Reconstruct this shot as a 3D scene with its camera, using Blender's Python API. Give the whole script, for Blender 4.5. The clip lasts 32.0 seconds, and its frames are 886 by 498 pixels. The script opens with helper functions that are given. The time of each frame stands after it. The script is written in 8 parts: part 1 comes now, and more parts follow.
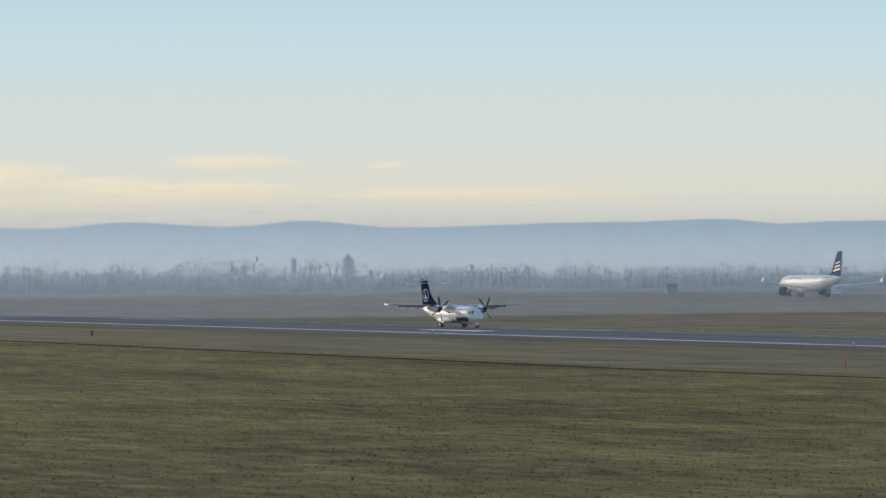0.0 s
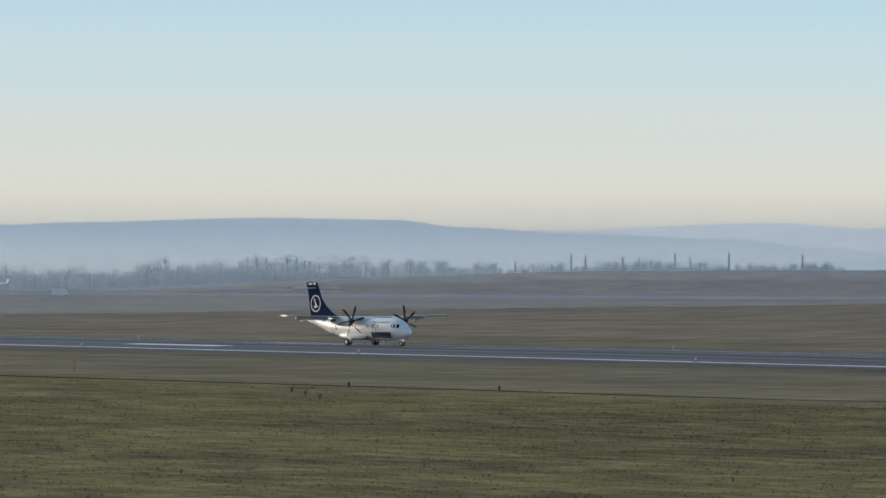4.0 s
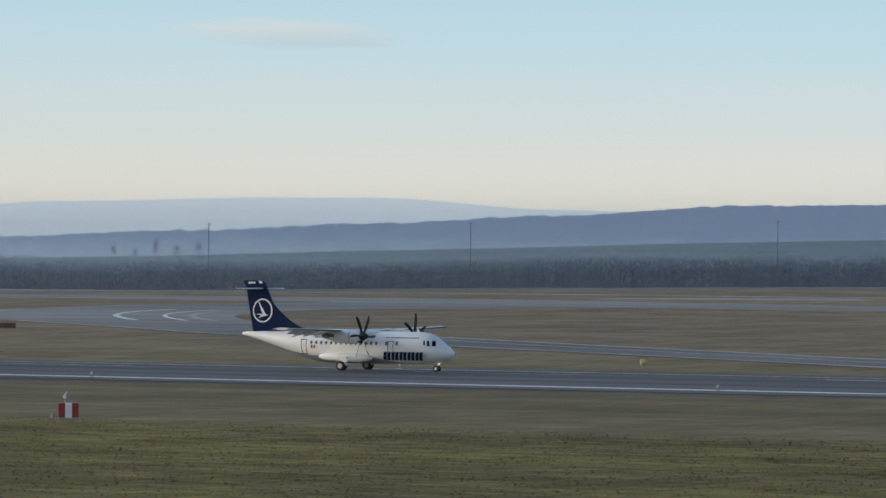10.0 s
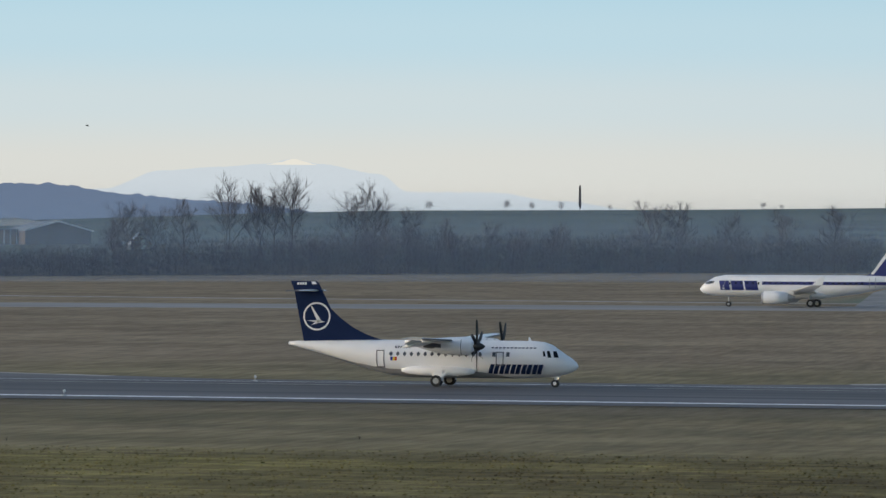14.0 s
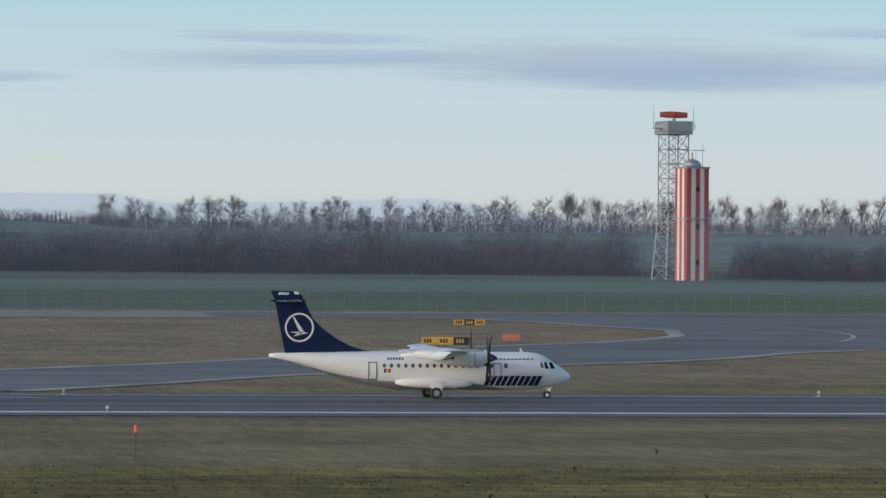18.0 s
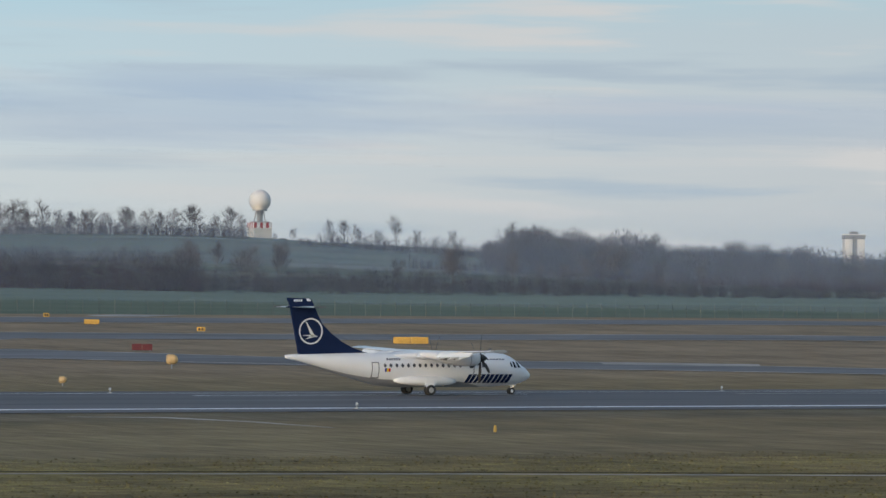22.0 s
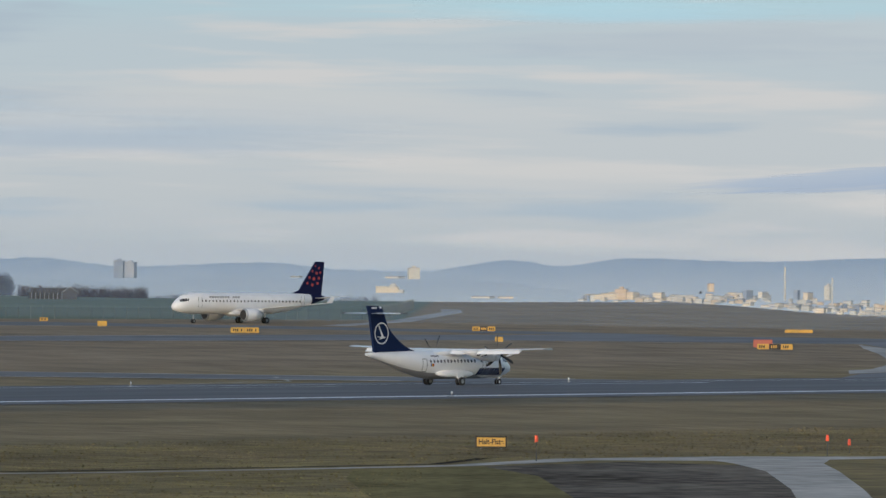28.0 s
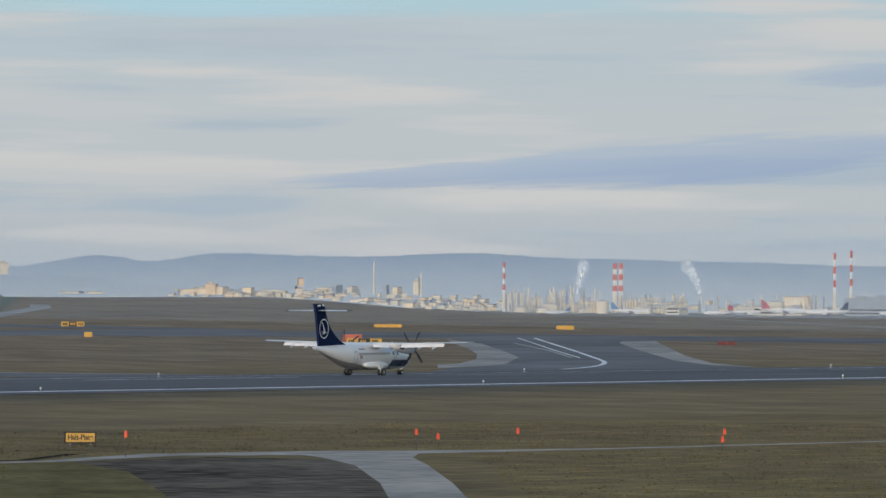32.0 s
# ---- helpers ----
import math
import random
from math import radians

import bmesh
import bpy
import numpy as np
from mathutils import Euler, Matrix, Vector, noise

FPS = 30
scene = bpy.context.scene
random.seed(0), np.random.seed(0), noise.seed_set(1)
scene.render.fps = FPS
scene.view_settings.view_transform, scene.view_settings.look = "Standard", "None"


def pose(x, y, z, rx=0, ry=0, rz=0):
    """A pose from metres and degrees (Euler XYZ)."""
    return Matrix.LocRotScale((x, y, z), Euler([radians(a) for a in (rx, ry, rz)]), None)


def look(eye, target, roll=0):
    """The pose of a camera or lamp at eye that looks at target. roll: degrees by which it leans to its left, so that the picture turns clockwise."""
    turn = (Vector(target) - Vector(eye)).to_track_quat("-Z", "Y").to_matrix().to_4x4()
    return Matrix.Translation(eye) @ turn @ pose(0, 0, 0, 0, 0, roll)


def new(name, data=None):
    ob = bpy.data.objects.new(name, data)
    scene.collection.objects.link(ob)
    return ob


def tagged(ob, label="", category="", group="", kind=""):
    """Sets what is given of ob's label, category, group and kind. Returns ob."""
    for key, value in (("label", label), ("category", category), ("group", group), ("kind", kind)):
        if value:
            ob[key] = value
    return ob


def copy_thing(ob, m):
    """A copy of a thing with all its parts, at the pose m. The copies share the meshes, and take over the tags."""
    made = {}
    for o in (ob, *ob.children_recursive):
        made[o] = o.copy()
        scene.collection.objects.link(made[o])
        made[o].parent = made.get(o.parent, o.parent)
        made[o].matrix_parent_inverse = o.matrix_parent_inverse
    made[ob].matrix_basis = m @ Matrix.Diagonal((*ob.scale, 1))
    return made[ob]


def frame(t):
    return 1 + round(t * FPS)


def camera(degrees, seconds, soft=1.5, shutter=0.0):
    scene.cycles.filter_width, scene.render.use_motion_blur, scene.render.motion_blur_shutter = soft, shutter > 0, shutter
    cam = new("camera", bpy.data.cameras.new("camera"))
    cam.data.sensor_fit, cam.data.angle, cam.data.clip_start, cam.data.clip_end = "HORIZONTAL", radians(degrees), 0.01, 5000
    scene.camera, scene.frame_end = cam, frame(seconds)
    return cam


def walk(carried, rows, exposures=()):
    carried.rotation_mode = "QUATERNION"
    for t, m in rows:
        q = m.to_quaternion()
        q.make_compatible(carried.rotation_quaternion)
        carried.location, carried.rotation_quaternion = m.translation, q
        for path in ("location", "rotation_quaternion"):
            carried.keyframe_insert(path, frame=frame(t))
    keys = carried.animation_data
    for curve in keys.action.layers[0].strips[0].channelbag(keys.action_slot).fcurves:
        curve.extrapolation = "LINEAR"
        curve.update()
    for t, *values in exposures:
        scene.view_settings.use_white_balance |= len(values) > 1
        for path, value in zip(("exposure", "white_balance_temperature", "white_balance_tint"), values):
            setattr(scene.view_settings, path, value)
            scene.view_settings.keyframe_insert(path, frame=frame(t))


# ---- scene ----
# The camera stands on a bank beside the airfield and pans with the aircraft.
# World: x along the runway, y across it, away from the camera, z up; the runway's edges lie at z = 0.
EYE = (0.0, 0.0, 8.6)


def view(yaw, pitch, roll):
    """Turned yaw degrees to the right of the runway's normal."""
    return pose(*EYE, 90 + pitch, 0, -yaw) @ pose(0, 0, 0, 0, 0, roll)


cam = camera(11.84, 32.0, soft=1.5)
PATH = [(0, view(-63.68, 0.373, 0.15)), (0.5, view(-62.21, 0.374, 0.27)), (1, view(-60.83, 0.385, 0.34)), (1.5, view(-59.69, 0.388, 0.25)),
        (2, view(-58.48, 0.392, 0.32)), (2.5, view(-57.42, 0.394, 0.31)), (3, view(-56.08, 0.391, 0.25)), (3.5, view(-54.74, 0.402, 0.16)),
        (5.5, view(-49.05, 0.389, 0.10)), (6, view(-47.64, 0.384, 0.23)), (6.5, view(-46.11, 0.390, 0.18)), (7, view(-44.44, 0.390, 0.22)),
        (7.5, view(-42.74, 0.391, 0.27)), (8, view(-40.98, 0.391, 0.30)), (8.5, view(-39.34, 0.395, 0.29)), (9, view(-37.20, 0.378, 0.27)),
        (9.5, view(-34.89, 0.384, 0.33)), (10, view(-32.88, 0.378, 0.34)), (10.5, view(-31.18, 0.371, 0.32)), (11, view(-28.65, 0.356, 0.35)),
        (11.5, view(-26.17, 0.335, 0.32)), (12, view(-23.68, 0.331, 0.32)), (12.5, view(-21.36, 0.337, 0.38)), (13, view(-18.79, 0.345, 0.35)),
        (13.5, view(-16.49, 0.351, 0.34)), (15.5, view(-5.87, 0.418, 0.30)), (16, view(-2.66, 0.439, 0.40)), (16.5, view(0.55, 0.475, 0.35)),
        (17, view(2.72, 0.478, 0.35)), (17.5, view(5.68, 0.484, 0.42)), (18, view(8.67, 0.505, 0.40)), (18.5, view(11.29, 0.515, 0.36)),
        (19, view(14.33, 0.525, 0.26)), (19.5, view(16.49, 0.527, 0.33)), (20, view(18.77, 0.543, 0.34)), (20.5, view(20.99, 0.555, 0.38)),
        (21, view(23.34, 0.584, 0.39)), (21.5, view(25.35, 0.592, 0.49)), (22, view(27.46, 0.609, 0.50)), (22.5, view(29.40, 0.624, 0.45)),
        (23, view(31.33, 0.644, 0.47)), (23.5, view(33.00, 0.664, 0.46)), (24, view(34.47, 0.670, 0.42)), (24.5, view(35.74, 0.678, 0.46)),
        (25, view(37.23, 0.685, 0.39)), (25.5, view(38.75, 0.688, 0.45)), (26, view(40.30, 0.692, 0.49)), (26.5, view(41.62, 0.706, 0.42)),
        (28.5, view(42.74, 0.713, 0.42)), (29, view(43.59, 0.723, 0.44)), (29.5, view(44.58, 0.730, 0.45)), (30, view(45.77, 0.741, 0.49)),
        (30.5, view(46.93, 0.751, 0.45)), (31, view(47.95, 0.701, 0.38)), (31.5, view(47.92, 0.669, 0.32)), (32, view(47.86, 0.674, 0.32))]
walk(cam, PATH, exposures=[(0, 0.06), (4, 0.05), (9, 0.0), (27, 0.0), (29, -0.08), (30, -0.10), (31, -0.16), (32, -0.08)])

# ---- light: low winter morning sun, behind the camera to its left, veiled ----
SUN_YAW, SUN_EL = -112.0, 13.0
world = bpy.data.worlds.new("sky_light")
scene.world = world
world.use_nodes = True
wn = world.node_tree.nodes
sky = wn.new("ShaderNodeTexSky")
sky.sky_type, sky.sun_disc = "NISHITA", False
sky.sun_elevation, sky.sun_rotation = radians(SUN_EL), radians(SUN_YAW)
sky.dust_density, sky.air_density, sky.ozone_density = 1.3, 1.0, 1.4
world.node_tree.links.new(sky.outputs[0], wn["Background"].inputs[0])
wn["Background"].inputs[1].default_value = 0.185
sun = new("sun", bpy.data.lights.new("sun", "SUN"))
sun.data.energy, sun.data.angle, sun.data.color = 0.95, radians(11), (1.0, 0.955, 0.91)
sun.matrix_world = look((300 * math.sin(radians(SUN_YAW)), 300 * math.cos(radians(SUN_YAW)), 300 * math.tan(radians(SUN_EL))), (0, 0, 0))


# ---- materials ----
def srgb(r, g, b):
    return tuple(((c / 255 + 0.055) / 1.055) ** 2.4 if c > 10 else c / 3295 for c in (r, g, b)) + (1,)


def mat(name, colour, rough=0.6, metal=0.0, vary=0.15, scale=3.0, bump=0.0, fine=0.0, spec=0.5, obj_random=0.0, stretch=(1, 1, 1), colour2=None):
    """Principled surface, its colour varied at two scales."""
    m = bpy.data.materials.new(name)
    m.use_nodes = True
    t = m.node_tree
    n, l = t.nodes, t.links
    b = n["Principled BSDF"]
    b.inputs["Roughness"].default_value, b.inputs["Metallic"].default_value = rough, metal
    b.inputs["Specular IOR Level"].default_value = spec
    c = colour[:3] + (1,) if len(colour) > 3 else tuple(colour) + (1,)
    if not vary and not obj_random:
        b.inputs["Base Color"].default_value = c
        return m
    tc = n.new("ShaderNodeTexCoord")
    mp = n.new("ShaderNodeMapping")
    mp.inputs["Scale"].default_value = stretch
    l.new(tc.outputs["Object"], mp.inputs[0])
    n1 = n.new("ShaderNodeTexNoise")
    n1.inputs["Scale"].default_value, n1.inputs["Detail"].default_value = scale, 6
    n2 = n.new("ShaderNodeTexNoise")
    n2.inputs["Scale"].default_value, n2.inputs["Detail"].default_value = scale * 0.13, 3
    for q in (n1, n2):
        l.new(mp.outputs[0], q.inputs[0])
    ad = n.new("ShaderNodeMath")
    ad.operation = "ADD"
    l.new(n1.outputs[0], ad.inputs[0])
    l.new(n2.outputs[0], ad.inputs[1])
    src = ad.outputs[0]
    if obj_random:
        oi = n.new("ShaderNodeObjectInfo")
        mu = n.new("ShaderNodeMath")
        mu.operation = "MULTIPLY_ADD"
        l.new(oi.outputs["Random"], mu.inputs[0])
        mu.inputs[1].default_value = obj_random
        l.new(src, mu.inputs[2])
        src = mu.outputs[0]
    mr = n.new("ShaderNodeMapRange")
    mr.inputs[1].default_value, mr.inputs[2].default_value = 0.7, 1.3 + obj_random
    l.new(src, mr.inputs[0])
    mx = n.new("ShaderNodeMix")
    mx.data_type = "RGBA"
    lo = tuple(x * (1 - vary) for x in c[:3]) + (1,)
    hi = (tuple(colour2[:3]) + (1,)) if colour2 else tuple(min(1, x * (1 + vary)) for x in c[:3]) + (1,)
    mx.inputs["A"].default_value, mx.inputs["B"].default_value = lo, hi
    l.new(mr.outputs[0], mx.inputs["Factor"])
    l.new(mx.outputs["Result"], b.inputs["Base Color"])
    if bump:
        bp = n.new("ShaderNodeBump")
        bp.inputs["Strength"].default_value, bp.inputs["Distance"].default_value = bump, fine or 0.02
        l.new(n1.outputs[0], bp.inputs["Height"])
        l.new(bp.outputs[0], b.inputs["Normal"])
    return m


def glow(name, colour, strength):
    m = bpy.data.materials.new(name)
    m.use_nodes = True
    b = m.node_tree.nodes["Principled BSDF"]
    b.inputs["Base Color"].default_value = colour
    b.inputs["Emission Color"].default_value, b.inputs["Emission Strength"].default_value = colour, strength
    return m


M_WHITE = mat("white_paint", (0.78, 0.79, 0.81), 0.3, vary=0.05, scale=0.6, spec=0.3)
M_GREYBELLY = mat("grey_belly_paint", (0.32, 0.33, 0.35), 0.4, vary=0.05)
M_NAVY = mat("navy_paint", (0.016, 0.027, 0.072), 0.5, vary=0.08, spec=0.0)
M_DARK = mat("dark_rubber", (0.02, 0.02, 0.022), 0.7, vary=0.2)
M_GLASS = mat("dark_window_glass", (0.015, 0.018, 0.024), 0.12, vary=0)
M_METAL = mat("grey_metal", (0.42, 0.43, 0.45), 0.4, 0.6, vary=0.1)
M_BLADE = mat("blade_black", (0.018, 0.018, 0.02), 0.5, vary=0.1)
M_ASPHALT = mat("runway_asphalt", (0.144, 0.144, 0.152), 0.9, spec=0.2, vary=0.3, scale=0.25, bump=0.3, stretch=(0.12, 1.0, 1.0))
M_RUBBER = mat("rubber_darkened_asphalt", (0.100, 0.100, 0.107), 0.85, spec=0.2, vary=0.35, scale=0.2, stretch=(0.05, 1.0, 1.0))
M_TAXI = mat("taxiway_asphalt", (0.185, 0.183, 0.190), 0.9, spec=0.15, vary=0.3, scale=0.2, bump=0.3, stretch=(0.3, 1.0, 1.0))
M_CONCRETE = mat("pale_concrete", (0.40, 0.375, 0.345), 0.9, vary=0.35, scale=0.35, spec=0.1)
M_LINE = mat("white_line_paint", (0.80, 0.80, 0.80), 0.7, vary=0.2, scale=0.4)
M_YLINE = mat("worn_line_paint", (0.42, 0.41, 0.36), 0.7, vary=0.2, scale=0.4)
M_YELLOW = mat("yellow_sign_paint", (0.56, 0.34, 0.07), 0.6, vary=0.1)
M_RED = mat("red_paint", (0.36, 0.03, 0.03), 0.5, vary=0.08)
M_ORANGE = mat("fluorescent_orange", (0.95, 0.12, 0.05), 0.5, vary=0.05)
M_BLACK = mat("black_paint", (0.02, 0.02, 0.02), 0.6, vary=0)
M_STEEL = mat("galvanised_steel", (0.36, 0.37, 0.38), 0.5, 0.4, vary=0.15)
M_BARK = mat("bare_winter_bark", (0.100, 0.088, 0.094), 0.9, vary=0.3, scale=0.6, obj_random=0.5, spec=0.1)
M_TWIG = mat("winter_thicket", (0.060, 0.050, 0.064), 0.95, vary=0.3, scale=0.16, spec=0.0)
M_WOOD = mat("weathered_wood_pole", (0.085, 0.08, 0.08), 0.9, vary=0.2)


# ---- terrain ----
def lerp(v, *knots):
    return float(np.interp(v, [k[0] for k in knots], [k[1] for k in knots]))


def smooth(a, b, v):
    u = min(1.0, max(0.0, (v - a) / (b - a)))
    return u * u * (3 - 2 * u)


SLOPE, FOOT = 0.0153, 340.0


def ground_z(x, y):
    """Level round the runway, then one even rise across the taxiways; beyond them fields, ridges and a fall towards the town."""
    r = math.hypot(x, y)
    az = math.degrees(math.atan2(x, max(y, 1e-3)))
    cap = lerp(az, (-60, 320), (-46, 330), (-38, 385), (-19, 580), (-8, 800), (24, 800), (33, 640), (37, 620), (43, 560), (46.5, 520), (48.5, 330), (52, 300))
    z = SLOPE * min(max(y - FOOT, 0.0), cap)
    far = lerp(az, (-65, -9), (-57, -3), (-55, 1.5), (-53, 5.5), (-50, 8.0), (-45, 10), (-38, 12), (-30, 20), (-22, 27), (-15, 34), (-5, 35), (1, 30), (5, 22), (16, 21), (25, 23), (28, 20), (31, 9), (35, 0), (40, -4), (43, 0), (45.5, 2), (46.2, -1), (46.8, -5.5), (47.5, -7.5), (49, -8.6), (51, -9), (60, -9.4))
    near_r = lerp(az, (-60, 1400), (-42, 1100), (-30, 930), (-12, 980), (-6, 1180), (25, 1150), (40, 1150), (46, 1050))
    far_r = lerp(az, (-3, 2300), (3, 1950), (24, 1950), (30, 2300), (41, 2500), (45, 4300), (46.4, 2500), (60, 2300))
    # the bank on which the camera stands
    z += 6.9 * (1 - smooth(6.0, 60.0, r))
    bank = lerp(az, (-57.4, 0), (-55, 3.7), (-51.5, 6.2), (-48.8, 6.6), (-46, 5.0), (-42, 3.0), (-38, 0)) * smooth(1190.0, 1300.0, r)
    rise = far * min(1.0, max(0.0, (r - near_r) / (far_r - near_r)))
    return z + (max(bank, rise) if bank > 0 else rise)


def mesh_ob(name, verts, faces, material, smooth_faces=False):
    me = bpy.data.meshes.new(name)
    me.from_pydata([tuple(v) for v in verts], [], faces)
    me.materials.append(material)
    if smooth_faces:
        me.polygons.foreach_set("use_smooth", [True] * len(me.polygons))
    me.update()
    return new(name, me)


def quad_mesh(name, corners, material):
    """Mesh of separate four-cornered faces; corners come in fours."""
    n = len(corners)
    me = bpy.data.meshes.new(name)
    me.vertices.add(n)
    me.vertices.foreach_set("co", np.asarray(corners, dtype=np.float32).ravel())
    me.loops.add(n)
    me.loops.foreach_set("vertex_index", np.arange(n, dtype=np.int32))
    me.polygons.add(n // 4)
    me.polygons.foreach_set("loop_start", np.arange(0, n, 4, dtype=np.int32))
    me.materials.append(material)
    me.update(calc_edges=True)
    return new(name, me)


def grass_material(name="winter_grass", blades=False):
    """Winter grass: straw and olive patches, mown in strips along the runway; green seed fields past the fence, brown soil beyond."""
    m = bpy.data.materials.new(name)
    m.use_nodes = True
    t = m.node_tree
    n, l = t.nodes, t.links
    b = n["Principled BSDF"]
    b.inputs["Roughness"].default_value, b.inputs["Specular IOR Level"].default_value = 1.0, 0.1
    tc = n.new("ShaderNodeTexCoord")
    sep = n.new("ShaderNodeSeparateXYZ")
    l.new(tc.outputs["Object"], sep.inputs[0])

    def noise_of(scale, stretch, detail=5, rough=0.6):
        mp = n.new("ShaderNodeMapping")
        mp.inputs["Scale"].default_value = stretch
        l.new(tc.outputs["Object"], mp.inputs[0])
        q = n.new("ShaderNodeTexNoise")
        q.inputs["Scale"].default_value, q.inputs["Detail"].default_value, q.inputs["Roughness"].default_value = scale, detail, rough
        l.new(mp.outputs[0], q.inputs[0])
        return q.outputs[0]

    def ramp(src, *stops):
        q = n.new("ShaderNodeValToRGB")
        e = q.color_ramp.elements
        while len(e) < len(stops):
            e.new(0.5)
        for k, (p, c) in zip(e, stops):
            k.position, k.color = p, tuple(c) + (1,)
        l.new(src, q.inputs[0])
        return q.outputs[0]

    def mix(f, a, c):
        q = n.new("ShaderNodeMix")
        q.data_type = "RGBA"
        for key, v in (("Factor", f), ("A", a), ("B", c)):
            if isinstance(v, (float, int, tuple)):
                q.inputs[key].default_value = v
            else:
                l.new(v, q.inputs[key])
        return q.outputs["Result"]

    def rng(src, a, c):
        q = n.new("ShaderNodeMapRange")
        q.interpolation_type = "SMOOTHSTEP"
        q.inputs[1].default_value, q.inputs[2].default_value = a, c
        l.new(src, q.inputs[0])
        return q.outputs[0]

    def math_of(op, a, c):
        q = n.new("ShaderNodeMath")
        q.operation = op
        for i, v in enumerate((a, c)):
            if isinstance(v, (float, int)):
                q.inputs[i].default_value = v
            else:
                l.new(v, q.inputs[i])
        return q.outputs[0]

    clump = ramp(noise_of(0.55, (0.35, 1.0, 1), 6, 0.65), (0.34, (0.085, 0.068, 0.036)), (0.5, (0.205, 0.166, 0.072)), (0.66, (0.370, 0.310, 0.118)))
    # slow drifts from olive to brown
    drift = ramp(noise_of(0.05, (0.45, 1.3, 1), 4), (0.36, (0.112, 0.084, 0.050)), (0.5, (0.205, 0.166, 0.082)), (0.64, (0.310, 0.264, 0.100)))
    strip = mix(0.5, ramp(noise_of(0.11, (0.1, 1.0, 1)), (0.32, (0.190, 0.158, 0.102)), (0.5, (0.245, 0.204, 0.126)), (0.68, (0.305, 0.252, 0.152))), ramp(noise_of(0.035, (0.06, 1.0, 1), 3), (0.38, (0.145, 0.124, 0.086)), (0.5, (0.240, 0.200, 0.126)), (0.62, (0.310, 0.252, 0.155))))
    grass = mix(0.45, clump, drift)
    yy = math_of("ADD", sep.outputs[1], math_of("MULTIPLY", noise_of(0.03, (1, 1, 1)), 14.0))
    pale = mix(0.35, strip, (0.270, 0.222, 0.142, 1))
    grass = mix(math_of("MULTIPLY", rng(yy, 199.0, 215.0), 0.8), grass, pale)
    verge = mix(0.5, strip, (0.125, 0.105, 0.084, 1))
    grass = mix(math_of("MULTIPLY", rng(sep.outputs[0], 20.0, 230.0), 0.50), grass, (0.268, 0.192, 0.108, 1))
    grass = mix(math_of("MULTIPLY", rng(yy, 262.0, 275.0), math_of("SUBTRACT", 1.0, rng(yy, 340.0, 350.0))), grass, verge)
    field = ramp(noise_of(0.02, (0.3, 1.2, 1)), (0.3, (0.130, 0.170, 0.126)), (0.7, (0.184, 0.220, 0.170)))
    soil = ramp(noise_of(0.004, (0.5, 2.0, 1), 3), (0.42, (0.105, 0.130, 0.100)), (0.48, (0.165, 0.165, 0.140)), (0.52, (0.075, 0.085, 0.080)), (0.60, (0.135, 0.160, 0.125)))
    soil = mix(0.15, soil, field)
    north_end = math_of("SUBTRACT", sep.outputs[0], math_of("MULTIPLY", sep.outputs[1], 0.94))
    green = math_of("MULTIPLY", rng(sep.outputs[1], 654.0, 657.0), rng(sep.outputs[0], -112.0, -98.0))
    green = math_of("MULTIPLY", green, math_of("SUBTRACT", 1.0, rng(north_end, -32.0, -26.0)))
    out = mix(green, grass, field)
    tilled = math_of("MULTIPLY", rng(sep.outputs[1], 960.0, 1000.0), math_of("SUBTRACT", 1.0, rng(north_end, -32.0, -26.0)))
    out = mix(tilled, out, soil)
    # tufts, hollows and mown streaks lighten and darken the sward
    def value(scale, stretch, lo, hi, detail=4):
        q = n.new("ShaderNodeMapRange")
        q.inputs[1].default_value, q.inputs[2].default_value = 0.34, 0.66
        q.inputs[3].default_value, q.inputs[4].default_value = lo, hi
        l.new(noise_of(scale, stretch, detail, 0.6), q.inputs[0])
        return q.outputs[0]
    hv = n.new("ShaderNodeHueSaturation")
    l.new(math_of("MULTIPLY", math_of("MULTIPLY", value(1.2, (1, 0.12, 1), 0.82, 1.18), value(0.12, (0.8, 0.6, 1), 0.82, 1.18)), value(0.05, (0.2, 0.6, 1), 0.90, 1.10)), hv.inputs["Value"])
    hv.inputs["Saturation"].default_value = 1.0
    # past the runway a paler brown, partly far haze put into the grass colour
    l.new(mix(math_of("MULTIPLY", rng(sep.outputs[1], 345.0, 400.0), 0.62), out, (0.300, 0.228, 0.166, 1)), hv.inputs["Color"])
    out = mix(math_of("MAXIMUM", green, tilled), hv.outputs[0], out)
    if blades:
        geo = n.new("ShaderNodeNewGeometry")
        hs = n.new("ShaderNodeHueSaturation")
        mr = n.new("ShaderNodeMapRange")
        mr.inputs[3].default_value, mr.inputs[4].default_value = 0.70, 1.34
        l.new(geo.outputs["Random Per Island"], mr.inputs[0])
        l.new(mr.outputs[0], hs.inputs["Value"])
        l.new(out, hs.inputs["Color"])
        out = hs.outputs[0]
    l.new(out, b.inputs["Base Color"])
    bp = n.new("ShaderNodeBump")
    bp.inputs["Strength"].default_value, bp.inputs["Distance"].default_value = 0.8, 0.25
    l.new(noise_of(1.6, (1, 1, 1), 6, 0.7), bp.inputs["Height"])
    if not blades:
        l.new(bp.outputs[0], b.inputs["Normal"])
    else:
        thin = n.new("ShaderNodeBsdfTranslucent")
        l.new(out, thin.inputs[0])
        both = n.new("ShaderNodeMixShader")
        both.inputs[0].default_value = 0.5
        l.new(b.outputs[0], both.inputs[1])
        l.new(thin.outputs[0], both.inputs[2])
        l.new(both.outputs[0], n["Material Output"].inputs[0])
    return m


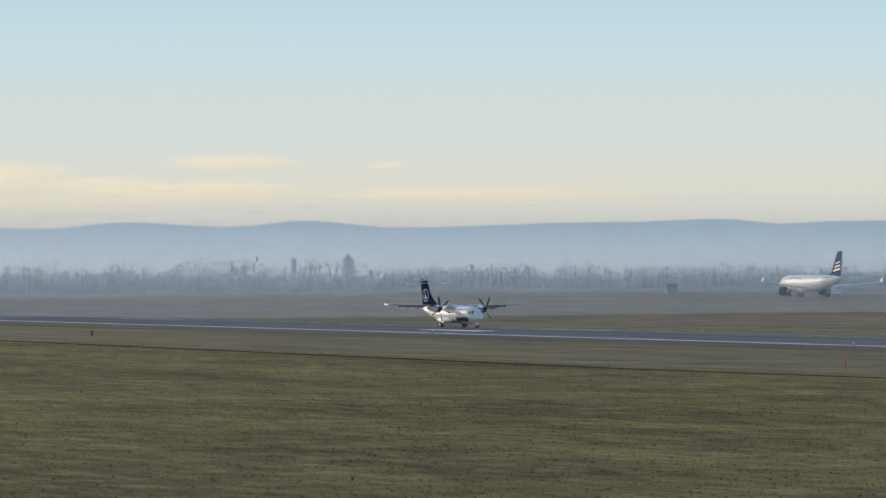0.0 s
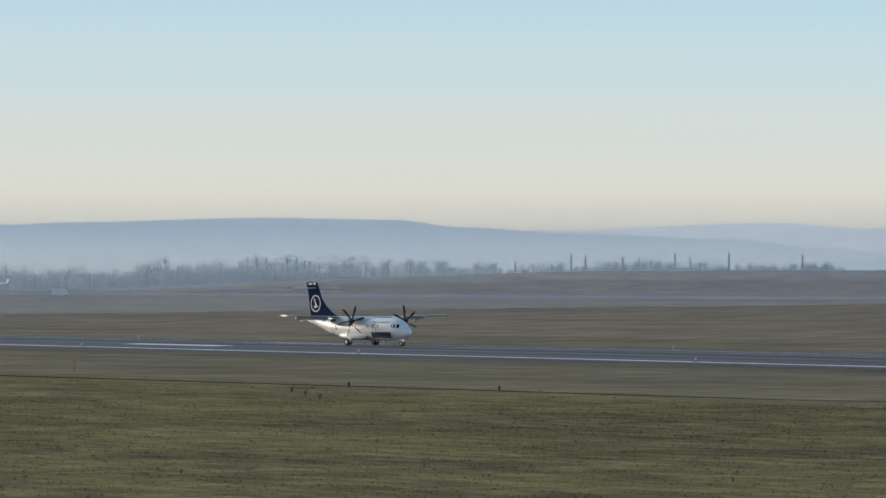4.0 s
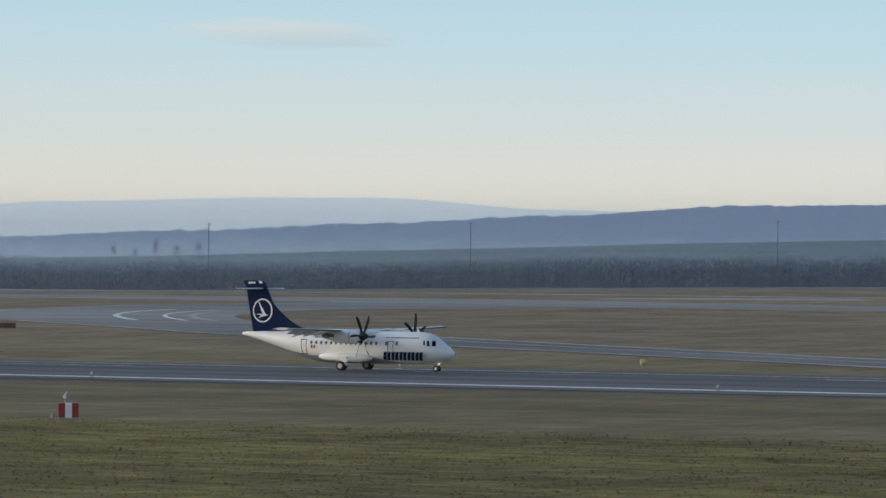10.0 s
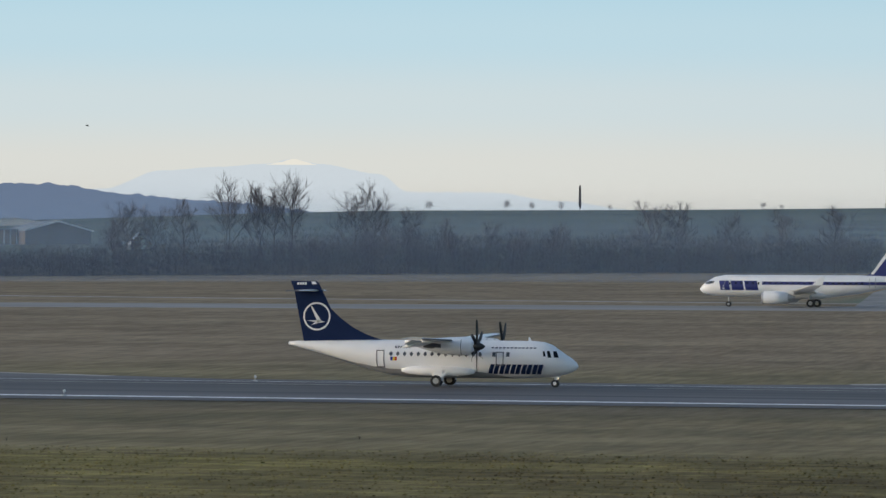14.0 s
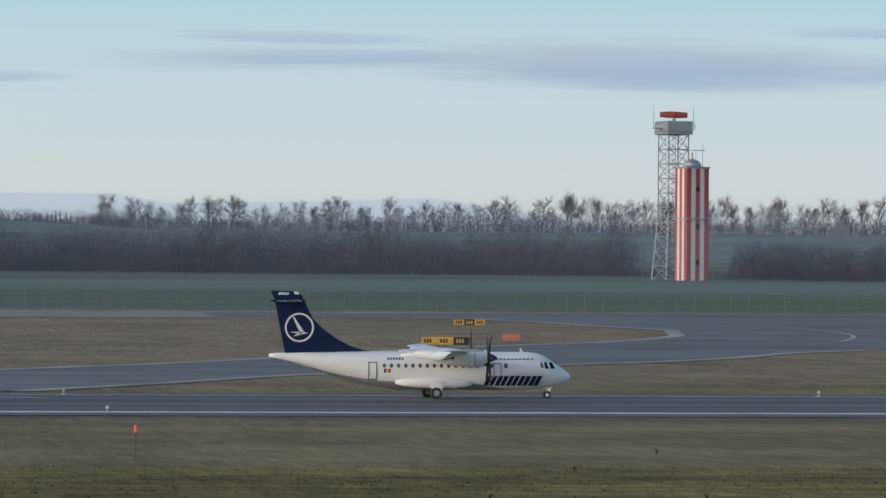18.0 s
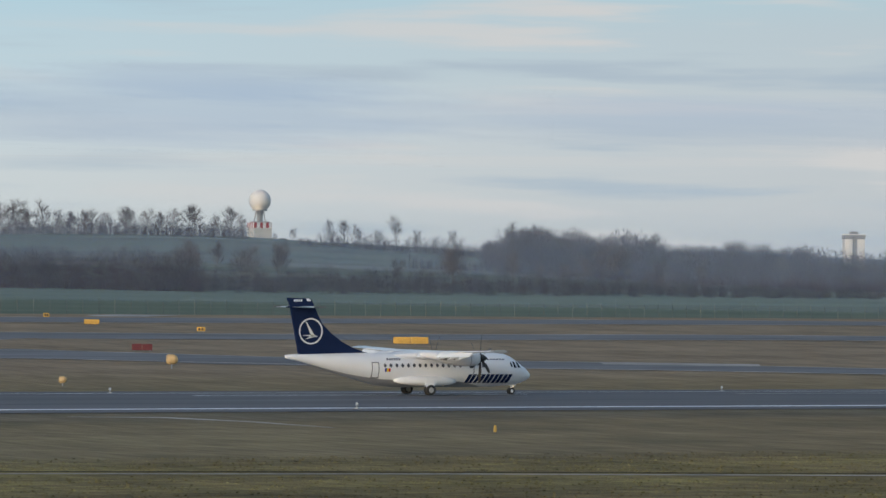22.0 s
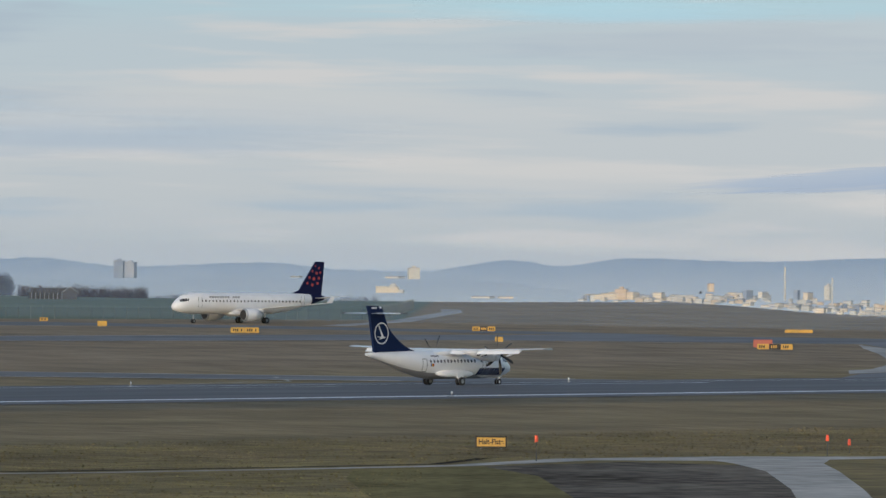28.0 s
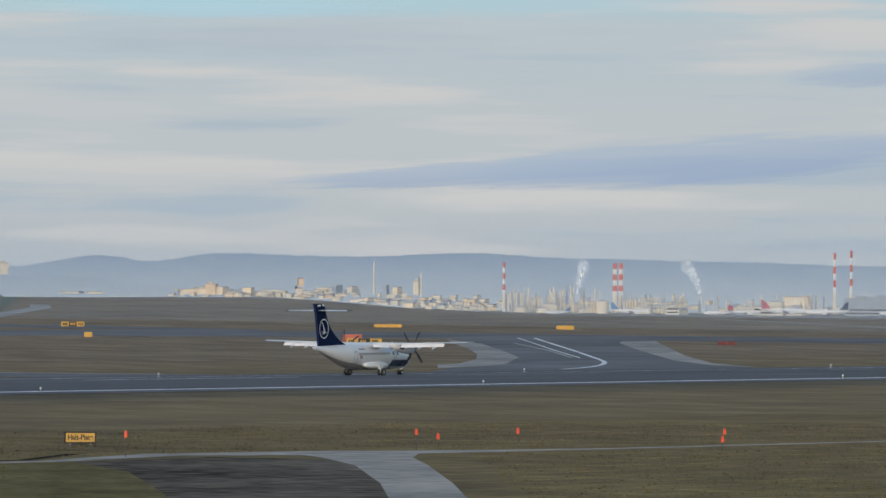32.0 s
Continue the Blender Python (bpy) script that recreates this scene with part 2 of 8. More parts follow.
def axis(*spans):
    out = []
    for a, c, n in spans:
        out += list(np.linspace(a, c, n, endpoint=False))
    return out + [spans[-1][1]]


XS = axis((-4800, -1600, 26), (-1600, -100, 60), (-100, 100, 32), (100, 1400, 52), (1400, 4800, 26))
YS = axis((-4800, -100, 8), (-100, 100, 32), (100, 340, 7), (340, 640, 6), (640, 1600, 48), (1600, 4800, 32))
verts = [(x, y, ground_z(x, y)) for y in YS for x in XS]
NX = len(XS)
faces = [(j * NX + i, j * NX + i + 1, (j + 1) * NX + i + 1, (j + 1) * NX + i) for j in range(len(YS) - 1) for i in range(NX - 1)]
ground = mesh_ob("ground", verts, faces, grass_material(), True)
tagged(ground, "wide airfield of straw-coloured winter grass with green fields behind", "ground", kind="structure")


# ---- paved surfaces ----
def strip(name, centre, width, material, lift, z=None, label="", category="", parent=None, step=12.0):
    """A band along a line of (x, y) points, draped over the ground. width may be a number or one per point."""
    pts = []
    widths = width if isinstance(width, (list, tuple)) else [width] * len(centre)
    for (p, q, wa, wb) in zip(centre, centre[1:], widths, widths[1:]):
        n = max(1, int(math.dist(p, q) / step))
        pts += [(p[0] + (q[0] - p[0]) * i / n, p[1] + (q[1] - p[1]) * i / n, wa + (wb - wa) * i / n) for i in range(n)]
    pts.append((*centre[-1], widths[-1]))
    vs, fs = [], []
    K = 4
    for i, (x, y, w) in enumerate(pts):
        a, c = pts[max(0, i - 1)], pts[min(len(pts) - 1, i + 1)]
        d = Vector((c[0] - a[0], c[1] - a[1])).normalized()
        for k in range(K + 1):
            s = (k / K - 0.5) * w
            px, py = x - d.y * s, y + d.x * s
            vs.append((px, py, (z(px, py) if z else ground_z(px, py)) + 0.4 * lift))
    for i in range(len(pts) - 1):
        for k in range(K):
            a = i * (K + 1) + k
            fs.append((a, a + K + 1, a + K + 2, a + 1))
    ob = mesh_ob(name, vs, fs, material)
    ob.data.update()
    if ob.data.polygons[0].normal.z < 0:
        ob.data.flip_normals()
    if parent:
        ob.parent = parent
    else:
        tagged(ob, label, category, kind="structure")
    return ob


def bend(p, q, r, n=10):
    """Quadratic curve from p to r, pulled towards q."""
    return [((1 - u) ** 2 * p[0] + 2 * u * (1 - u) * q[0] + u * u * r[0], (1 - u) ** 2 * p[1] + 2 * u * (1 - u) * q[1] + u * u * r[1])
            for u in (i / n for i in range(n + 1))]


RY = 308.0          # runway centre line
CROWN = 0.40


def runway_z(x, y):
    d = abs(y - RY)
    return 0.06 + CROWN * max(0.0, 1 - d / 22.5) if d < 22.5 else 0.06 - 0.02 * (d - 22.5) / 7.5


rw_ys = [RY - 29, RY - 22.5, RY - 11, RY, RY + 11, RY + 22.5, RY + 30]
rw_xs = [x for x in range(-1500, 1501, 100)]
runway = mesh_ob("runway", [(x, y, runway_z(x, y)) for y in rw_ys for x in rw_xs],
                 [(j * len(rw_xs) + i, j * len(rw_xs) + i + 1, (j + 1) * len(rw_xs) + i + 1, (j + 1) * len(rw_xs) + i) for j in range(6) for i in range(len(rw_xs) - 1)], M_ASPHALT)
tagged(runway, "long grey asphalt runway with worn white markings", "runway", kind="structure")
for sy in (-22.2, 22.2):
    strip("edge_line", [(-1500, RY + sy), (1500, RY + sy)], 1.5 if sy < 0 else 1.1, M_LINE, 0.02, runway_z, parent=runway, step=100)
for k in range(-30, 31):
    strip("centre_dash", [(k * 50.0 - 12.0, RY), (k * 50.0 + 18.0, RY)], 0.6, M_YLINE if k % 3 else M_LINE, 0.02, runway_z, parent=runway, step=30)

for x in (-596, -456):
    for dy in (-11.0, 11.0):
        strip("touchdown_mark", [(x - 11, RY + dy), (x + 11, RY + dy)], 3.0, M_LINE, 0.022, runway_z, parent=runway, step=11)
for dy, wide in ((-14, 2.2), (-6, 3.5), (5, 4.0), (13, 2.0)):
    strip("rubber_streak", [(-1500, RY + dy), (-300, RY + dy + 0.6), (500, RY + dy), (1500, RY + dy)], wide, M_RUBBER, 0.012, runway_z, parent=runway, step=60)

# ---- backdrop: sky, hills ----
def dome_point(az, el, r):
    a, e = radians(az), radians(el)
    return (r * math.sin(a), r * math.cos(a), EYE[2] + r * math.tan(e))


def backdrop_patch(name, az0, az1, na, el0, el1, ne, r):
    """Part of a far cylinder round the camera; its UV map carries the two angles in degrees."""
    vs = [dome_point(az0 + (az1 - az0) * i / na, el0 + (el1 - el0) * j / ne, r) for j in range(ne + 1) for i in range(na + 1)]
    fs = [(j * (na + 1) + i, j * (na + 1) + i + 1, (j + 1) * (na + 1) + i + 1, (j + 1) * (na + 1) + i) for j in range(ne) for i in range(na)]
    me = bpy.data.meshes.new(name)
    me.from_pydata(vs, [], fs)
    uv = me.uv_layers.new(name="angles")
    for lp in me.loops:
        i, j = lp.vertex_index % (na + 1), lp.vertex_index // (na + 1)
        uv.data[lp.index].uv = (az0 + (az1 - az0) * i / na, el0 + (el1 - el0) * j / ne)
    return new(name, me)


def nodes_of(m):
    m.use_nodes = True
    t = m.node_tree
    t.nodes.clear()
    return t, t.nodes, t.links, t.nodes.new("ShaderNodeOutputMaterial")


def sky_material():
    m = bpy.data.materials.new("sky_backdrop")
    t, n, l, out = nodes_of(m)
    uv = n.new("ShaderNodeUVMap")
    sep = n.new("ShaderNodeSeparateXYZ")
    l.new(uv.outputs[0], sep.inputs[0])

    def ramp_of(*stops):
        mr = n.new("ShaderNodeMapRange")
        mr.inputs[1].default_value, mr.inputs[2].default_value = 0.0, 5.0
        l.new(sep.outputs[1], mr.inputs[0])
        q = n.new("ShaderNodeValToRGB")
        q.color_ramp.interpolation = "EASE"
        e = q.color_ramp.elements
        while len(e) < len(stops):
            e.new(0.5)
        for k, (p, c) in zip(e, stops):
            k.position, k.color = p / 5.0, srgb(*c)
        l.new(mr.outputs[0], q.inputs[0])
        return q.outputs[0]

    def rng(src, a, c):
        q = n.new("ShaderNodeMapRange")
        q.interpolation_type = "SMOOTHSTEP"
        q.inputs[1].default_value, q.inputs[2].default_value = a, c
        l.new(src, q.inputs[0])
        return q.outputs[0]

    def mix(f, a, c):
        q = n.new("ShaderNodeMix")
        q.data_type = "RGBA"
        l.new(f, q.inputs["Factor"])
        l.new(a, q.inputs["A"])
        l.new(c, q.inputs["B"])
        return q.outputs["Result"]

    south = ramp_of((0.3, (212, 208, 196)), (1.0, (217, 215, 202)), (2.0, (208, 216, 212)), (3.0, (196, 216, 221)), (3.8, (184, 212, 223)))
    west = ramp_of((0.6, (221, 217, 207)), (1.5, (218, 219, 213)), (2.3, (206, 219, 222)), (3.2, (190, 217, 228)), (4.2, (176, 212, 228)))
    middle = ramp_of((0.6, (206, 212, 211)), (1.4, (204, 213, 215)), (2.2, (198, 213, 219)), (3.2, (188, 212, 222)), (4.2, (174, 208, 223)))
    north = ramp_of((0.4, (186, 194, 200)), (1.2, (190, 197, 201)), (2.2, (193, 200, 204)), (3.4, (186, 199, 206)), (4.4, (176, 203, 213)))
    c = mix(rng(sep.outputs[0], -55, -22), south, west)
    c = mix(rng(sep.outputs[0], -16, 6), c, middle)
    c = mix(rng(sep.outputs[0], 14, 36), c, north)
    # thin layered cloud, thickening northwards
    mp = n.new("ShaderNodeMapping")
    mp.inputs["Scale"].default_value = (0.10, 1.15, 1)
    mp.inputs["Rotation"].default_value = (0, 0, radians(0.8))
    l.new(uv.outputs[0], mp.inputs[0])
    q = n.new("ShaderNodeTexNoise")
    q.inputs["Scale"].default_value, q.inputs["Detail"].default_value, q.inputs["Roughness"].default_value = 1.6, 5, 0.5
    l.new(mp.outputs[0], q.inputs[0])
    dark = n.new("ShaderNodeRGB")
    dark.outputs[0].default_value = srgb(174, 189, 201)
    pale = n.new("ShaderNodeRGB")
    pale.outputs[0].default_value = srgb(206, 207, 207)
    mul = n.new("ShaderNodeMath")
    mul.operation = "MULTIPLY"
    l.new(rng(q.outputs[0], 0.52, 0.68), mul.inputs[0])
    l.new(rng(sep.outputs[0], 14, 30), mul.inputs[1])
    c = mix(mul.outputs[0], c, dark.outputs[0])
    mul2 = n.new("ShaderNodeMath")
    mul2.operation = "MULTIPLY"
    l.new(rng(q.outputs[0], 0.48, 0.34), mul2.inputs[0])
    l.new(rng(sep.outputs[0], 16, 32), mul2.inputs[1])
    c = mix(mul2.outputs[0], c, pale.outputs[0])
    em = n.new("ShaderNodeEmission")
    l.new(c, em.inputs[0])
    l.new(em.outputs[0], out.inputs[0])
    return m


sky_ob = backdrop_patch("backdrop_sky", -84, 70, 120, -1.5, 9, 24, 4850)
sky_ob.data.materials.append(sky_material())
tagged(sky_ob, "pale winter morning sky, cream near the horizon", "sky", kind="structure")


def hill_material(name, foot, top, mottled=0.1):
    """Far hills; winter haze is put into their glowing colour, from foot to top."""
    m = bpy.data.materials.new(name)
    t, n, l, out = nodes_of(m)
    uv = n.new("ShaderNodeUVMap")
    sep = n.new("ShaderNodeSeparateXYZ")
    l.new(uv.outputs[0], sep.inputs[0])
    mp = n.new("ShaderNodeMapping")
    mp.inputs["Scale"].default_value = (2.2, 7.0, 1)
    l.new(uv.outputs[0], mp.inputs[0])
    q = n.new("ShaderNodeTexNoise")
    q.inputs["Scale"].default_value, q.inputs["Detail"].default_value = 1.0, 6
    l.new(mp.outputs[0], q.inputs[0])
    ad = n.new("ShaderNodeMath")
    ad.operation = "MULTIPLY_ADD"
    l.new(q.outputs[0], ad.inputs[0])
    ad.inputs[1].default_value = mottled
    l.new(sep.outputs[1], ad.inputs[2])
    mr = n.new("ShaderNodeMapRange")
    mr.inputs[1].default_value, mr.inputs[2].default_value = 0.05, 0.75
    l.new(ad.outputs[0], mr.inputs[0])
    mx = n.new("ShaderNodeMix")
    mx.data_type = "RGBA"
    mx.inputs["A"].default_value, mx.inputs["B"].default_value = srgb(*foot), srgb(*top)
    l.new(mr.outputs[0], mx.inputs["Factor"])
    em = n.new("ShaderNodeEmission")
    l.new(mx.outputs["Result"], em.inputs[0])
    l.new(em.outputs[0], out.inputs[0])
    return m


def hills(name, r, knots, foot_el, material, rough_el, seed, label):
    """A range of far hills, its skyline given by a few summits and saddles."""
    az0, az1 = knots[0][0], knots[-1][0]
    n = int((az1 - az0) / 0.05)
    vs, fs, ang = [], [], []
    for i in range(n + 1):
        az = az0 + (az1 - az0) * i / n
        j = max(k for k in range(len(knots) - 1) if knots[k][0] <= az or k == 0)
        (a, ea), (c, ec) = knots[j], knots[j + 1]
        el = ea + (ec - ea) * smooth(a, c, az) + rough_el * (noise.noise((az * 6, seed, 0)) * 0.6 + noise.noise((az * 22, seed, 3)) * 0.4 + noise.noise((az * 55, seed, 8)) * 0.3)
        for e, rr in ((foot_el, r - 60), (el, r), (foot_el, r + 60)):
            vs.append(dome_point(az, e, rr))
            ang.append((az, e))
    for i in range(n):
        fs += [(i * 3, i * 3 + 3, i * 3 + 4, i * 3 + 1), (i * 3 + 1, i * 3 + 4, i * 3 + 5, i * 3 + 2)]
    me = bpy.data.meshes.new(name)
    me.from_pydata(vs, [], fs)
    uv = me.uv_layers.new(name="angles")
    for lp in me.loops:
        uv.data[lp.index].uv = ang[lp.vertex_index]
    me.materials.append(material)
    return tagged(new(name, me), label, "hills", kind="structure")


# each range's foot and top tones carry its painted haze
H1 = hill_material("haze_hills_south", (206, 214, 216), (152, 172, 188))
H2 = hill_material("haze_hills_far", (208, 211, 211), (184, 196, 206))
H3 = hill_material("haze_wooded_ridge", (158, 172, 184), (104, 120, 145), 0.35)
HS = hill_material("haze_snow_mountain", (216, 218, 214), (204, 213, 219), 0.5)
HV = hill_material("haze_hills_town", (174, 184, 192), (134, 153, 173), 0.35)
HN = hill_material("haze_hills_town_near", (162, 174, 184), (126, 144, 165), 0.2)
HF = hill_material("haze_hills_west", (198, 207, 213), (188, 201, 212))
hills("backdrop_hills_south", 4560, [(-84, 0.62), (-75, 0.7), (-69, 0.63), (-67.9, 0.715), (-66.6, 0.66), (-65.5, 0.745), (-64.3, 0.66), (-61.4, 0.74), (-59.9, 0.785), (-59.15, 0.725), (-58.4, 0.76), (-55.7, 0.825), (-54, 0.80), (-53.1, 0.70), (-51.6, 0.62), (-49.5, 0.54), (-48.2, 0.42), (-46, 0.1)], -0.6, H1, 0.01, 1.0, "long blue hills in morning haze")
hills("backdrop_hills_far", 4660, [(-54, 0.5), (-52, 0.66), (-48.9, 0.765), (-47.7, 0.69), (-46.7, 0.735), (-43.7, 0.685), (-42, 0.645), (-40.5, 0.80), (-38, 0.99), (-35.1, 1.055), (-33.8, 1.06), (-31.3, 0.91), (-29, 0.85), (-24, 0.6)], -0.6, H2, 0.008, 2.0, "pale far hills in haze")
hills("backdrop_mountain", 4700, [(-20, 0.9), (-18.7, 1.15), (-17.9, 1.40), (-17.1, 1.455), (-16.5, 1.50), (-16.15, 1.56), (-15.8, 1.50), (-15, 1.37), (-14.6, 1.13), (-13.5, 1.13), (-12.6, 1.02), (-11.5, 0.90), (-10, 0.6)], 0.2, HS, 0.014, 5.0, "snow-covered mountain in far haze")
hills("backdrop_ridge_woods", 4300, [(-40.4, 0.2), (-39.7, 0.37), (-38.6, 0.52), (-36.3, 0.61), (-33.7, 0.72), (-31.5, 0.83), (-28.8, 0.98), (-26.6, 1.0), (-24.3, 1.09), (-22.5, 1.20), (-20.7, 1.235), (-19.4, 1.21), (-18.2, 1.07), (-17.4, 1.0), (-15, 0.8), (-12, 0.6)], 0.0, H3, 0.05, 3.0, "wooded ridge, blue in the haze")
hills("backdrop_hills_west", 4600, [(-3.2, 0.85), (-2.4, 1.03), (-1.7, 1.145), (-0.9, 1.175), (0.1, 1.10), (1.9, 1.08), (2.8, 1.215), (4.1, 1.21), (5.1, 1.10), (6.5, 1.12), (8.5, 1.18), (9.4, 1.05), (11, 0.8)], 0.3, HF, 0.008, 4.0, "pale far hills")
hills("backdrop_hills_town", 4600, [(29, 0.4), (31, 0.62), (33.3, 0.515), (34.7, 0.64), (36.3, 0.525), (36.9, 0.555), (38.1, 0.445), (40, 0.51), (41.1, 0.42), (42, 0.40), (43.3, 0.565), (43.9, 0.49), (44.9, 0.60), (46.6, 0.565), (48.2, 0.62), (49.7, 0.555), (51.6, 0.52), (53.7, 0.47), (60, 0.5), (70, 0.4)], -0.8, HV, 0.022, 6.0, "wooded hills above the town, painted blue with haze")
hills("backdrop_hills_near_town", 4540, [(36, 0.30), (38, 0.24), (40, 0.31), (41.5, 0.28), (42.1, 0.284), (43, 0.285), (43.9, 0.19), (44.4, 0.09), (46, -0.1)], -0.8, HN, 0.008, 7.0, "low hill before the town, painted blue with haze")
# low sunlight put into the snow cap's glowing colour
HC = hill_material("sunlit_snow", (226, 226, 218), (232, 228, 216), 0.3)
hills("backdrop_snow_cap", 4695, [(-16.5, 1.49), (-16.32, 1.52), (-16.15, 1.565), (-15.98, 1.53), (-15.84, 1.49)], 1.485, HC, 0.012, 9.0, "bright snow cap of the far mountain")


# ---- mesh helpers ----
def part(name, bm, material, parent=None, label="", at=None, shade=False):
    """Links a bmesh as one mesh object, under a thing or a part where one is given."""
    me = bpy.data.meshes.new(name)
    bm.normal_update()
    bm.to_mesh(me)
    bm.free()
    me.materials.append(material)
    if shade:
        me.polygons.foreach_set("use_smooth", [True] * len(me.polygons))
    ob = new(name, me)
    if parent:
        ob.parent = parent
    if at is not None:
        ob.matrix_basis = at
    if label:
        ob["label"] = label
    return ob


def box(x0, y0, z0, x1, y1, z1, bevel=0.0):
    bm = bmesh.new()
    bmesh.ops.create_cube(bm, size=1, matrix=Matrix.Translation(((x0 + x1) / 2, (y0 + y1) / 2, (z0 + z1) / 2)) @ Matrix.Diagonal((x1 - x0, y1 - y0, z1 - z0, 1)))
    if bevel:
        bmesh.ops.bevel(bm, geom=bm.edges[:], offset=bevel, segments=2, affect="EDGES", profile=0.6)
    return bm


def rod(p, q, r0, r1=None, n=8, bm=None):
    bm = bm or bmesh.new()
    p, q = Vector(p), Vector(q)
    d = q - p
    m = Matrix.Translation((p + q) / 2) @ d.to_track_quat("Z", "Y").to_matrix().to_4x4()
    bmesh.ops.create_cone(bm, cap_ends=True, segments=n, radius1=r0, radius2=r0 if r1 is None else r1, depth=d.length, matrix=m)
    return bm


def loft(sections, n=24, square=2.0, cap=True):
    """A skin through rings (x, z, half width, half height up, half height down, y)."""
    bm = bmesh.new()
    rings = []
    for sec in sections:
        x, z, w, up, down = sec[:5]
        y0 = sec[5] if len(sec) > 5 else 0.0
        ring = []
        for k in range(n):
            a = 2 * math.pi * k / n
            c, s = math.cos(a), math.sin(a)
            e = 2.0 / square
            yy = math.copysign(abs(c) ** e, c) * w
            zz = math.copysign(abs(s) ** e, s) * (up if s > 0 else down)
            ring.append(bm.verts.new((x, y0 + yy, z + zz)))
        rings.append(ring)
    for a, c in zip(rings, rings[1:]):
        for k in range(n):
            bm.faces.new((a[k], a[(k + 1) % n], c[(k + 1) % n], c[k]))
    if cap:
        bm.faces.new(rings[0][::-1])
        bm.faces.new(rings[-1])
    bmesh.ops.recalc_face_normals(bm, faces=bm.faces[:])
    return bm


def foil(spans, thick=0.12, n=7):
    """A wing through chords (leading x, trailing x, y, z); upright fins take vertical=True by turning the part."""
    bm = bmesh.new()
    prof = [(u, math.sqrt(u) * (1 - u) * 1.9 + 0.03 * (1 - u)) for u in (i / n for i in range(n + 1))]
    rings = []
    for lead, trail, y, z in spans:
        ch = trail - lead
        tk = abs(ch) * thick * 0.5
        up = [bm.verts.new((lead + ch * u, y, z + tk * v)) for u, v in prof]
        dn = [bm.verts.new((lead + ch * u, y, z - tk * v * 0.6)) for u, v in prof[1:-1]]
        rings.append(up + dn[::-1])
    m = len(rings[0])
    for a, c in zip(rings, rings[1:]):
        for k in range(m):
            bm.faces.new((a[k], a[(k + 1) % m], c[(k + 1) % m], c[k]))
    bm.faces.new(rings[0][::-1])
    bm.faces.new(rings[-1])
    bmesh.ops.recalc_face_normals(bm, faces=bm.faces[:])
    return bm


def prism(outline, axis_y0, axis_y1):
    """A plate of an (x, z) outline between two y."""
    bm = bmesh.new()
    a = [bm.verts.new((x, axis_y0, z)) for x, z in outline]
    c = [bm.verts.new((x, axis_y1, z)) for x, z in outline]
    bm.faces.new(a)
    bm.faces.new(c[::-1])
    for k in range(len(a)):
        bm.faces.new((a[k], c[k], c[(k + 1) % len(a)], a[(k + 1) % len(a)]))
    bmesh.ops.recalc_face_normals(bm, faces=bm.faces[:])
    return bm


def merge(*bms):
    out = bmesh.new()
    for b in bms:
        me = bpy.data.meshes.new("tmp")
        b.to_mesh(me)
        b.free()
        out.from_mesh(me)
        bpy.data.meshes.remove(me)
    return out


def wheel_set(name, parent, x, ys, r, w, rim_r):
    """Tyres with rims on one axle, turning together."""
    axle = part(name, rod((0, ys[0], 0), (0, ys[-1], 0), 0.06), M_METAL, parent, at=pose(x, 0, r))
    for y in ys:
        bm = bmesh.new()
        prof = [(0.80, -0.5), (0.95, -0.48), (1.0, -0.25), (1.0, 0.25), (0.95, 0.48), (0.80, 0.5), (0.55, 0.42), (0.55, -0.42)]
        rings = [[bm.verts.new((math.cos(a) * r * p, y + q * w, math.sin(a) * r * p)) for p, q in prof] for a in (2 * math.pi * k / 20 for k in range(20))]
        for k in range(20):
            A, B = rings[k], rings[(k + 1) % 20]
            for j in range(8):
                bm.faces.new((A[j], A[(j + 1) % 8], B[(j + 1) % 8], B[j]))
        bmesh.ops.recalc_face_normals(bm, faces=bm.faces[:])
        part("tyre", bm, M_DARK, axle, shade=True)
        bm = rod((0, y - w * 0.40, 0), (0, y + w * 0.40, 0), rim_r, n=16)
        part("rim", bm, M_STEEL if r > 0.3 else M_WHITE, axle)
    return axle


def skin_y(w, up, zc, z, e=2.0):
    """Half width of an elliptic section at the height z."""
    u = max(-0.999, min(0.999, (z - zc) / up))
    return w * (1 - abs(u) ** e) ** (1 / e)


# ---- twin turboprop airliner ----
GEAR = 10.46        # main wheels behind the nose


def X(back):
    return 0.98 * (GEAR - back)


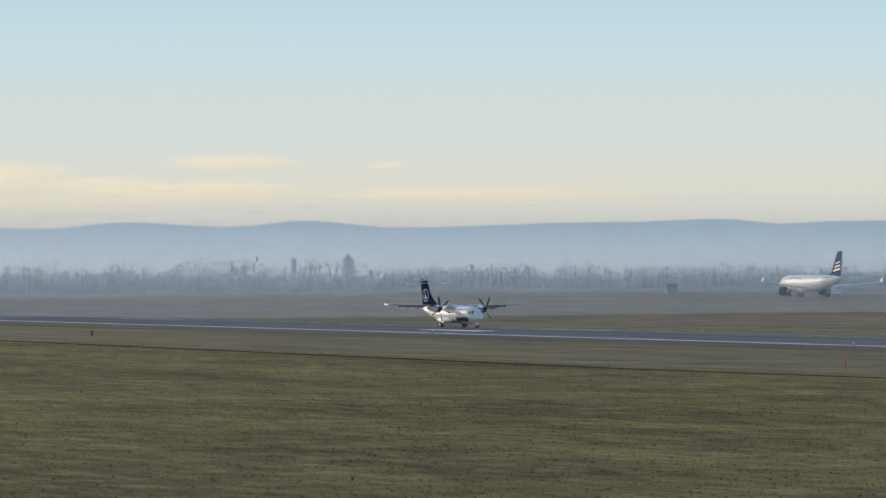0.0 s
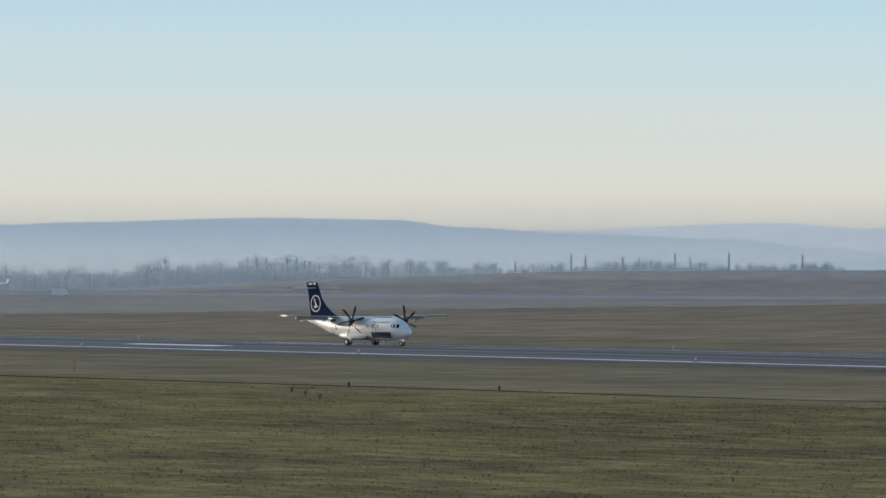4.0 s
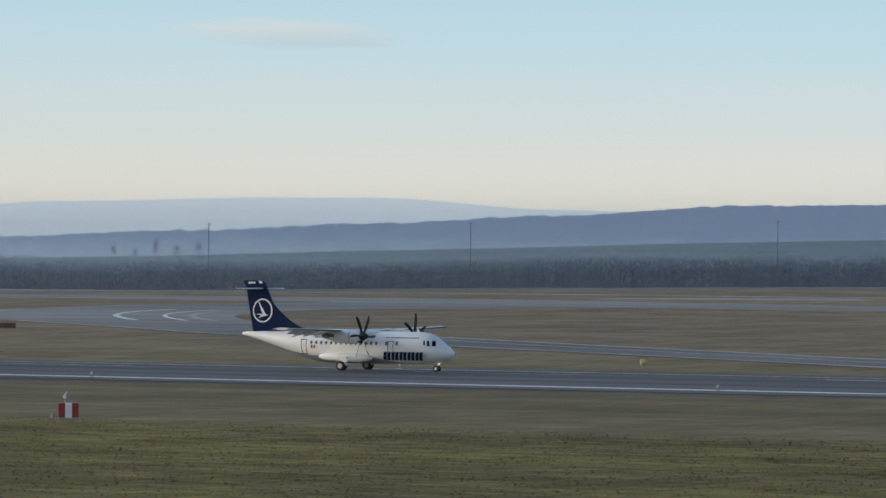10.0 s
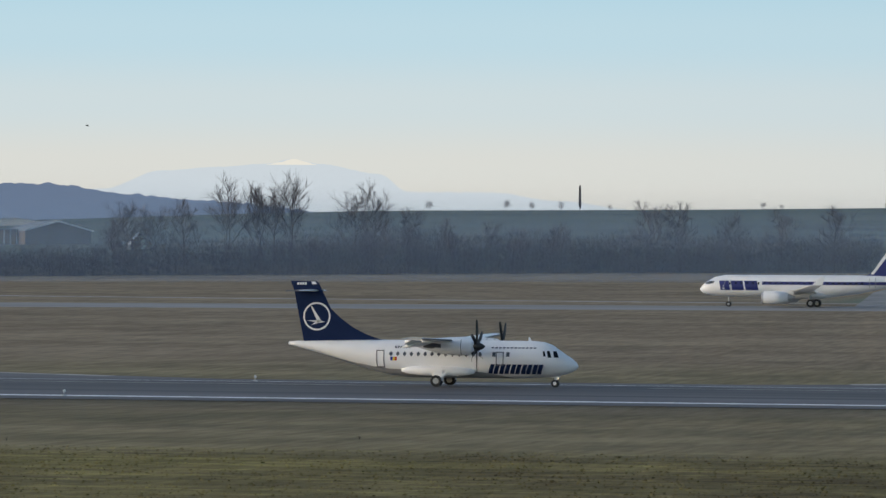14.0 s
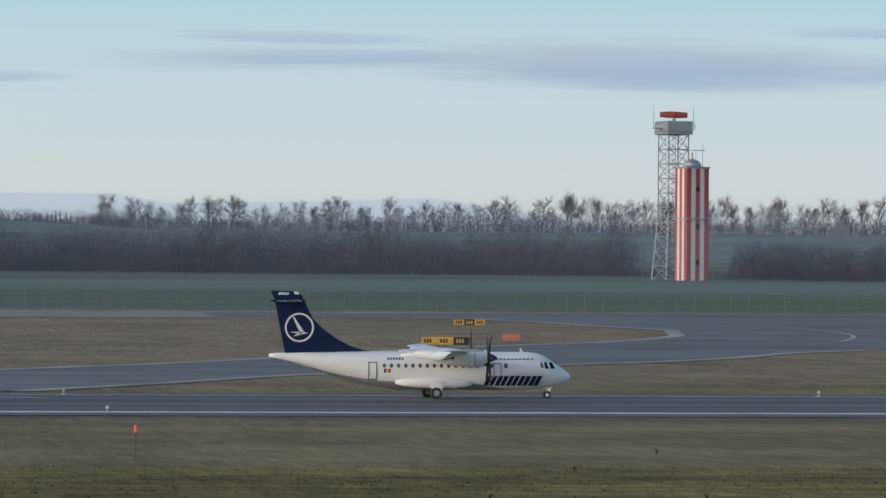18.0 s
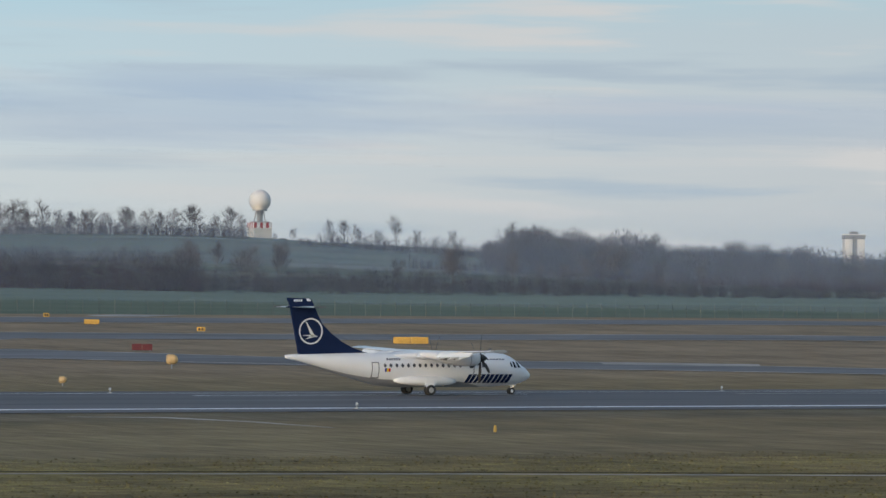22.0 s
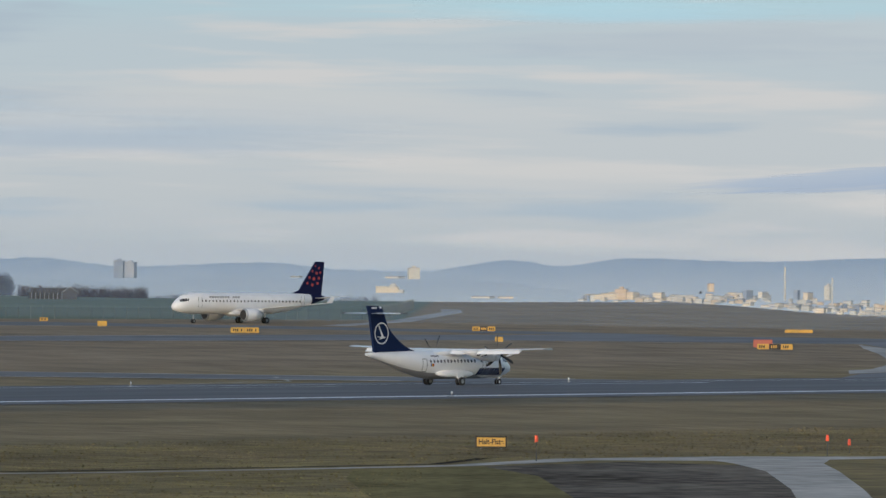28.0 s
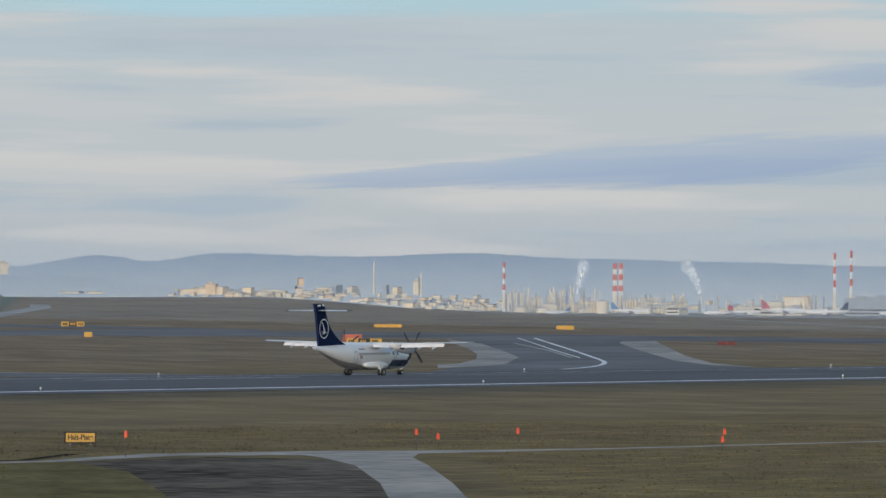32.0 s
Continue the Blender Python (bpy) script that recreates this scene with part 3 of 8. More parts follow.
def turboprop_airliner():
    thing = new("turboprop_airliner")
    tagged(thing, "white twin turboprop airliner with navy tail rolling down the runway", "airplane")
    FW, FR, FC = 1.40, 1.38, 2.02
    secs = [(0.0, 1.55, 0.06, 0.06, 0.06), (0.15, 1.56, 0.30, 0.28, 0.26), (0.5, 1.62, 0.58, 0.52, 0.52), (1.0, 1.70, 0.83, 0.74, 0.78), (1.5, 1.80, 1.02, 0.98, 0.98),
            (2.0, 1.90, 1.16, 1.22, 1.16), (2.6, 1.98, 1.28, 1.34, 1.28), (3.4, FC, 1.37, FR, 1.36), (4.2, FC, FW, FR, 1.40), (13.0, FC, FW, FR, 1.40),
            (14.5, 2.08, 1.36, 1.32, 1.30), (16.0, 2.24, 1.20, 1.15, 1.10), (17.5, 2.44, 0.98, 0.92, 0.90), (19.0, 2.66, 0.72, 0.66, 0.66), (20.5, 2.86, 0.46, 0.44, 0.42),
            (22.0, 3.02, 0.22, 0.24, 0.22), (22.67, 3.08, 0.10, 0.12, 0.12)]
    part("fuselage", loft([(X(s[0]), *s[1:]) for s in secs], 32), M_WHITE, thing, shade=True)
    bm = bmesh.new()
    rows = []
    for back, reach in ((4.6, 4), (5.4, 26), (6.5, 42), (8.0, 52), (10.5, 56), (13.0, 55), (14.5, 52), (16.0, 46), (17.5, 38), (19.0, 28), (20.5, 14), (21.4, 3)):
        z, w, d = (float(np.interp(back, [q[0] for q in secs], [q[i] for q in secs])) for i in (1, 2, 4))
        rows.append((X(back), z, w + 0.012, d + 0.012, reach))
    rings = [[bm.verts.new((x, math.sin(a) * w, z - math.cos(a) * d)) for a in (radians(reach * k / 6) for k in range(-6, 7))] for x, z, w, d, reach in rows]
    for A, B in zip(rings, rings[1:]):
        for k in range(len(A) - 1):
            bm.faces.new((A[k], A[k + 1], B[k + 1], B[k]))
    bmesh.ops.recalc_face_normals(bm, faces=bm.faces[:])
    part("belly_panel", bm, M_GREYBELLY, thing, "grey painted underside", shade=True)
    def side(back, z):
        zc, w, up, dn = (float(np.interp(back, [q[0] for q in secs], [q[i] for q in secs])) for i in (1, 2, 3, 4))
        return skin_y(w, up if z > zc else dn, zc, z)
    # wing with fairing
    part("wing_fairing", loft([(X(7.3), 3.28, 0.3, 0.05, 0.3), (X(8.1), 3.30, 1.05, 0.16, 0.55), (X(9.5), 3.36, 1.30, 0.20, 0.85), (X(11.0), 3.34, 1.28, 0.14, 0.85), (X(12.6), 3.24, 1.05, 0.08, 0.6), (X(13.6), 3.14, 0.4, 0.04, 0.3)], 18, 2.6), M_WHITE, thing, shade=True)
    half = 12.28
    part("wing", foil([(X(8.9), X(10.55), -half, 3.68), (X(8.62), X(11.0), -4.9, 3.46), (X(8.62), X(11.0), 4.9, 3.46), (X(8.9), X(10.55), half, 3.68)], 0.15), M_WHITE, thing, shade=True)
    for s in (-1, 1):
        part("deicing_boot", foil([(X(8.86), X(9.12), s * half * 0.99, 3.675), (X(8.57), X(8.95), s * 4.75, 3.455)], 0.52, 5), M_BLADE, thing, "black leading edge boot")
        # flaps lowered for landing, on their track fairings
        for (a, za), (c, zc), ch in (((1.45, 3.41), (3.45, 3.41), 0.62), ((4.75, 3.41), (9.7, 3.53), 0.55)):
            rows = []
            for yy, zz, back in ((s * a, za, 10.85), (s * c, zc, 10.85 if a < 4 else 10.45)):
                rows.append([(X(back), yy, zz), (X(back + ch * 0.30), yy, zz + 0.02), (X(back + ch), yy, zz - 0.33), (X(back + ch * 0.25), yy, zz - 0.13)])
            bm = bmesh.new()
            A, B = ([bm.verts.new(q) for q in r] for r in rows)
            for k in range(4):
                bm.faces.new((A[k], A[(k + 1) % 4], B[(k + 1) % 4], B[k]))
            bm.faces.new(A[::-1])
            bm.faces.new(B)
            bmesh.ops.recalc_face_normals(bm, faces=bm.faces[:])
            part("flap", bm, M_WHITE, thing, "white lowered wing flap")
        for yy in (2.4, 5.3, 6.9, 8.6):
            part("flap_fairing", loft([(X(9.9), 3.32, 0.03, 0.03, 0.03, s * yy), (X(10.4), 3.24, 0.10, 0.11, 0.13, s * yy), (X(10.95), 3.10, 0.10, 0.11, 0.14, s * yy), (X(11.5), 2.95, 0.02, 0.02, 0.03, s * yy)], 10), M_WHITE, thing, shade=True)
        part("aileron", foil([(X(10.48), X(10.86), s * 9.75, 3.61), (X(10.28), X(10.58), s * 12.1, 3.675)], 0.1, 4), M_WHITE, thing)
        part("winglet_light", box(X(9.2), s * half - 0.06, 3.64, X(8.95), s * half + 0.06, 3.72, 0.02), M_METAL, thing)
    # engines
    props = []
    for s in (-1, 1):
        y = s * 4.05
        part("nacelle", loft([(X(7.0), 3.02, 0.34, 0.34, 0.36, y), (X(7.3), 3.02, 0.48, 0.46, 0.62, y), (X(8.2), 3.05, 0.56, 0.52, 0.70, y), (X(9.6), 3.12, 0.56, 0.50, 0.66, y), (X(11.0), 3.22, 0.42, 0.34, 0.44, y), (X(12.4), 3.34, 0.12, 0.10, 0.12, y)], 20, 2.4), M_WHITE, thing, shade=True)
        # shade below the wing, put on the rear nacelle as a dark skin
        part("nacelle_shade", loft([(X(9.5), 3.13, 0.572, 0.20, 0.58, y), (X(10.1), 3.17, 0.53, 0.18, 0.53, y), (X(10.9), 3.22, 0.45, 0.15, 0.44, y)], 20, 2.4, False), M_DARKGREY, thing, "dark grey skin painting the shade on the rear nacelle", shade=True)
        part("cowl_seam", loft([(X(7.95), 3.045, 0.553, 0.513, 0.69, y), (X(7.99), 3.045, 0.556, 0.516, 0.693, y)], 20, 2.4, False), M_SEAM, thing)
        part("wing_tip", prism([(X(8.86), 3.66), (X(9.1), 3.80), (X(9.8), 3.80), (X(10.6), 3.67), (X(9.6), 3.58), (X(9.0), 3.58)], s * 12.27, s * 12.32), M_METAL, thing, "grey wing tip cap")
        part("air_intake", loft([(X(6.98), 2.58, 0.26, 0.12, 0.12, y), (X(7.4), 2.58, 0.30, 0.16, 0.16, y)], 14), M_DARK, thing)
        part("exhaust", rod((X(9.9), y - s * 0.55, 3.1), (X(10.35), y - s * 0.66, 3.16), 0.16, 0.2, 12), M_METAL, thing)
        hub = part("propeller", loft([(0.62, 0, 0.03, 0.03, 0.03), (0.48, 0, 0.16, 0.16, 0.16), (0.15, 0, 0.32, 0.32, 0.32), (-0.2, 0, 0.37, 0.37, 0.37)], 16), M_BLADE, thing, "black six-bladed propeller", pose(X(6.86), y, 3.02), True)
        for k in range(6):
            bm = bmesh.new()
            rows = []
            for rr, ch, sweep, tw in ((0.22, 0.14, 0, 60), (0.6, 0.20, 0.02, 48), (1.1, 0.26, 0.03, 38), (1.55, 0.26, -0.01, 30), (1.85, 0.20, -0.06, 26), (1.965, 0.09, -0.10, 24)):
                ca, sa = math.cos(radians(tw)), math.sin(radians(tw))
                rows.append([bm.verts.new((u * ch * sa + v * 0.02, u * ch * ca + sweep, rr)) for u, v in ((-0.5, 0), (-0.1, 1), (0.5, 0), (-0.1, -1))])
            for A, B in zip(rows, rows[1:]):
                for j in range(4):
                    bm.faces.new((A[j], A[(j + 1) % 4], B[(j + 1) % 4], B[j]))
            bm.faces.new(rows[-1])
            bmesh.ops.recalc_face_normals(bm, faces=bm.faces[:])
            part("blade", bm, M_BLADE, hub, at=pose(0, 0, 0, k * 60))
        props.append(hub)
    # tail
    fin_out = [(14.7, 3.28), (15.6, 3.46), (16.6, 3.78), (17.6, 4.28), (18.6, 4.98), (19.4, 5.72), (20.35, 7.60), (22.45, 7.70), (22.2, 6.9), (21.45, 3.22), (20.4, 3.0)]
    part("fin", prism([(X(a), z) for a, z in fin_out], -0.13, 0.13), M_NAVY, thing, "navy blue fin")
    part("fin_tip", prism([(X(a), z) for a, z in ((20.35, 7.42), (20.5, 7.72), (22.5, 7.76), (22.42, 7.45))], -0.15, 0.15), M_NAVY, thing)
    for s in (-1, 1):
        part("tailplane", foil([(X(20.25), X(21.75), s * 0.12, 7.02), (X(20.70), X(21.55), s * 3.66, 7.02)], 0.17), M_WHITE, thing, "white tailplane", shade=True)
        part("elevator", foil([(X(21.72), X(22.25), s * 0.3, 7.01), (X(21.52), X(21.86), s * 3.6, 7.01)], 0.14, 4), M_WHITE, thing)
        part("tailplane_horn", prism([(X(20.7), 6.98), (X(20.95), 7.10), (X(21.86), 7.10), (X(21.86), 6.96)], min(s * 3.64, s * 3.74), max(s * 3.64, s * 3.74)), M_DARKGREY, thing)
        part("fin_cap_patch", prism([(X(20.42), 7.50), (X(20.56), 7.70), (X(20.86), 7.71), (X(20.80), 7.50)], min(s * 0.15, s * 0.158), max(s * 0.15, s * 0.158)), M_WHITE, thing)
    bullet = part("bullet_fairing", loft([(X(19.95), 7.02, 0.03, 0.03, 0.03), (X(20.4), 7.02, 0.20, 0.14, 0.14), (X(21.6), 7.02, 0.22, 0.14, 0.14), (X(22.6), 7.02, 0.04, 0.04, 0.04)], 12), M_NAVY, thing)
    for s in (-1, 1):
        bm = bmesh.new()
        for k in range(36):
            a, c = 2 * math.pi * k / 36, 2 * math.pi * (k + 1) / 36
            q = [bm.verts.new((X(20.42) + math.cos(g) * rr, s * 0.142, 5.10 + math.sin(g) * rr)) for g, rr in ((a, 0.93), (c, 0.93), (c, 1.06), (a, 1.06))]
            bm.faces.new(q)
        part("tail_ring", bm, M_WHITE, thing, "white ring emblem on the fin")
        for out in ([(20.90, 5.85), (20.80, 5.85), (20.05, 4.75), (20.35, 4.62)], [(21.2, 4.78), (20.2, 4.62), (20.3, 4.80)], [(20.9, 4.45), (19.75, 4.70), (20.3, 4.82)]):
            part("tail_emblem", prism([(X(a), z) for a, z in out], s * 0.139, s * 0.144), M_WHITE, thing, "plain white emblem bar")
        for k in range(4):
            part("tail_marking", prism([(X(21.25 + k * 0.2), 7.46), (X(21.40 + k * 0.2), 7.46), (X(21.36 + k * 0.2), 7.64), (X(21.21 + k * 0.2), 7.64)], min(s * 0.153, s * 0.158), max(s * 0.153, s * 0.158)), M_WHITE, thing)
        # cabin side
        for k in range(14):
            a = 7.27 + k * 0.535
            z0 = 2.38
            yy = side(a, z0)
            bm = box(-0.12, -0.02, -0.17, 0.12, 0.02, 0.17)
            bmesh.ops.bevel(bm, geom=[e for e in bm.edges if abs((e.verts[0].co - e.verts[1].co).y) > 0.03], offset=0.08, segments=3, affect="EDGES")
            part("cabin_window", bm, M_CABIN, thing, at=pose(X(a), s * (yy + 0.0), z0, s * 15))
        for a in (5.12, 6.2):
            bm = box(-0.12, -0.02, -0.17, 0.12, 0.02, 0.17)
            part("cabin_window", bm, M_CABIN, thing, at=pose(X(a), s * skin_y(FW, FR, FC, 2.4), 2.4, s * 17))
        for a0, a1, zb, zt in ((14.75, 15.4, 1.35, 2.65), (5.45, 6.05, 1.55, 2.6)):
            # thin door outline
            for q in ((a0, zb, a0 + 0.07, zt), (a1 - 0.07, zb, a1, zt), (a0, zt - 0.07, a1, zt), (a0, zb, a1, zb + 0.07)):
                bm = bmesh.new()
                pts = []
                for zz in np.linspace(q[1], q[3], 9):
                    yv = s * (side(q[0], zz) + 0.02)
                    pts.append((bm.verts.new((X(q[0]), yv, zz)), bm.verts.new((X(q[2]), yv, zz))))
                for A, B in zip(pts, pts[1:]):
                    bm.faces.new((A[0], A[1], B[1], B[0]))
                part("door_outline", bm, M_SEAM, thing)
        # plain slanted strokes in navy along the lower nose side
        def slanted(b0, b1, za, zb):
            bm = bmesh.new()
            rows = []
            for k in range(4):
                z = za + (zb - za) * k / 3
                u = (z - 0.95) / 0.72 * 0.30
                rows.append([bm.verts.new((X(q - u), s * (skin_y(FW, 1.40, FC, z) + 0.016), z)) for q in (b0, b1)])
            for A, B in zip(rows, rows[1:]):
                bm.faces.new((A[0], A[1], B[1], B[0]))
            part("title_stroke", bm, M_NAVY, thing, "navy block marking")
        for k in range(5):
            for j in (0, 1):
                a0 = 6.75 - k * 0.84 - j * 0.40
                slanted(a0, a0 - 0.335, 0.95, 1.67)
        for a0, a1, z0, z1, mm in ((3.0, 6.55, 2.84, 2.93, M_NAVY), (12.75, 14.05, 2.80, 2.97, M_SEAM)):
            n = 12 if a0 < 10 else 6
            for k in range(n):
                b0, b1 = a0 + (a1 - a0) * k / n, a0 + (a1 - a0) * (k + 0.65) / n
                bm = bmesh.new()
                bm.faces.new([bm.verts.new((X(p), s * (side(p, z) + 0.02), z)) for p, z in ((b0, z0), (b1, z0), (b1, z1), (b0, z1))])
                part("small_marking", bm, mm, thing)
        for k, cc in enumerate(((0.6, 0.03, 0.03), (0.8, 0.55, 0.03), (0.02, 0.05, 0.3))):
            bm = bmesh.new()
            bm.faces.new([bm.verts.new((X(p), s * (side(p, z) + 0.02), z)) for p, z in ((13.75 + k * 0.17, 1.88), (13.92 + k * 0.17, 1.88), (13.92 + k * 0.17, 2.16), (13.75 + k * 0.17, 2.16))])
            part("flag_stripe", bm, FLAGS[k], thing)
    # windscreen
    for s in (-1, 1):
        for a0, a1, z0, z1, y0, y1 in ((1.20, 1.62, 2.28, 2.64, 0.06, 0.50), (1.34, 1.80, 2.20, 2.66, 0.56, 0.90), (1.86, 2.22, 2.20, 2.68, 0.94, 1.10), (2.27, 2.52, 2.28, 2.66, 1.0, 1.15)):
            bm = bmesh.new()
            def on(back, z, yy):
                k = [q for q in secs if q[0] <= back][-1]
                k2 = secs[secs.index(k) + 1]
                u = (back - k[0]) / (k2[0] - k[0])
                zc, w, up = (k[i] + (k2[i] - k[i]) * u for i in (1, 2, 3))
                return skin_y(w, up, zc, z)
            pts = []
            for back, z, yy in ((a0, z0, y0), (a0 + (a1 - a0) * 0.75, z0, y1), (a1, z1, y1 * 0.86), (a0 + (a1 - a0) * 0.5, z1, y0)):
                pts.append(bm.verts.new((X(back - 0.0) + 0.03, s * (yy if yy < 0.55 else on(back, z, yy) + 0.02), z + (0.03 if yy < 0.55 else 0))))
            bm.faces.new(pts)
            bmesh.ops.solidify(bm, geom=bm.faces[:], thickness=0.03)
            part("windscreen_pane", bm, M_GLASS, thing)
    # landing gear
    for s in (-1, 1):
        part("gear_fairing", loft([(X(7.7), 1.12, 0.08, 0.10, 0.15, s * 1.38), (X(8.3), 1.12, 0.30, 0.26, 0.30, s * 1.36), (X(9.3), 1.12, 0.46, 0.38, 0.38, s * 1.40), (X(10.4), 1.12, 0.52, 0.42, 0.40, s * 1.42), (X(11.8), 1.14, 0.46, 0.38, 0.36, s * 1.40), (X(12.8), 1.16, 0.30, 0.26, 0.26, s * 1.36), (X(13.4), 1.18, 0.08, 0.10, 0.12, s * 1.32)], 18, 2.4), M_WHITE, thing, shade=True)
        part("main_leg", merge(rod((X(9.75), s * 1.75, 1.05), (X(10.46), s * 2.05, 0.42), 0.16, 0.11), rod((X(10.9), s * 1.7, 1.05), (X(10.46), s * 2.05, 0.5), 0.09), box(X(10.62), s * 1.98 - 0.09, 0.42, X(9.95), s * 1.98 + 0.09, 0.70, 0.05)), M_WHITE, thing)
        part("leg_door", box(X(10.75), s * 1.95 - 0.03, 0.62, X(10.05), s * 1.95 + 0.03, 1.3, 0.02), M_WHITE, thing)
        wheel_set("main_wheels", thing, X(10.46), (s * 2.05 - 0.21, s * 2.05 + 0.21), 0.42, 0.24, 0.22)
        part("landing_light", rod((X(9.0), s * 1.5, 0.86), (X(8.93), s * 1.5, 0.86), 0.11, n=12), M_LANDLIGHT, thing)
    part("nose_leg", merge(rod((X(1.70), 0, 1.2), (X(1.77), 0, 0.3), 0.08), box(X(2.1), -0.25, 0.72, X(1.45), -0.21, 1.02), box(X(2.1), 0.21, 0.72, X(1.45), 0.25, 1.02)), M_WHITE, thing)
    wheel_set("nose_wheels", thing, X(1.77), (-0.17, 0.17), 0.27, 0.16, 0.13)
    part("taxi_light", rod((X(1.6), 0, 0.66), (X(1.53), 0, 0.66), 0.09, n=12), M_LANDLIGHT, thing)
    part("antenna", prism([(X(3.6), 3.38), (X(3.85), 3.38), (X(3.85), 3.66), (X(3.75), 3.66)], -0.02, 0.02), M_WHITE, thing)
    part("antenna", prism([(X(6.2), 3.38), (X(6.5), 3.38), (X(6.6), 3.55), (X(6.5), 3.55)], -0.02, 0.02), M_WHITE, thing)
    return thing, props


M_LANDLIGHT = glow("landing_light_glow", (1.0, 0.85, 0.65, 1), 0.7)
M_CABIN = mat("grey_cabin_pane", (0.07, 0.078, 0.095), 0.3, vary=0)
M_SEAM = mat("dark_panel_seam", (0.10, 0.11, 0.13), 0.5, vary=0)
M_DARKGREY = mat("dark_grey_paint", (0.10, 0.105, 0.12), 0.5, vary=0.4, scale=1.2)
FLAGS = [mat("flag_red", (0.5, 0.02, 0.02), vary=0), mat("flag_yellow", (0.75, 0.5, 0.02), vary=0), mat("flag_blue", (0.02, 0.05, 0.3), vary=0)]
turboprop, PROPS = turboprop_airliner()
# seconds, main wheels' place, height, heading
ATR_ROWS = [(t, x - 8.69 * math.cos(radians(h)), y - 8.69 * math.sin(radians(h)), 0.47 - 0.016 * max(0, y - RY), h) for t, x, y, h in (
    (0, -610.3, RY, 0), (1.5, -535.0, RY, 0), (3.5, -443.4, RY, 0), (5.5, -361.1, RY, 0), (6, -341.0, RY, 0), (7.5, -286.1, RY, 0), (9, -232.7, RY, 0), (10.5, -182.6, RY, 0), (11, -165.4, RY, 0),
    (11.7, -143.4, RY, 0), (13, -100.9, RY, 0), (13.5, -84.8, RY, 0), (15.5, -21.0, RY, 0), (17, 25.2, RY, 0), (18, 54.9, RY, 0), (19, 84.4, RY, 0), (20.5, 126.2, RY, 0), (22, 166.6, RY, 0),
    (23, 191.5, RY, 0.8), (24.5, 225.7, RY, 2.2), (26, 257.2, RY + 0.9, 4.5), (26.5, 266.3, RY + 1.5, 5.5), (28.5, 299.3, RY + 4.0, 9.5), (30, 320.3, RY + 6.5, 12.5), (32, 345.2, RY + 10.5, 16))]


# ---- taxiways, exits, paths ----
def slab(name, outline, material, lift, label="", category="", parent=None):
    """A paved patch of the given plan, lying on the even slope beside the runway."""
    vs = [(x, y, ground_z(x, y) + 0.4 * lift) for x, y in outline]
    me = bpy.data.meshes.new(name)
    me.from_pydata(vs, [], [tuple(range(len(vs)))])
    me.materials.append(material)
    me.update()
    if me.polygons[0].normal.z < 0:
        me.flip_normals()
    ob = new(name, me)
    if parent:
        ob.parent = parent
    else:
        tagged(ob, label, category, kind="structure")
    return ob


def pave(name, pts, width, lift=0.05, material=None, label="grey asphalt taxiway", edges=True):
    ob = strip(name, pts, width, material or M_TAXI, lift, label=label, category="taxiway")
    if edges:
        w = width if isinstance(width, (int, float)) else None
        for s in (-1, 1):
            off = []
            for i, (x, y) in enumerate(pts):
                a, c = pts[max(0, i - 1)], pts[min(len(pts) - 1, i + 1)]
                d = Vector((c[0] - a[0], c[1] - a[1])).normalized()
                ww = w if w else width[i]
                off.append((x - d.y * s * (ww / 2 - 0.6), y + d.x * s * (ww / 2 - 0.6)))
            strip("pale_edge", off, 1.3, M_CONCRETE, lift + 0.02, parent=ob)
    return ob


M_TAXIPALE = mat("worn_pale_asphalt", (0.290, 0.280, 0.272), 0.9, spec=0.1, vary=0.25, scale=0.12, bump=0.3, stretch=(0.25, 1.0, 1.0))


def pale_edge(ob, pts, width=1.4, lift=0.15):
    """Worn concrete kerb line along a pavement's edge."""
    return strip("pale_edge", pts, width, M_CONCRETE, lift, parent=ob)


pave("taxiway_parallel", [(-1600, 634), (-700, 636), (-480, 638), (-400, 628), (-320, 604), (-250, 601), (-130, 612), (-35, 619), (62, 620)], 30, 0.05, M_TAXIPALE)
pave("taxiway_outer", [(215, 611), (300, 614), (380, 618), (467, 612), (500, 582), (520, 555), (535, 528)], [34, 32, 32, 30, 28, 26, 24], 0.05, edges=False)
inner = pave("taxiway_inner", [(196, 521), (212, 520), (250, 517), (320, 522), (388, 513), (468, 520), (512, 510), (547, 494), (579, 470), (620, 440), (760, 330)], [30, 30, 27, 27, 27, 34, 48, 48, 46, 50, 60], 0.07, edges=False)
pale_edge(inner, [(177, 550), (198, 538.5), (222, 534), (250, 530.5), (320, 535.5), (388, 526.5), (440, 532)], 2.0, 0.16)
pale_edge(inner, [(215, 504), (250, 503.5), (320, 508.5), (388, 499.5), (455, 502), (488, 487), (524, 472)], 1.4, 0.16)
pale_edge(bpy.data.objects["taxiway_outer"], [(172, 584), (186, 589), (216, 593.5), (300, 598), (380, 602), (455, 598)], 1.6, 0.14)
pale_edge(bpy.data.objects["taxiway_outer"], [(200, 634), (300, 630), (380, 634), (470, 629)], 1.2, 0.14)
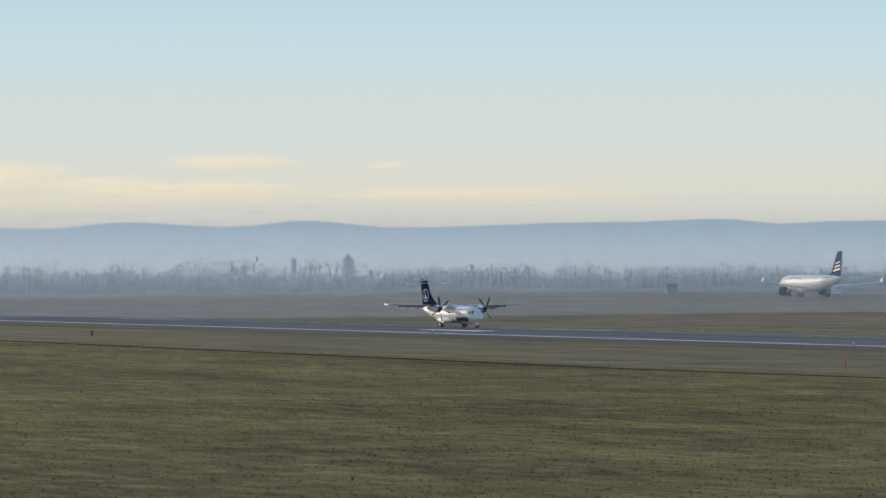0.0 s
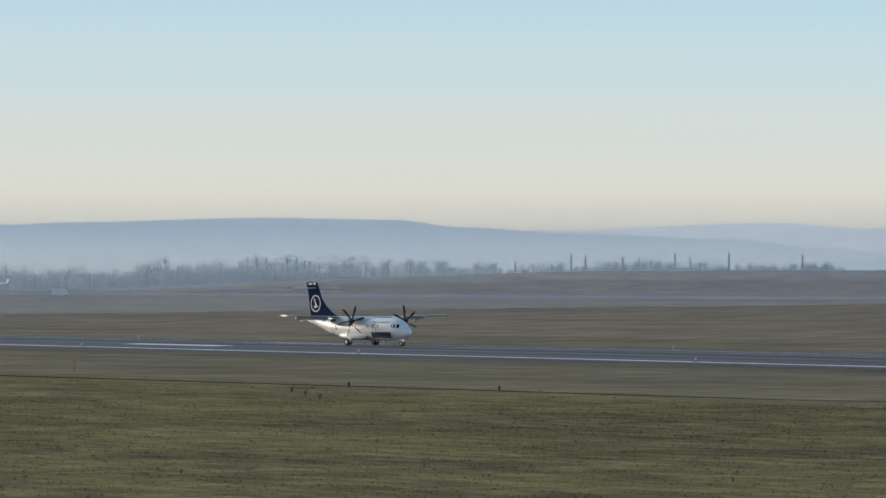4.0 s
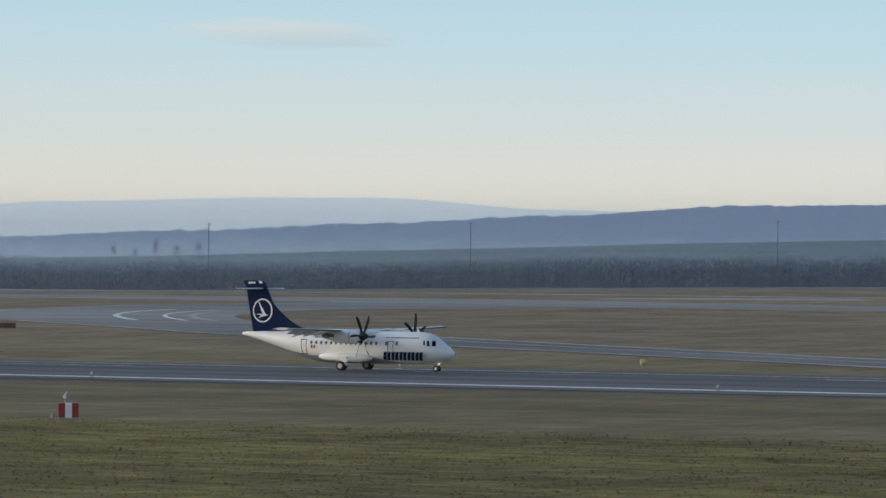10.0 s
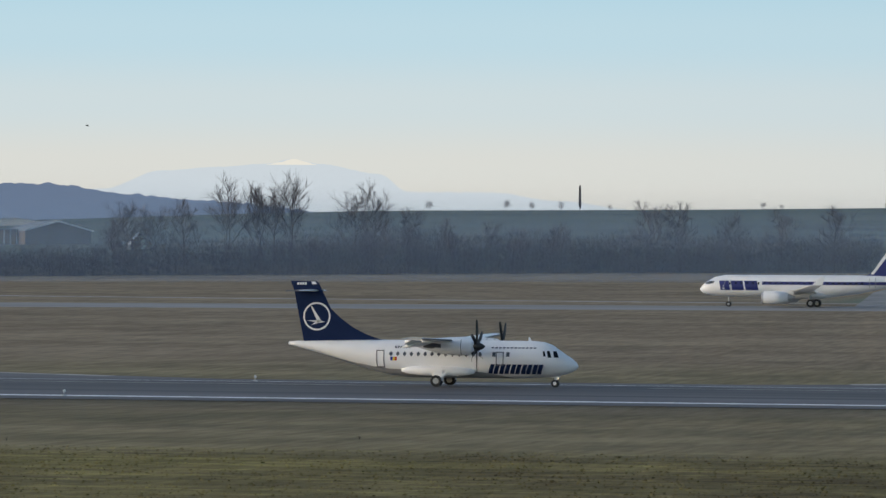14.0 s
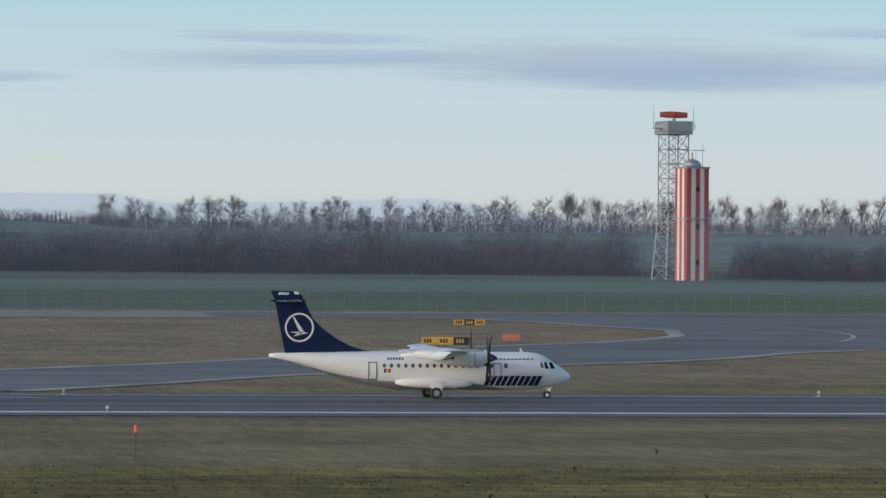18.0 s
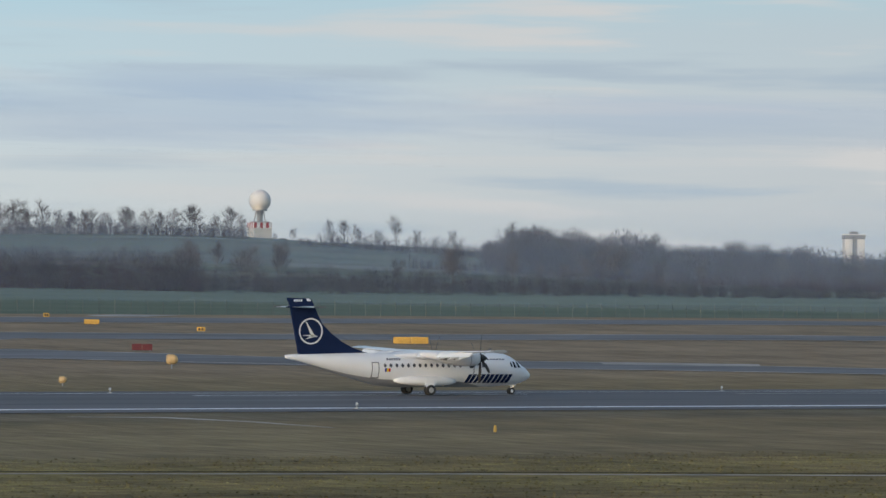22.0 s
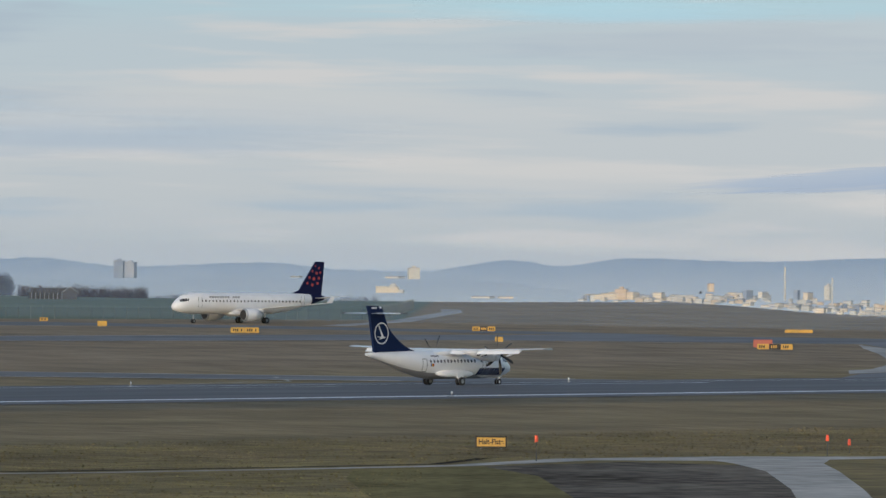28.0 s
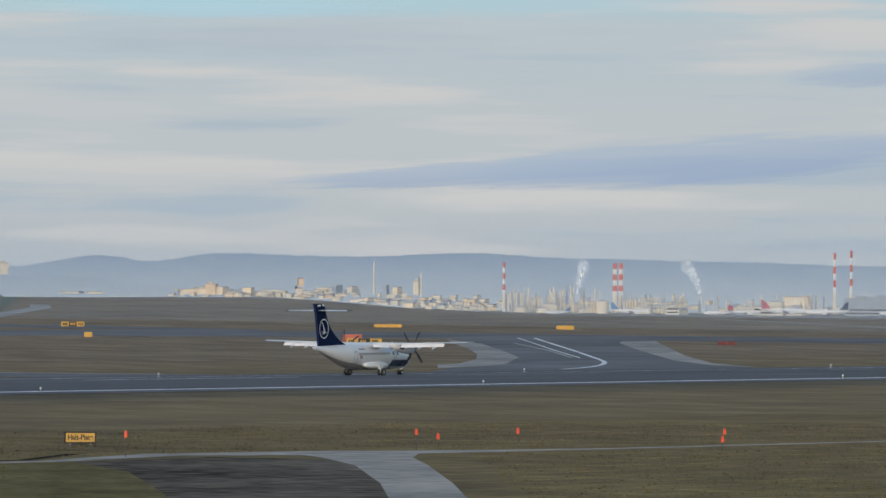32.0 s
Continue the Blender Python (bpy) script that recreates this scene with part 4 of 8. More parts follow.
# oblique exit towards the south, opening into a wide bend
bend_south = slab("taxiway_bend_south", [(-416, 504), (-433, 542), (-435, 573), (-424, 593), (-418, 616), (-338, 594), (-357, 587), (-374, 569), (-382, 557), (-381, 542), (-375, 524), (-367, 511), (-353, 494), (-338, 479), (-316, 461), (-319, 434), (-338, 448), (-402, 490)], M_TAXIPALE, 0.09, "pale grey taxiway bend", "taxiway")
exit_south = slab("taxiway_exit_south", [(-316, 461), (-287, 436), (-272, 427), (-251, 414), (-200, 385), (-140, 353), (-104, 338.5), (-150, 338.5), (-176, 355), (-235, 387), (-252, 394.5), (-264, 402), (-283, 413), (-305, 426), (-319, 434)], M_TAXI, 0.085, "grey oblique taxiway leaving the runway", "taxiway")
pale_edge(exit_south, [(-319, 435), (-305, 427), (-264, 403), (-235, 388), (-176, 356), (-152, 342)], 1.5)
pale_edge(exit_south, [(-316, 460), (-287, 435), (-251, 413), (-200, 384), (-140, 352), (-115, 342)], 1.5)
pale_edge(exit_south, [(-300, 440), (-260, 412), (-215, 386), (-160, 356)], 0.8, 0.13)
pale_edge(bend_south, [(-402, 491), (-370, 470), (-338, 449), (-319, 435)], 1.6)
pale_edge(bend_south, [(-414, 505), (-431, 542), (-433, 573), (-422, 593)], 1.6)
for off, wide in ((0, 1.2), (5, 0.7), (14, 1.0)):
    strip("holding_arc", bend((-391 - off, 548), (-388 - off, 520), (-352 - off, 486), 8), wide, M_LINE if off else M_CONCRETE, 0.14, parent=bend_south)
slab("hardstand", [(-392, 656), (-396, 668), (-352, 680), (-340, 664)], M_CONCRETE, 0.06, "small pale concrete stand in the grass", "pavement")
# exit to the middle crossing
exit_mid = slab("taxiway_exit_middle", [(-60, 338.5), (-20, 353.5), (5, 375), (34, 406.5), (50, 430), (70, 464), (91, 485), (108, 516), (150, 516), (150, 440), (119, 463), (105, 448), (95, 430), (86, 418), (68, 402), (58, 393), (44, 378), (31, 358), (15, 338.5)], M_TAXI, 0.075, "grey oblique taxiway rising to the crossing", "taxiway")
pale_edge(exit_mid, [(-52, 341), (-20, 353), (5, 374.5), (34, 406), (50, 429), (70, 462.5), (91, 484)], 2.2)
pale_edge(exit_mid, [(91, 484), (101, 500), (108, 516), (112.5, 542), (108, 560), (103, 584), (96, 600), (88, 605.5)], 2.0)
pale_edge(exit_mid, [(18, 341), (31, 358.5), (44, 378.5), (58, 393.5), (68, 402.5), (86, 419), (96, 431), (106, 448.5), (118, 461)], 2.0)
apron_mid = slab("taxiway_crossing_middle", [(108, 516), (113, 542), (109, 559), (104, 584), (97, 600), (90, 606), (60, 605), (60, 635), (95, 640), (132, 648), (166, 645), (200, 634), (222, 630), (216, 588), (186, 589), (166, 581), (155.5, 570), (162, 564), (177, 550), (198, 538), (206, 520), (200, 502), (192, 500), (182, 490), (172, 476), (171, 462), (185, 461), (150, 440), (150, 516)], M_TAXI, 0.08, "wide grey taxiway crossing with worn guide lines", "taxiway")
pale_edge(apron_mid, [(95, 639), (132, 647), (166, 644), (200, 633)], 1.2, 0.14)
slab("concrete_shoulder_island", [(192, 500), (182, 490), (175.7, 483), (172, 476), (171, 469), (171.5, 462), (180, 462), (181, 471), (178, 476), (181, 485), (189, 493), (202, 502)], M_CONCRETE, 0.15, "pale concrete tip of the grass island", "pavement")
slab("concrete_shoulder_wedge", [(155.5, 570), (161, 580), (172, 584), (165, 577), (169, 569), (162, 564.5)], M_CONCRETE, 0.15, "pale concrete tip of the grass island", "pavement")
for line in (bend((132, 562), (138, 530), (123, 494), 10), bend((150, 560), (178, 500), (120, 470), 12), bend((126, 500), (150, 470), (190, 452), 12), bend((165.6, 496), (152, 486), (157.7, 472), 10)):
    strip("turn_line", line, 0.55, M_YLINE, 0.17, parent=apron_mid)
# oblique exit back to the runway
exit_north = slab("taxiway_exit_north", [(119, 463), (129, 451), (139, 443), (150, 436), (158, 428), (174, 425), (181, 418), (186, 408.5), (203, 399.5), (228, 389), (262, 368), (312, 338.5), (338, 338.5), (285, 375), (250, 402), (233, 416), (214, 424), (202, 434.5), (196, 445), (189, 452), (185, 461), (150, 440)], M_TAXI, 0.085, "grey oblique taxiway falling back to the runway", "taxiway")
pale_edge(exit_north, [(119, 462), (129, 452), (139, 444), (150, 437), (158, 429), (174, 426), (181, 419), (203, 400.5), (228, 390), (262, 369), (306, 342)], 1.8)
pale_edge(exit_north, [(189, 451), (202, 433.5), (214, 423), (233, 416), (250, 401), (285, 374), (332, 342)], 1.5)
slab("hardstand", [(232, 408), (236, 416), (252, 408), (248, 401)], M_CONCRETE, 0.13, "small pale concrete stand in the grass", "pavement")
slab("hardstand", [(278, 652), (270, 646), (269, 637), (277, 637), (290, 651)], M_CONCRETE, 0.10, "small pale concrete stand in the grass", "pavement")
slab("hardstand", [(190, 640), (206, 650), (236, 650), (222, 637)], M_CONCRETE, 0.10, "small pale concrete stand in the grass", "pavement")
# wide crossing in the north
crossing = slab("taxiway_crossing", [(372, 338.5), (388, 350), (398.5, 354), (411, 361), (440, 384), (469, 412.6), (501, 445), (530, 478), (585, 470), (556, 455), (533.5, 444), (495, 408), (452, 366.6), (436.6, 347.5), (434, 338.5)], M_TAXI, 0.09, "wide dark taxiway crossing with white guide lines", "taxiway")
slab("concrete_shoulder_crossing", [(520.6, 470), (501, 445), (469, 412.6), (440, 384), (411, 361), (398.5, 354), (386, 350), (398, 361), (405.5, 364), (425.6, 379), (446, 397), (471, 421), (500.6, 451)], M_CONCRETE, 0.15, "pale concrete shoulder of the crossing", "pavement")
pale_edge(crossing, [(497, 446), (466, 414.5), (438, 387), (411, 364.5)], 0.6, 0.19)
slab("concrete_shoulder_north", [(533.5, 444), (545, 453), (556.6, 455), (549.7, 449.4), (511, 415), (475, 383), (446, 355), (434.8, 338), (436.6, 347.5), (452, 366.6), (495, 408)], M_CONCRETE, 0.15, "pale concrete shoulder of the crossing", "pavement")
strip("guide_line", [(547, 474), (482, 410), (446, 375)] + bend((446, 375), (420, 349), (400, 342), 6), 0.7, M_LINE, 0.17, parent=crossing)
strip("guide_line", [(545, 476), (480, 412), (447, 379)], 0.4, M_LINE, 0.17, parent=crossing)
strip("guide_line", [(511, 447), (477.6, 411), (447, 380.5)], 0.5, M_YLINE, 0.17, parent=crossing)
strip("guide_line", [(300, 356), (292, 344), (270, 338)], 0.4, M_YLINE, 0.12, parent=runway)
strip("road_apron_edge", [(782, 623), (760, 580), (738, 539), (724, 505)], 4, M_CONCRETE, 0.06, label="pale service road before the far apron", category="road")
# perimeter road
strip("road_perimeter", [(-1500, 690), (-420, 696), (-330, 683), (-200, 660), (-60, 645), (30, 640), (200, 645)], 5, M_CONCRETE, 0.05, label="narrow pale perimeter road", category="road")
strip("road_to_fields", [(-92, 630), (-107, 748), (-115, 863), (-119, 1010), (-120, 1140)], [7, 6, 5, 5, 5], mat("grey_gravel", (0.24, 0.235, 0.23), 0.95, vary=0.3, scale=0.3), 0.06, label="pale gravel road leading to the fields", category="road")
strip("road_green_edge", [(520, 600), (538, 614), (571, 639), (646, 710), (676, 738), (713, 779)], 5, M_CONCRETE, 0.06, label="pale track at the field's edge", category="road")
# near paths
M_MUD = mat("muddy_gravel", (0.125, 0.096, 0.070), 0.95, vary=0.65, scale=0.7, bump=0.5, spec=0.03, colour2=(0.26, 0.215, 0.17))
M_PATH = mat("worn_concrete_path", (0.42, 0.388, 0.345), 0.9, vary=0.35, scale=0.6, spec=0.1)
M_LUSH = mat("lush_grass", (0.185, 0.152, 0.066), 1.0, vary=0.45, scale=1.2, bump=0.6, spec=0.03)
M_TRACK = mat("dark_soil_track", (0.055, 0.046, 0.038), 1.0, vary=0.3, scale=0.6, spec=0.0)
strip("path_near", [(50, 189), (75, 187), (95, 181), (130, 168), (142, 166), (152, 165), (163, 168), (172, 164), (180, 161), (190, 158.5), (215, 156), (260, 160)], [0.7, 0.9, 1.0, 1.0, 1.2, 1.6, 3.0, 6.5, 3.0, 1.4, 1.1, 1.1], M_PATH, 0.06, label="narrow worn concrete path through the grass", category="path", step=4)
strip("path_branch", [(173.8, 164.2), (168.6, 158), (161.7, 149.8), (146.7, 134.3), (119, 107.2)], [8, 5.0, 3.8, 3.4, 3.4], M_PATH, 0.07, label="worn concrete path branch", category="path", step=4)
slab("gravel_patch", [(152, 163.5), (163, 164), (165, 157), (161, 151), (147, 136.5), (126, 114), (108, 110), (131, 135), (146, 153)], M_MUD, 0.05, "bare muddy gravel patch beside the path", "ground")
slab("lush_grass_patch", [(144, 164.5), (152, 163.5), (146, 153), (131, 135), (108, 110), (98, 110), (122, 138), (136, 156)], M_LUSH, 0.05, "greener patch of grass", "grass")
strip("track_south", [(-700, 199), (-530, 198), (-354, 193), (-281, 199), (-230, 202), (-200, 218)], [2.6, 2.6, 2.4, 1.8, 1.2, 0.8], M_TRACK, 0.04, label="dark soil track along the grass", category="track", step=8)
strip("track_near", [(50, 191.4), (75, 189.4), (95, 183.4), (130, 170.2), (142, 168.2), (152, 167.2), (160, 172)], 0.8, M_TRACK, 0.05, label="dark wet rut beside the path", category="track", step=4)
strip("path_short", [(112, 271), (118, 268), (120, 258), (120, 246)], [0.6, 1.6, 1.0, 0.4], M_PATH, 0.04, label="short pale concrete path", category="path", step=3)

# ---- airfield lights, signs and markers ----
M_LAMP = mat("frosted_light_lens", (0.62, 0.63, 0.62), 0.3, vary=0)


def facing(x, y, z, dx=0.0):
    """Upright pose whose -y side looks back at the bank."""
    return pose(x, y, z, 0, 0, -math.degrees(math.atan2(x, y)) + dx)


def edge_light():
    t = new("runway_edge_light")
    tagged(t, "small white runway edge light on a short stem", "light", "runway edge lights")
    part("base", rod((0, 0, 0), (0, 0, 0.06), 0.22, 0.20, 12), M_STEEL, t)
    part("stem", rod((0, 0, 0.06), (0, 0, 0.25), 0.05, n=8), M_STEEL, t)
    bm = loft([(0.0, 0, 0.04, 0.04, 0.04), (0.05, 0, 0.10, 0.10, 0.10), (0.14, 0, 0.11, 0.11, 0.11), (0.20, 0, 0.07, 0.07, 0.07), (0.23, 0, 0.02, 0.02, 0.02)], 10)
    part("lens", bm, M_LAMP, t, at=pose(0, 0, 0.24, 0, -90))
    return t


LIGHT0 = edge_light()
LIGHT0.matrix_basis = pose(20.9 - 600, RY - 23.2, 0.06)
for k in range(-9, 12):
    copy_thing(LIGHT0, pose(20.9 + 60 * k, RY - 23.2, 0.06))
for k in range(-10, 12):
    copy_thing(LIGHT0, pose(20.9 + 60 * k, RY + 23.6, 0.06))


def bars(parent, x0, x1, z0, z1, n, material, y=-0.17):
    """Unreadable lettering as short bars."""
    w = (x1 - x0) / n
    for k in range(n):
        if k % 5 == 3:
            continue
        part("lettering_bar", box(x0 + k * w + w * 0.15, y, z0, x0 + (k + 1) * w - w * 0.2, y + 0.02, z1), material, parent)


def guidance_sign(x, y, w, h, face, label, panels=1, letters=0, black=None, turn=0.0):
    t = new("guidance_sign")
    tagged(t, label, "sign", "airfield signs")
    t.matrix_basis = facing(x, y, ground_z(x, y) + 0.05, turn)
    n = max(2, panels * 2)
    for k in range(n):
        lx = -w / 2 + w * (k + 0.5) / n
        part("leg", rod((lx, 0, 0), (lx, 0, 0.14), 0.05, n=6), M_STEEL, t)
    for k in range(panels):
        a, c = -w / 2 + w * k / panels, -w / 2 + w * (k + 1) / panels
        m = M_BLACK if black and k in black else face
        part("panel", box(a + 0.02, -0.15, 0.10, c - 0.02, 0.15, 0.10 + h, 0.05), m, t)
        if letters:
            bars(t, a + 0.15 * (c - a), c - 0.15 * (c - a), 0.10 + 0.25 * h, 0.10 + 0.75 * h, letters, M_YELLOW if black and k in black else M_BLACK)
    return t


Y_LAB = "yellow airfield guidance sign with black marks standing in grass"
guidance_sign(72, 470, 5.4, 0.85, M_YELLOW, Y_LAB, 3, 4, (2,))
guidance_sign(89, 560, 4.2, 0.75, M_YELLOW, "black and yellow airfield sign standing in grass", 3, 3, (1,))
guidance_sign(82, 485, 2.1, 0.85, mat("faded_pink_red", (0.45, 0.17, 0.15), 0.6, vary=0.1), "faded red airfield sign seen from its back", 1)
guidance_sign(174, 562, 6.6, 0.8, M_YELLOW, "long plain yellow sign of three panels", 3)
guidance_sign(121, 433, 2.9, 0.8, M_YELLOW, "plain yellow sign seen from its back", 1)
guidance_sign(243, 579, 2.3, 0.7, M_YELLOW, "plain yellow sign seen from its back", 1)
M_MAROON = mat("dark_maroon_paint", (0.13, 0.022, 0.028), 0.6, vary=0.1)
guidance_sign(196, 452, 2.4, 0.75, M_MAROON, "dark red sign seen from its back", 2)
guidance_sign(243, 540, 1.2, 0.6, M_YELLOW, "small black and yellow sign", 1, 2)
guidance_sign(255, 626, 1.0, 0.6, M_YELLOW, "small black and yellow sign", 1, 2)
guidance_sign(246, 482, 4.5, 0.85, M_YELLOW, "plain yellow sign of two panels", 2)
guidance_sign(250, 365, 2.5, 0.75, M_YELLOW, "yellow runway sign with black marks", 1, 5)
guidance_sign(476, 631, 1.6, 0.6, M_YELLOW, "small black and yellow sign", 1, 2)
guidance_sign(457, 589, 1.7, 0.9, M_YELLOW, "plain yellow sign seen from its back", 1)
guidance_sign(451, 543, 4.7, 0.9, M_YELLOW, Y_LAB, 2, 5)
guidance_sign(482, 544, 1.5, 0.9, M_YELLOW, "small black and yellow sign", 1, 2)
guidance_sign(516, 555, 4.1, 0.85, M_YELLOW, "black and yellow airfield sign standing in grass", 3, 3, (1,))
guidance_sign(457, 488, 1.3, 0.8, M_YELLOW, "plain yellow sign seen from its back", 1)
guidance_sign(473, 444, 5.4, 0.85, M_YELLOW, Y_LAB, 3, 4, (1,))
guidance_sign(482, 455, 3.0, 1.2, mat("faded_red_board", (0.42, 0.12, 0.09), 0.6, vary=0.1), "faded orange red airfield marker board", 1)
guidance_sign(586, 544, 5.2, 0.6, M_YELLOW, "long orange yellow sign in the grass", 2)
guidance_sign(616, 526, 3.4, 0.75, M_YELLOW, "plain yellow sign seen from its back", 1)
guidance_sign(540, 427, 2.9, 0.6, M_MAROON, "dark red sign seen from its back", 2)
guidance_sign(-350, 436, 3.4, 0.7, mat("rust_brown_paint", (0.16, 0.07, 0.055), 0.6, vary=0.1), "brown sign board seen from its back", 2)
guidance_sign(-80, 575, 0.9, 0.6, M_YELLOW, "small plain yellow sign in grass", 1)


M_LAMPY = mat("faded_yellow_paint", (0.58, 0.41, 0.20), 0.6, vary=0.15)


def obstacle_lamp(x, y, s=1.0):
    t = new("lamp_housing")
    tagged(t, "round yellow approach lamp housing on a short post", "lamp", "yellow lamp housings")
    t.matrix_basis = facing(x, y, ground_z(x, y)) @ Matrix.Diagonal((s, s, s, 1))
    part("post", rod((0, 0, 0), (0, 0, 0.4), 0.06), M_STEEL, t)
    part("housing", loft([(-0.45, 0, 0.30, 0.30, 0.30), (-0.30, 0, 0.42, 0.42, 0.42), (0.15, 0, 0.42, 0.42, 0.42), (0.40, 0, 0.30, 0.30, 0.30), (0.5, 0, 0.1, 0.1, 0.1)], 14), M_LAMPY, t, at=pose(0, 0, 0.75), shade=True)
    return t


for x, y, s in ((-203, 349, 0.75), (-268, 594, 1.0), (145, 352, 0.75), (175, 396, 1.25), (22, 584, 0.9)):
    obstacle_lamp(x, y, s)


def marker_stake(x, y, h, head, material, label):
    t = new("marker_stake")
    tagged(t, label, "marker stake", "marker stakes")
    t.matrix_basis = facing(x, y, ground_z(x, y))
    part("stake", rod((0, 0, 0), (0, 0, h), 0.03, 0.025, 6), M_WOOD, t)
    part("head", loft([(0, 0, 0.09, 0.09, 0.09), (head * 0.5, 0, 0.10, 0.10, 0.10), (head, 0, 0.07, 0.07, 0.07)], 8), material, t, at=pose(0, 0, h - head * 0.5, 0, -90))
    return t


O_LAB = "wooden stake with a fluorescent orange head in the grass"
for x, y, h in ((-336, 207.6, 0.95), (-166.2, 205.7, 1.1), (16.6, 207.4, 1.6), (159.2, 167, 1.25), (179.3, 164.2, 1.05), (183.9, 166.7, 0.65), (192.9, 168.4, 0.75), (191.9, 152, 0.7), (204.2, 161.6, 0.65)):
    marker_stake(x, y, h, 0.36, M_ORANGE, O_LAB)
marker_stake(124.5, 232.4, 0.35, 0.42, M_YELLOW, "short yellow marker stake in the grass")
for x, y in ((-567.5, 225), (-275.3, 195.5), (-259, 198)):
    marker_stake(x, y, 0.35 if y < 220 else 0.5, 0.8 if y > 220 else 0.3, M_BLACK, "short dark post beside the soil track")


def striped_cabinet():
    t = new("equipment_cabinet")
    tagged(t, "red and white striped equipment cabinet with an instrument on top", "equipment cabinet")
    t.matrix_basis = facing(-157.5, 202.5, 0.0)
    part("plinth", box(-0.62, -0.4, 0, 0.62, 0.4, 0.08, 0.02), M_CONCRETE, t)
    for k, m in enumerate((M_RED, M_WHITE, M_RED)):
        w = 1.2 / 3
        part("panel", box(-0.6 + k * w, -0.36, 0.08, -0.6 + (k + 1) * w, 0.36, 0.95, 0.025), m, t)
    part("mast", rod((-0.22, 0, 0.95), (-0.22, 0, 1.25), 0.05), M_STEEL, t)
    part("instrument", merge(box(-0.34, -0.1, 1.22, -0.14, 0.1, 1.42, 0.03), rod((-0.24, 0, 1.42), (-0.1, 0, 1.62), 0.04)), M_WHITE, t)
    part("side_lamp", rod((-1.0, 0, 0), (-1.0, 0, 0.3), 0.08, 0.06), M_STEEL, t)


striped_cabinet()


def stop_sign():
    t = new("warning_sign")
    tagged(t, "yellow board with black frame reading Halt-Piste on two posts", "sign")
    t.matrix_basis = facing(170.7, 182.9, -0.25)
    part("board", box(-0.9, -0.03, 0.34, 0.9, 0.03, 1.0, 0.015), M_YELLOW, t)
    for q in ((-0.92, 0.93, 0.92, 1.02), (-0.92, 0.32, 0.92, 0.41), (-0.93, 0.32, -0.84, 1.02), (0.84, 0.32, 0.93, 1.02)):
        part("frame_bar", box(q[0], -0.045, q[1], q[2], 0.045, q[3]), M_BLACK, t)
    for x in (-0.6, 0.6):
        part("post", rod((x, 0, 0), (x, 0, 0.34), 0.035), M_STEEL, t)
    cu = bpy.data.curves.new("words", "FONT")
    cu.body, cu.size, cu.align_x, cu.extrude = "Halt-Piste", 0.44, "CENTER", 0.004
    cu.offset = 0.012
    ob = bpy.data.objects.new("words", cu)
    me = bpy.data.meshes.new_from_object(ob)
    bpy.data.objects.remove(ob)
    me.materials.append(M_BLACK)
    w = new("lettering", me)
    w.parent = t
    w.matrix_basis = pose(0, -0.04, 0.54, 90) @ Matrix.Diagonal((0.85, 1.0, 1, 1))


stop_sign()


# ---- perimeter fence ----
M_FENCE = mat("fence_concrete_post", (0.14, 0.16, 0.155), 0.8, vary=0.15)


def mesh_wire():
    m = bpy.data.materials.new("chain_link")
    t, n, l, out = nodes_of(m)
    b = n.new("ShaderNodeBsdfPrincipled")
    b.inputs["Base Color"].default_value = (0.10, 0.12, 0.11, 1)
    tr = n.new("ShaderNodeBsdfTransparent")
    mx = n.new("ShaderNodeMixShader")
    mx.inputs[0].default_value = 0.13
    l.new(tr.outputs[0], mx.inputs[1])
    l.new(b.outputs[0], mx.inputs[2])
    l.new(mx.outputs[0], out.inputs[0])
    return m


fence = tagged(new("perimeter_fence"), "tall wire perimeter fence on pale posts before a green field", "fence")


def along(line, step):
    out = []
    for p, q in zip(line, line[1:]):
        n = max(1, int(math.dist(p, q) / step))
        out += [(p[0] + (q[0] - p[0]) * i / n, p[1] + (q[1] - p[1]) * i / n) for i in range(n)]
    return out


posts = along([(-75, 655), (578, 655), (640, 716), (700, 778)], 2.9)
bm = merge(box(-0.05, -0.05, 0, 0.05, 0.05, 2.25), rod((0, 0, 2.2), (0, 0.22, 2.6), 0.05, n=5))
POST = part("fence_post", bm, M_FENCE, fence)
POST.matrix_basis = pose(*posts[0], ground_z(*posts[0]))
for x, y in posts[1:]:
    ob = new("fence_post", POST.data)
    ob.parent = fence
    ob.matrix_basis = pose(x, y, ground_z(x, y))
vs, fs = [], []
for i, (x, y) in enumerate(posts):
    vs += [(x, y, ground_z(x, y) + 0.05), (x, y, ground_z(x, y) + 2.2)]
    if i:
        fs.append((2 * i - 2, 2 * i, 2 * i + 1, 2 * i - 1))
wire = mesh_ob("wire_mesh", vs, fs, mesh_wire())
wire.parent = fence


# ---- rough grass on the near ground ----
def polar0(az, r):
    return r * math.sin(radians(az)), r * math.cos(radians(az))


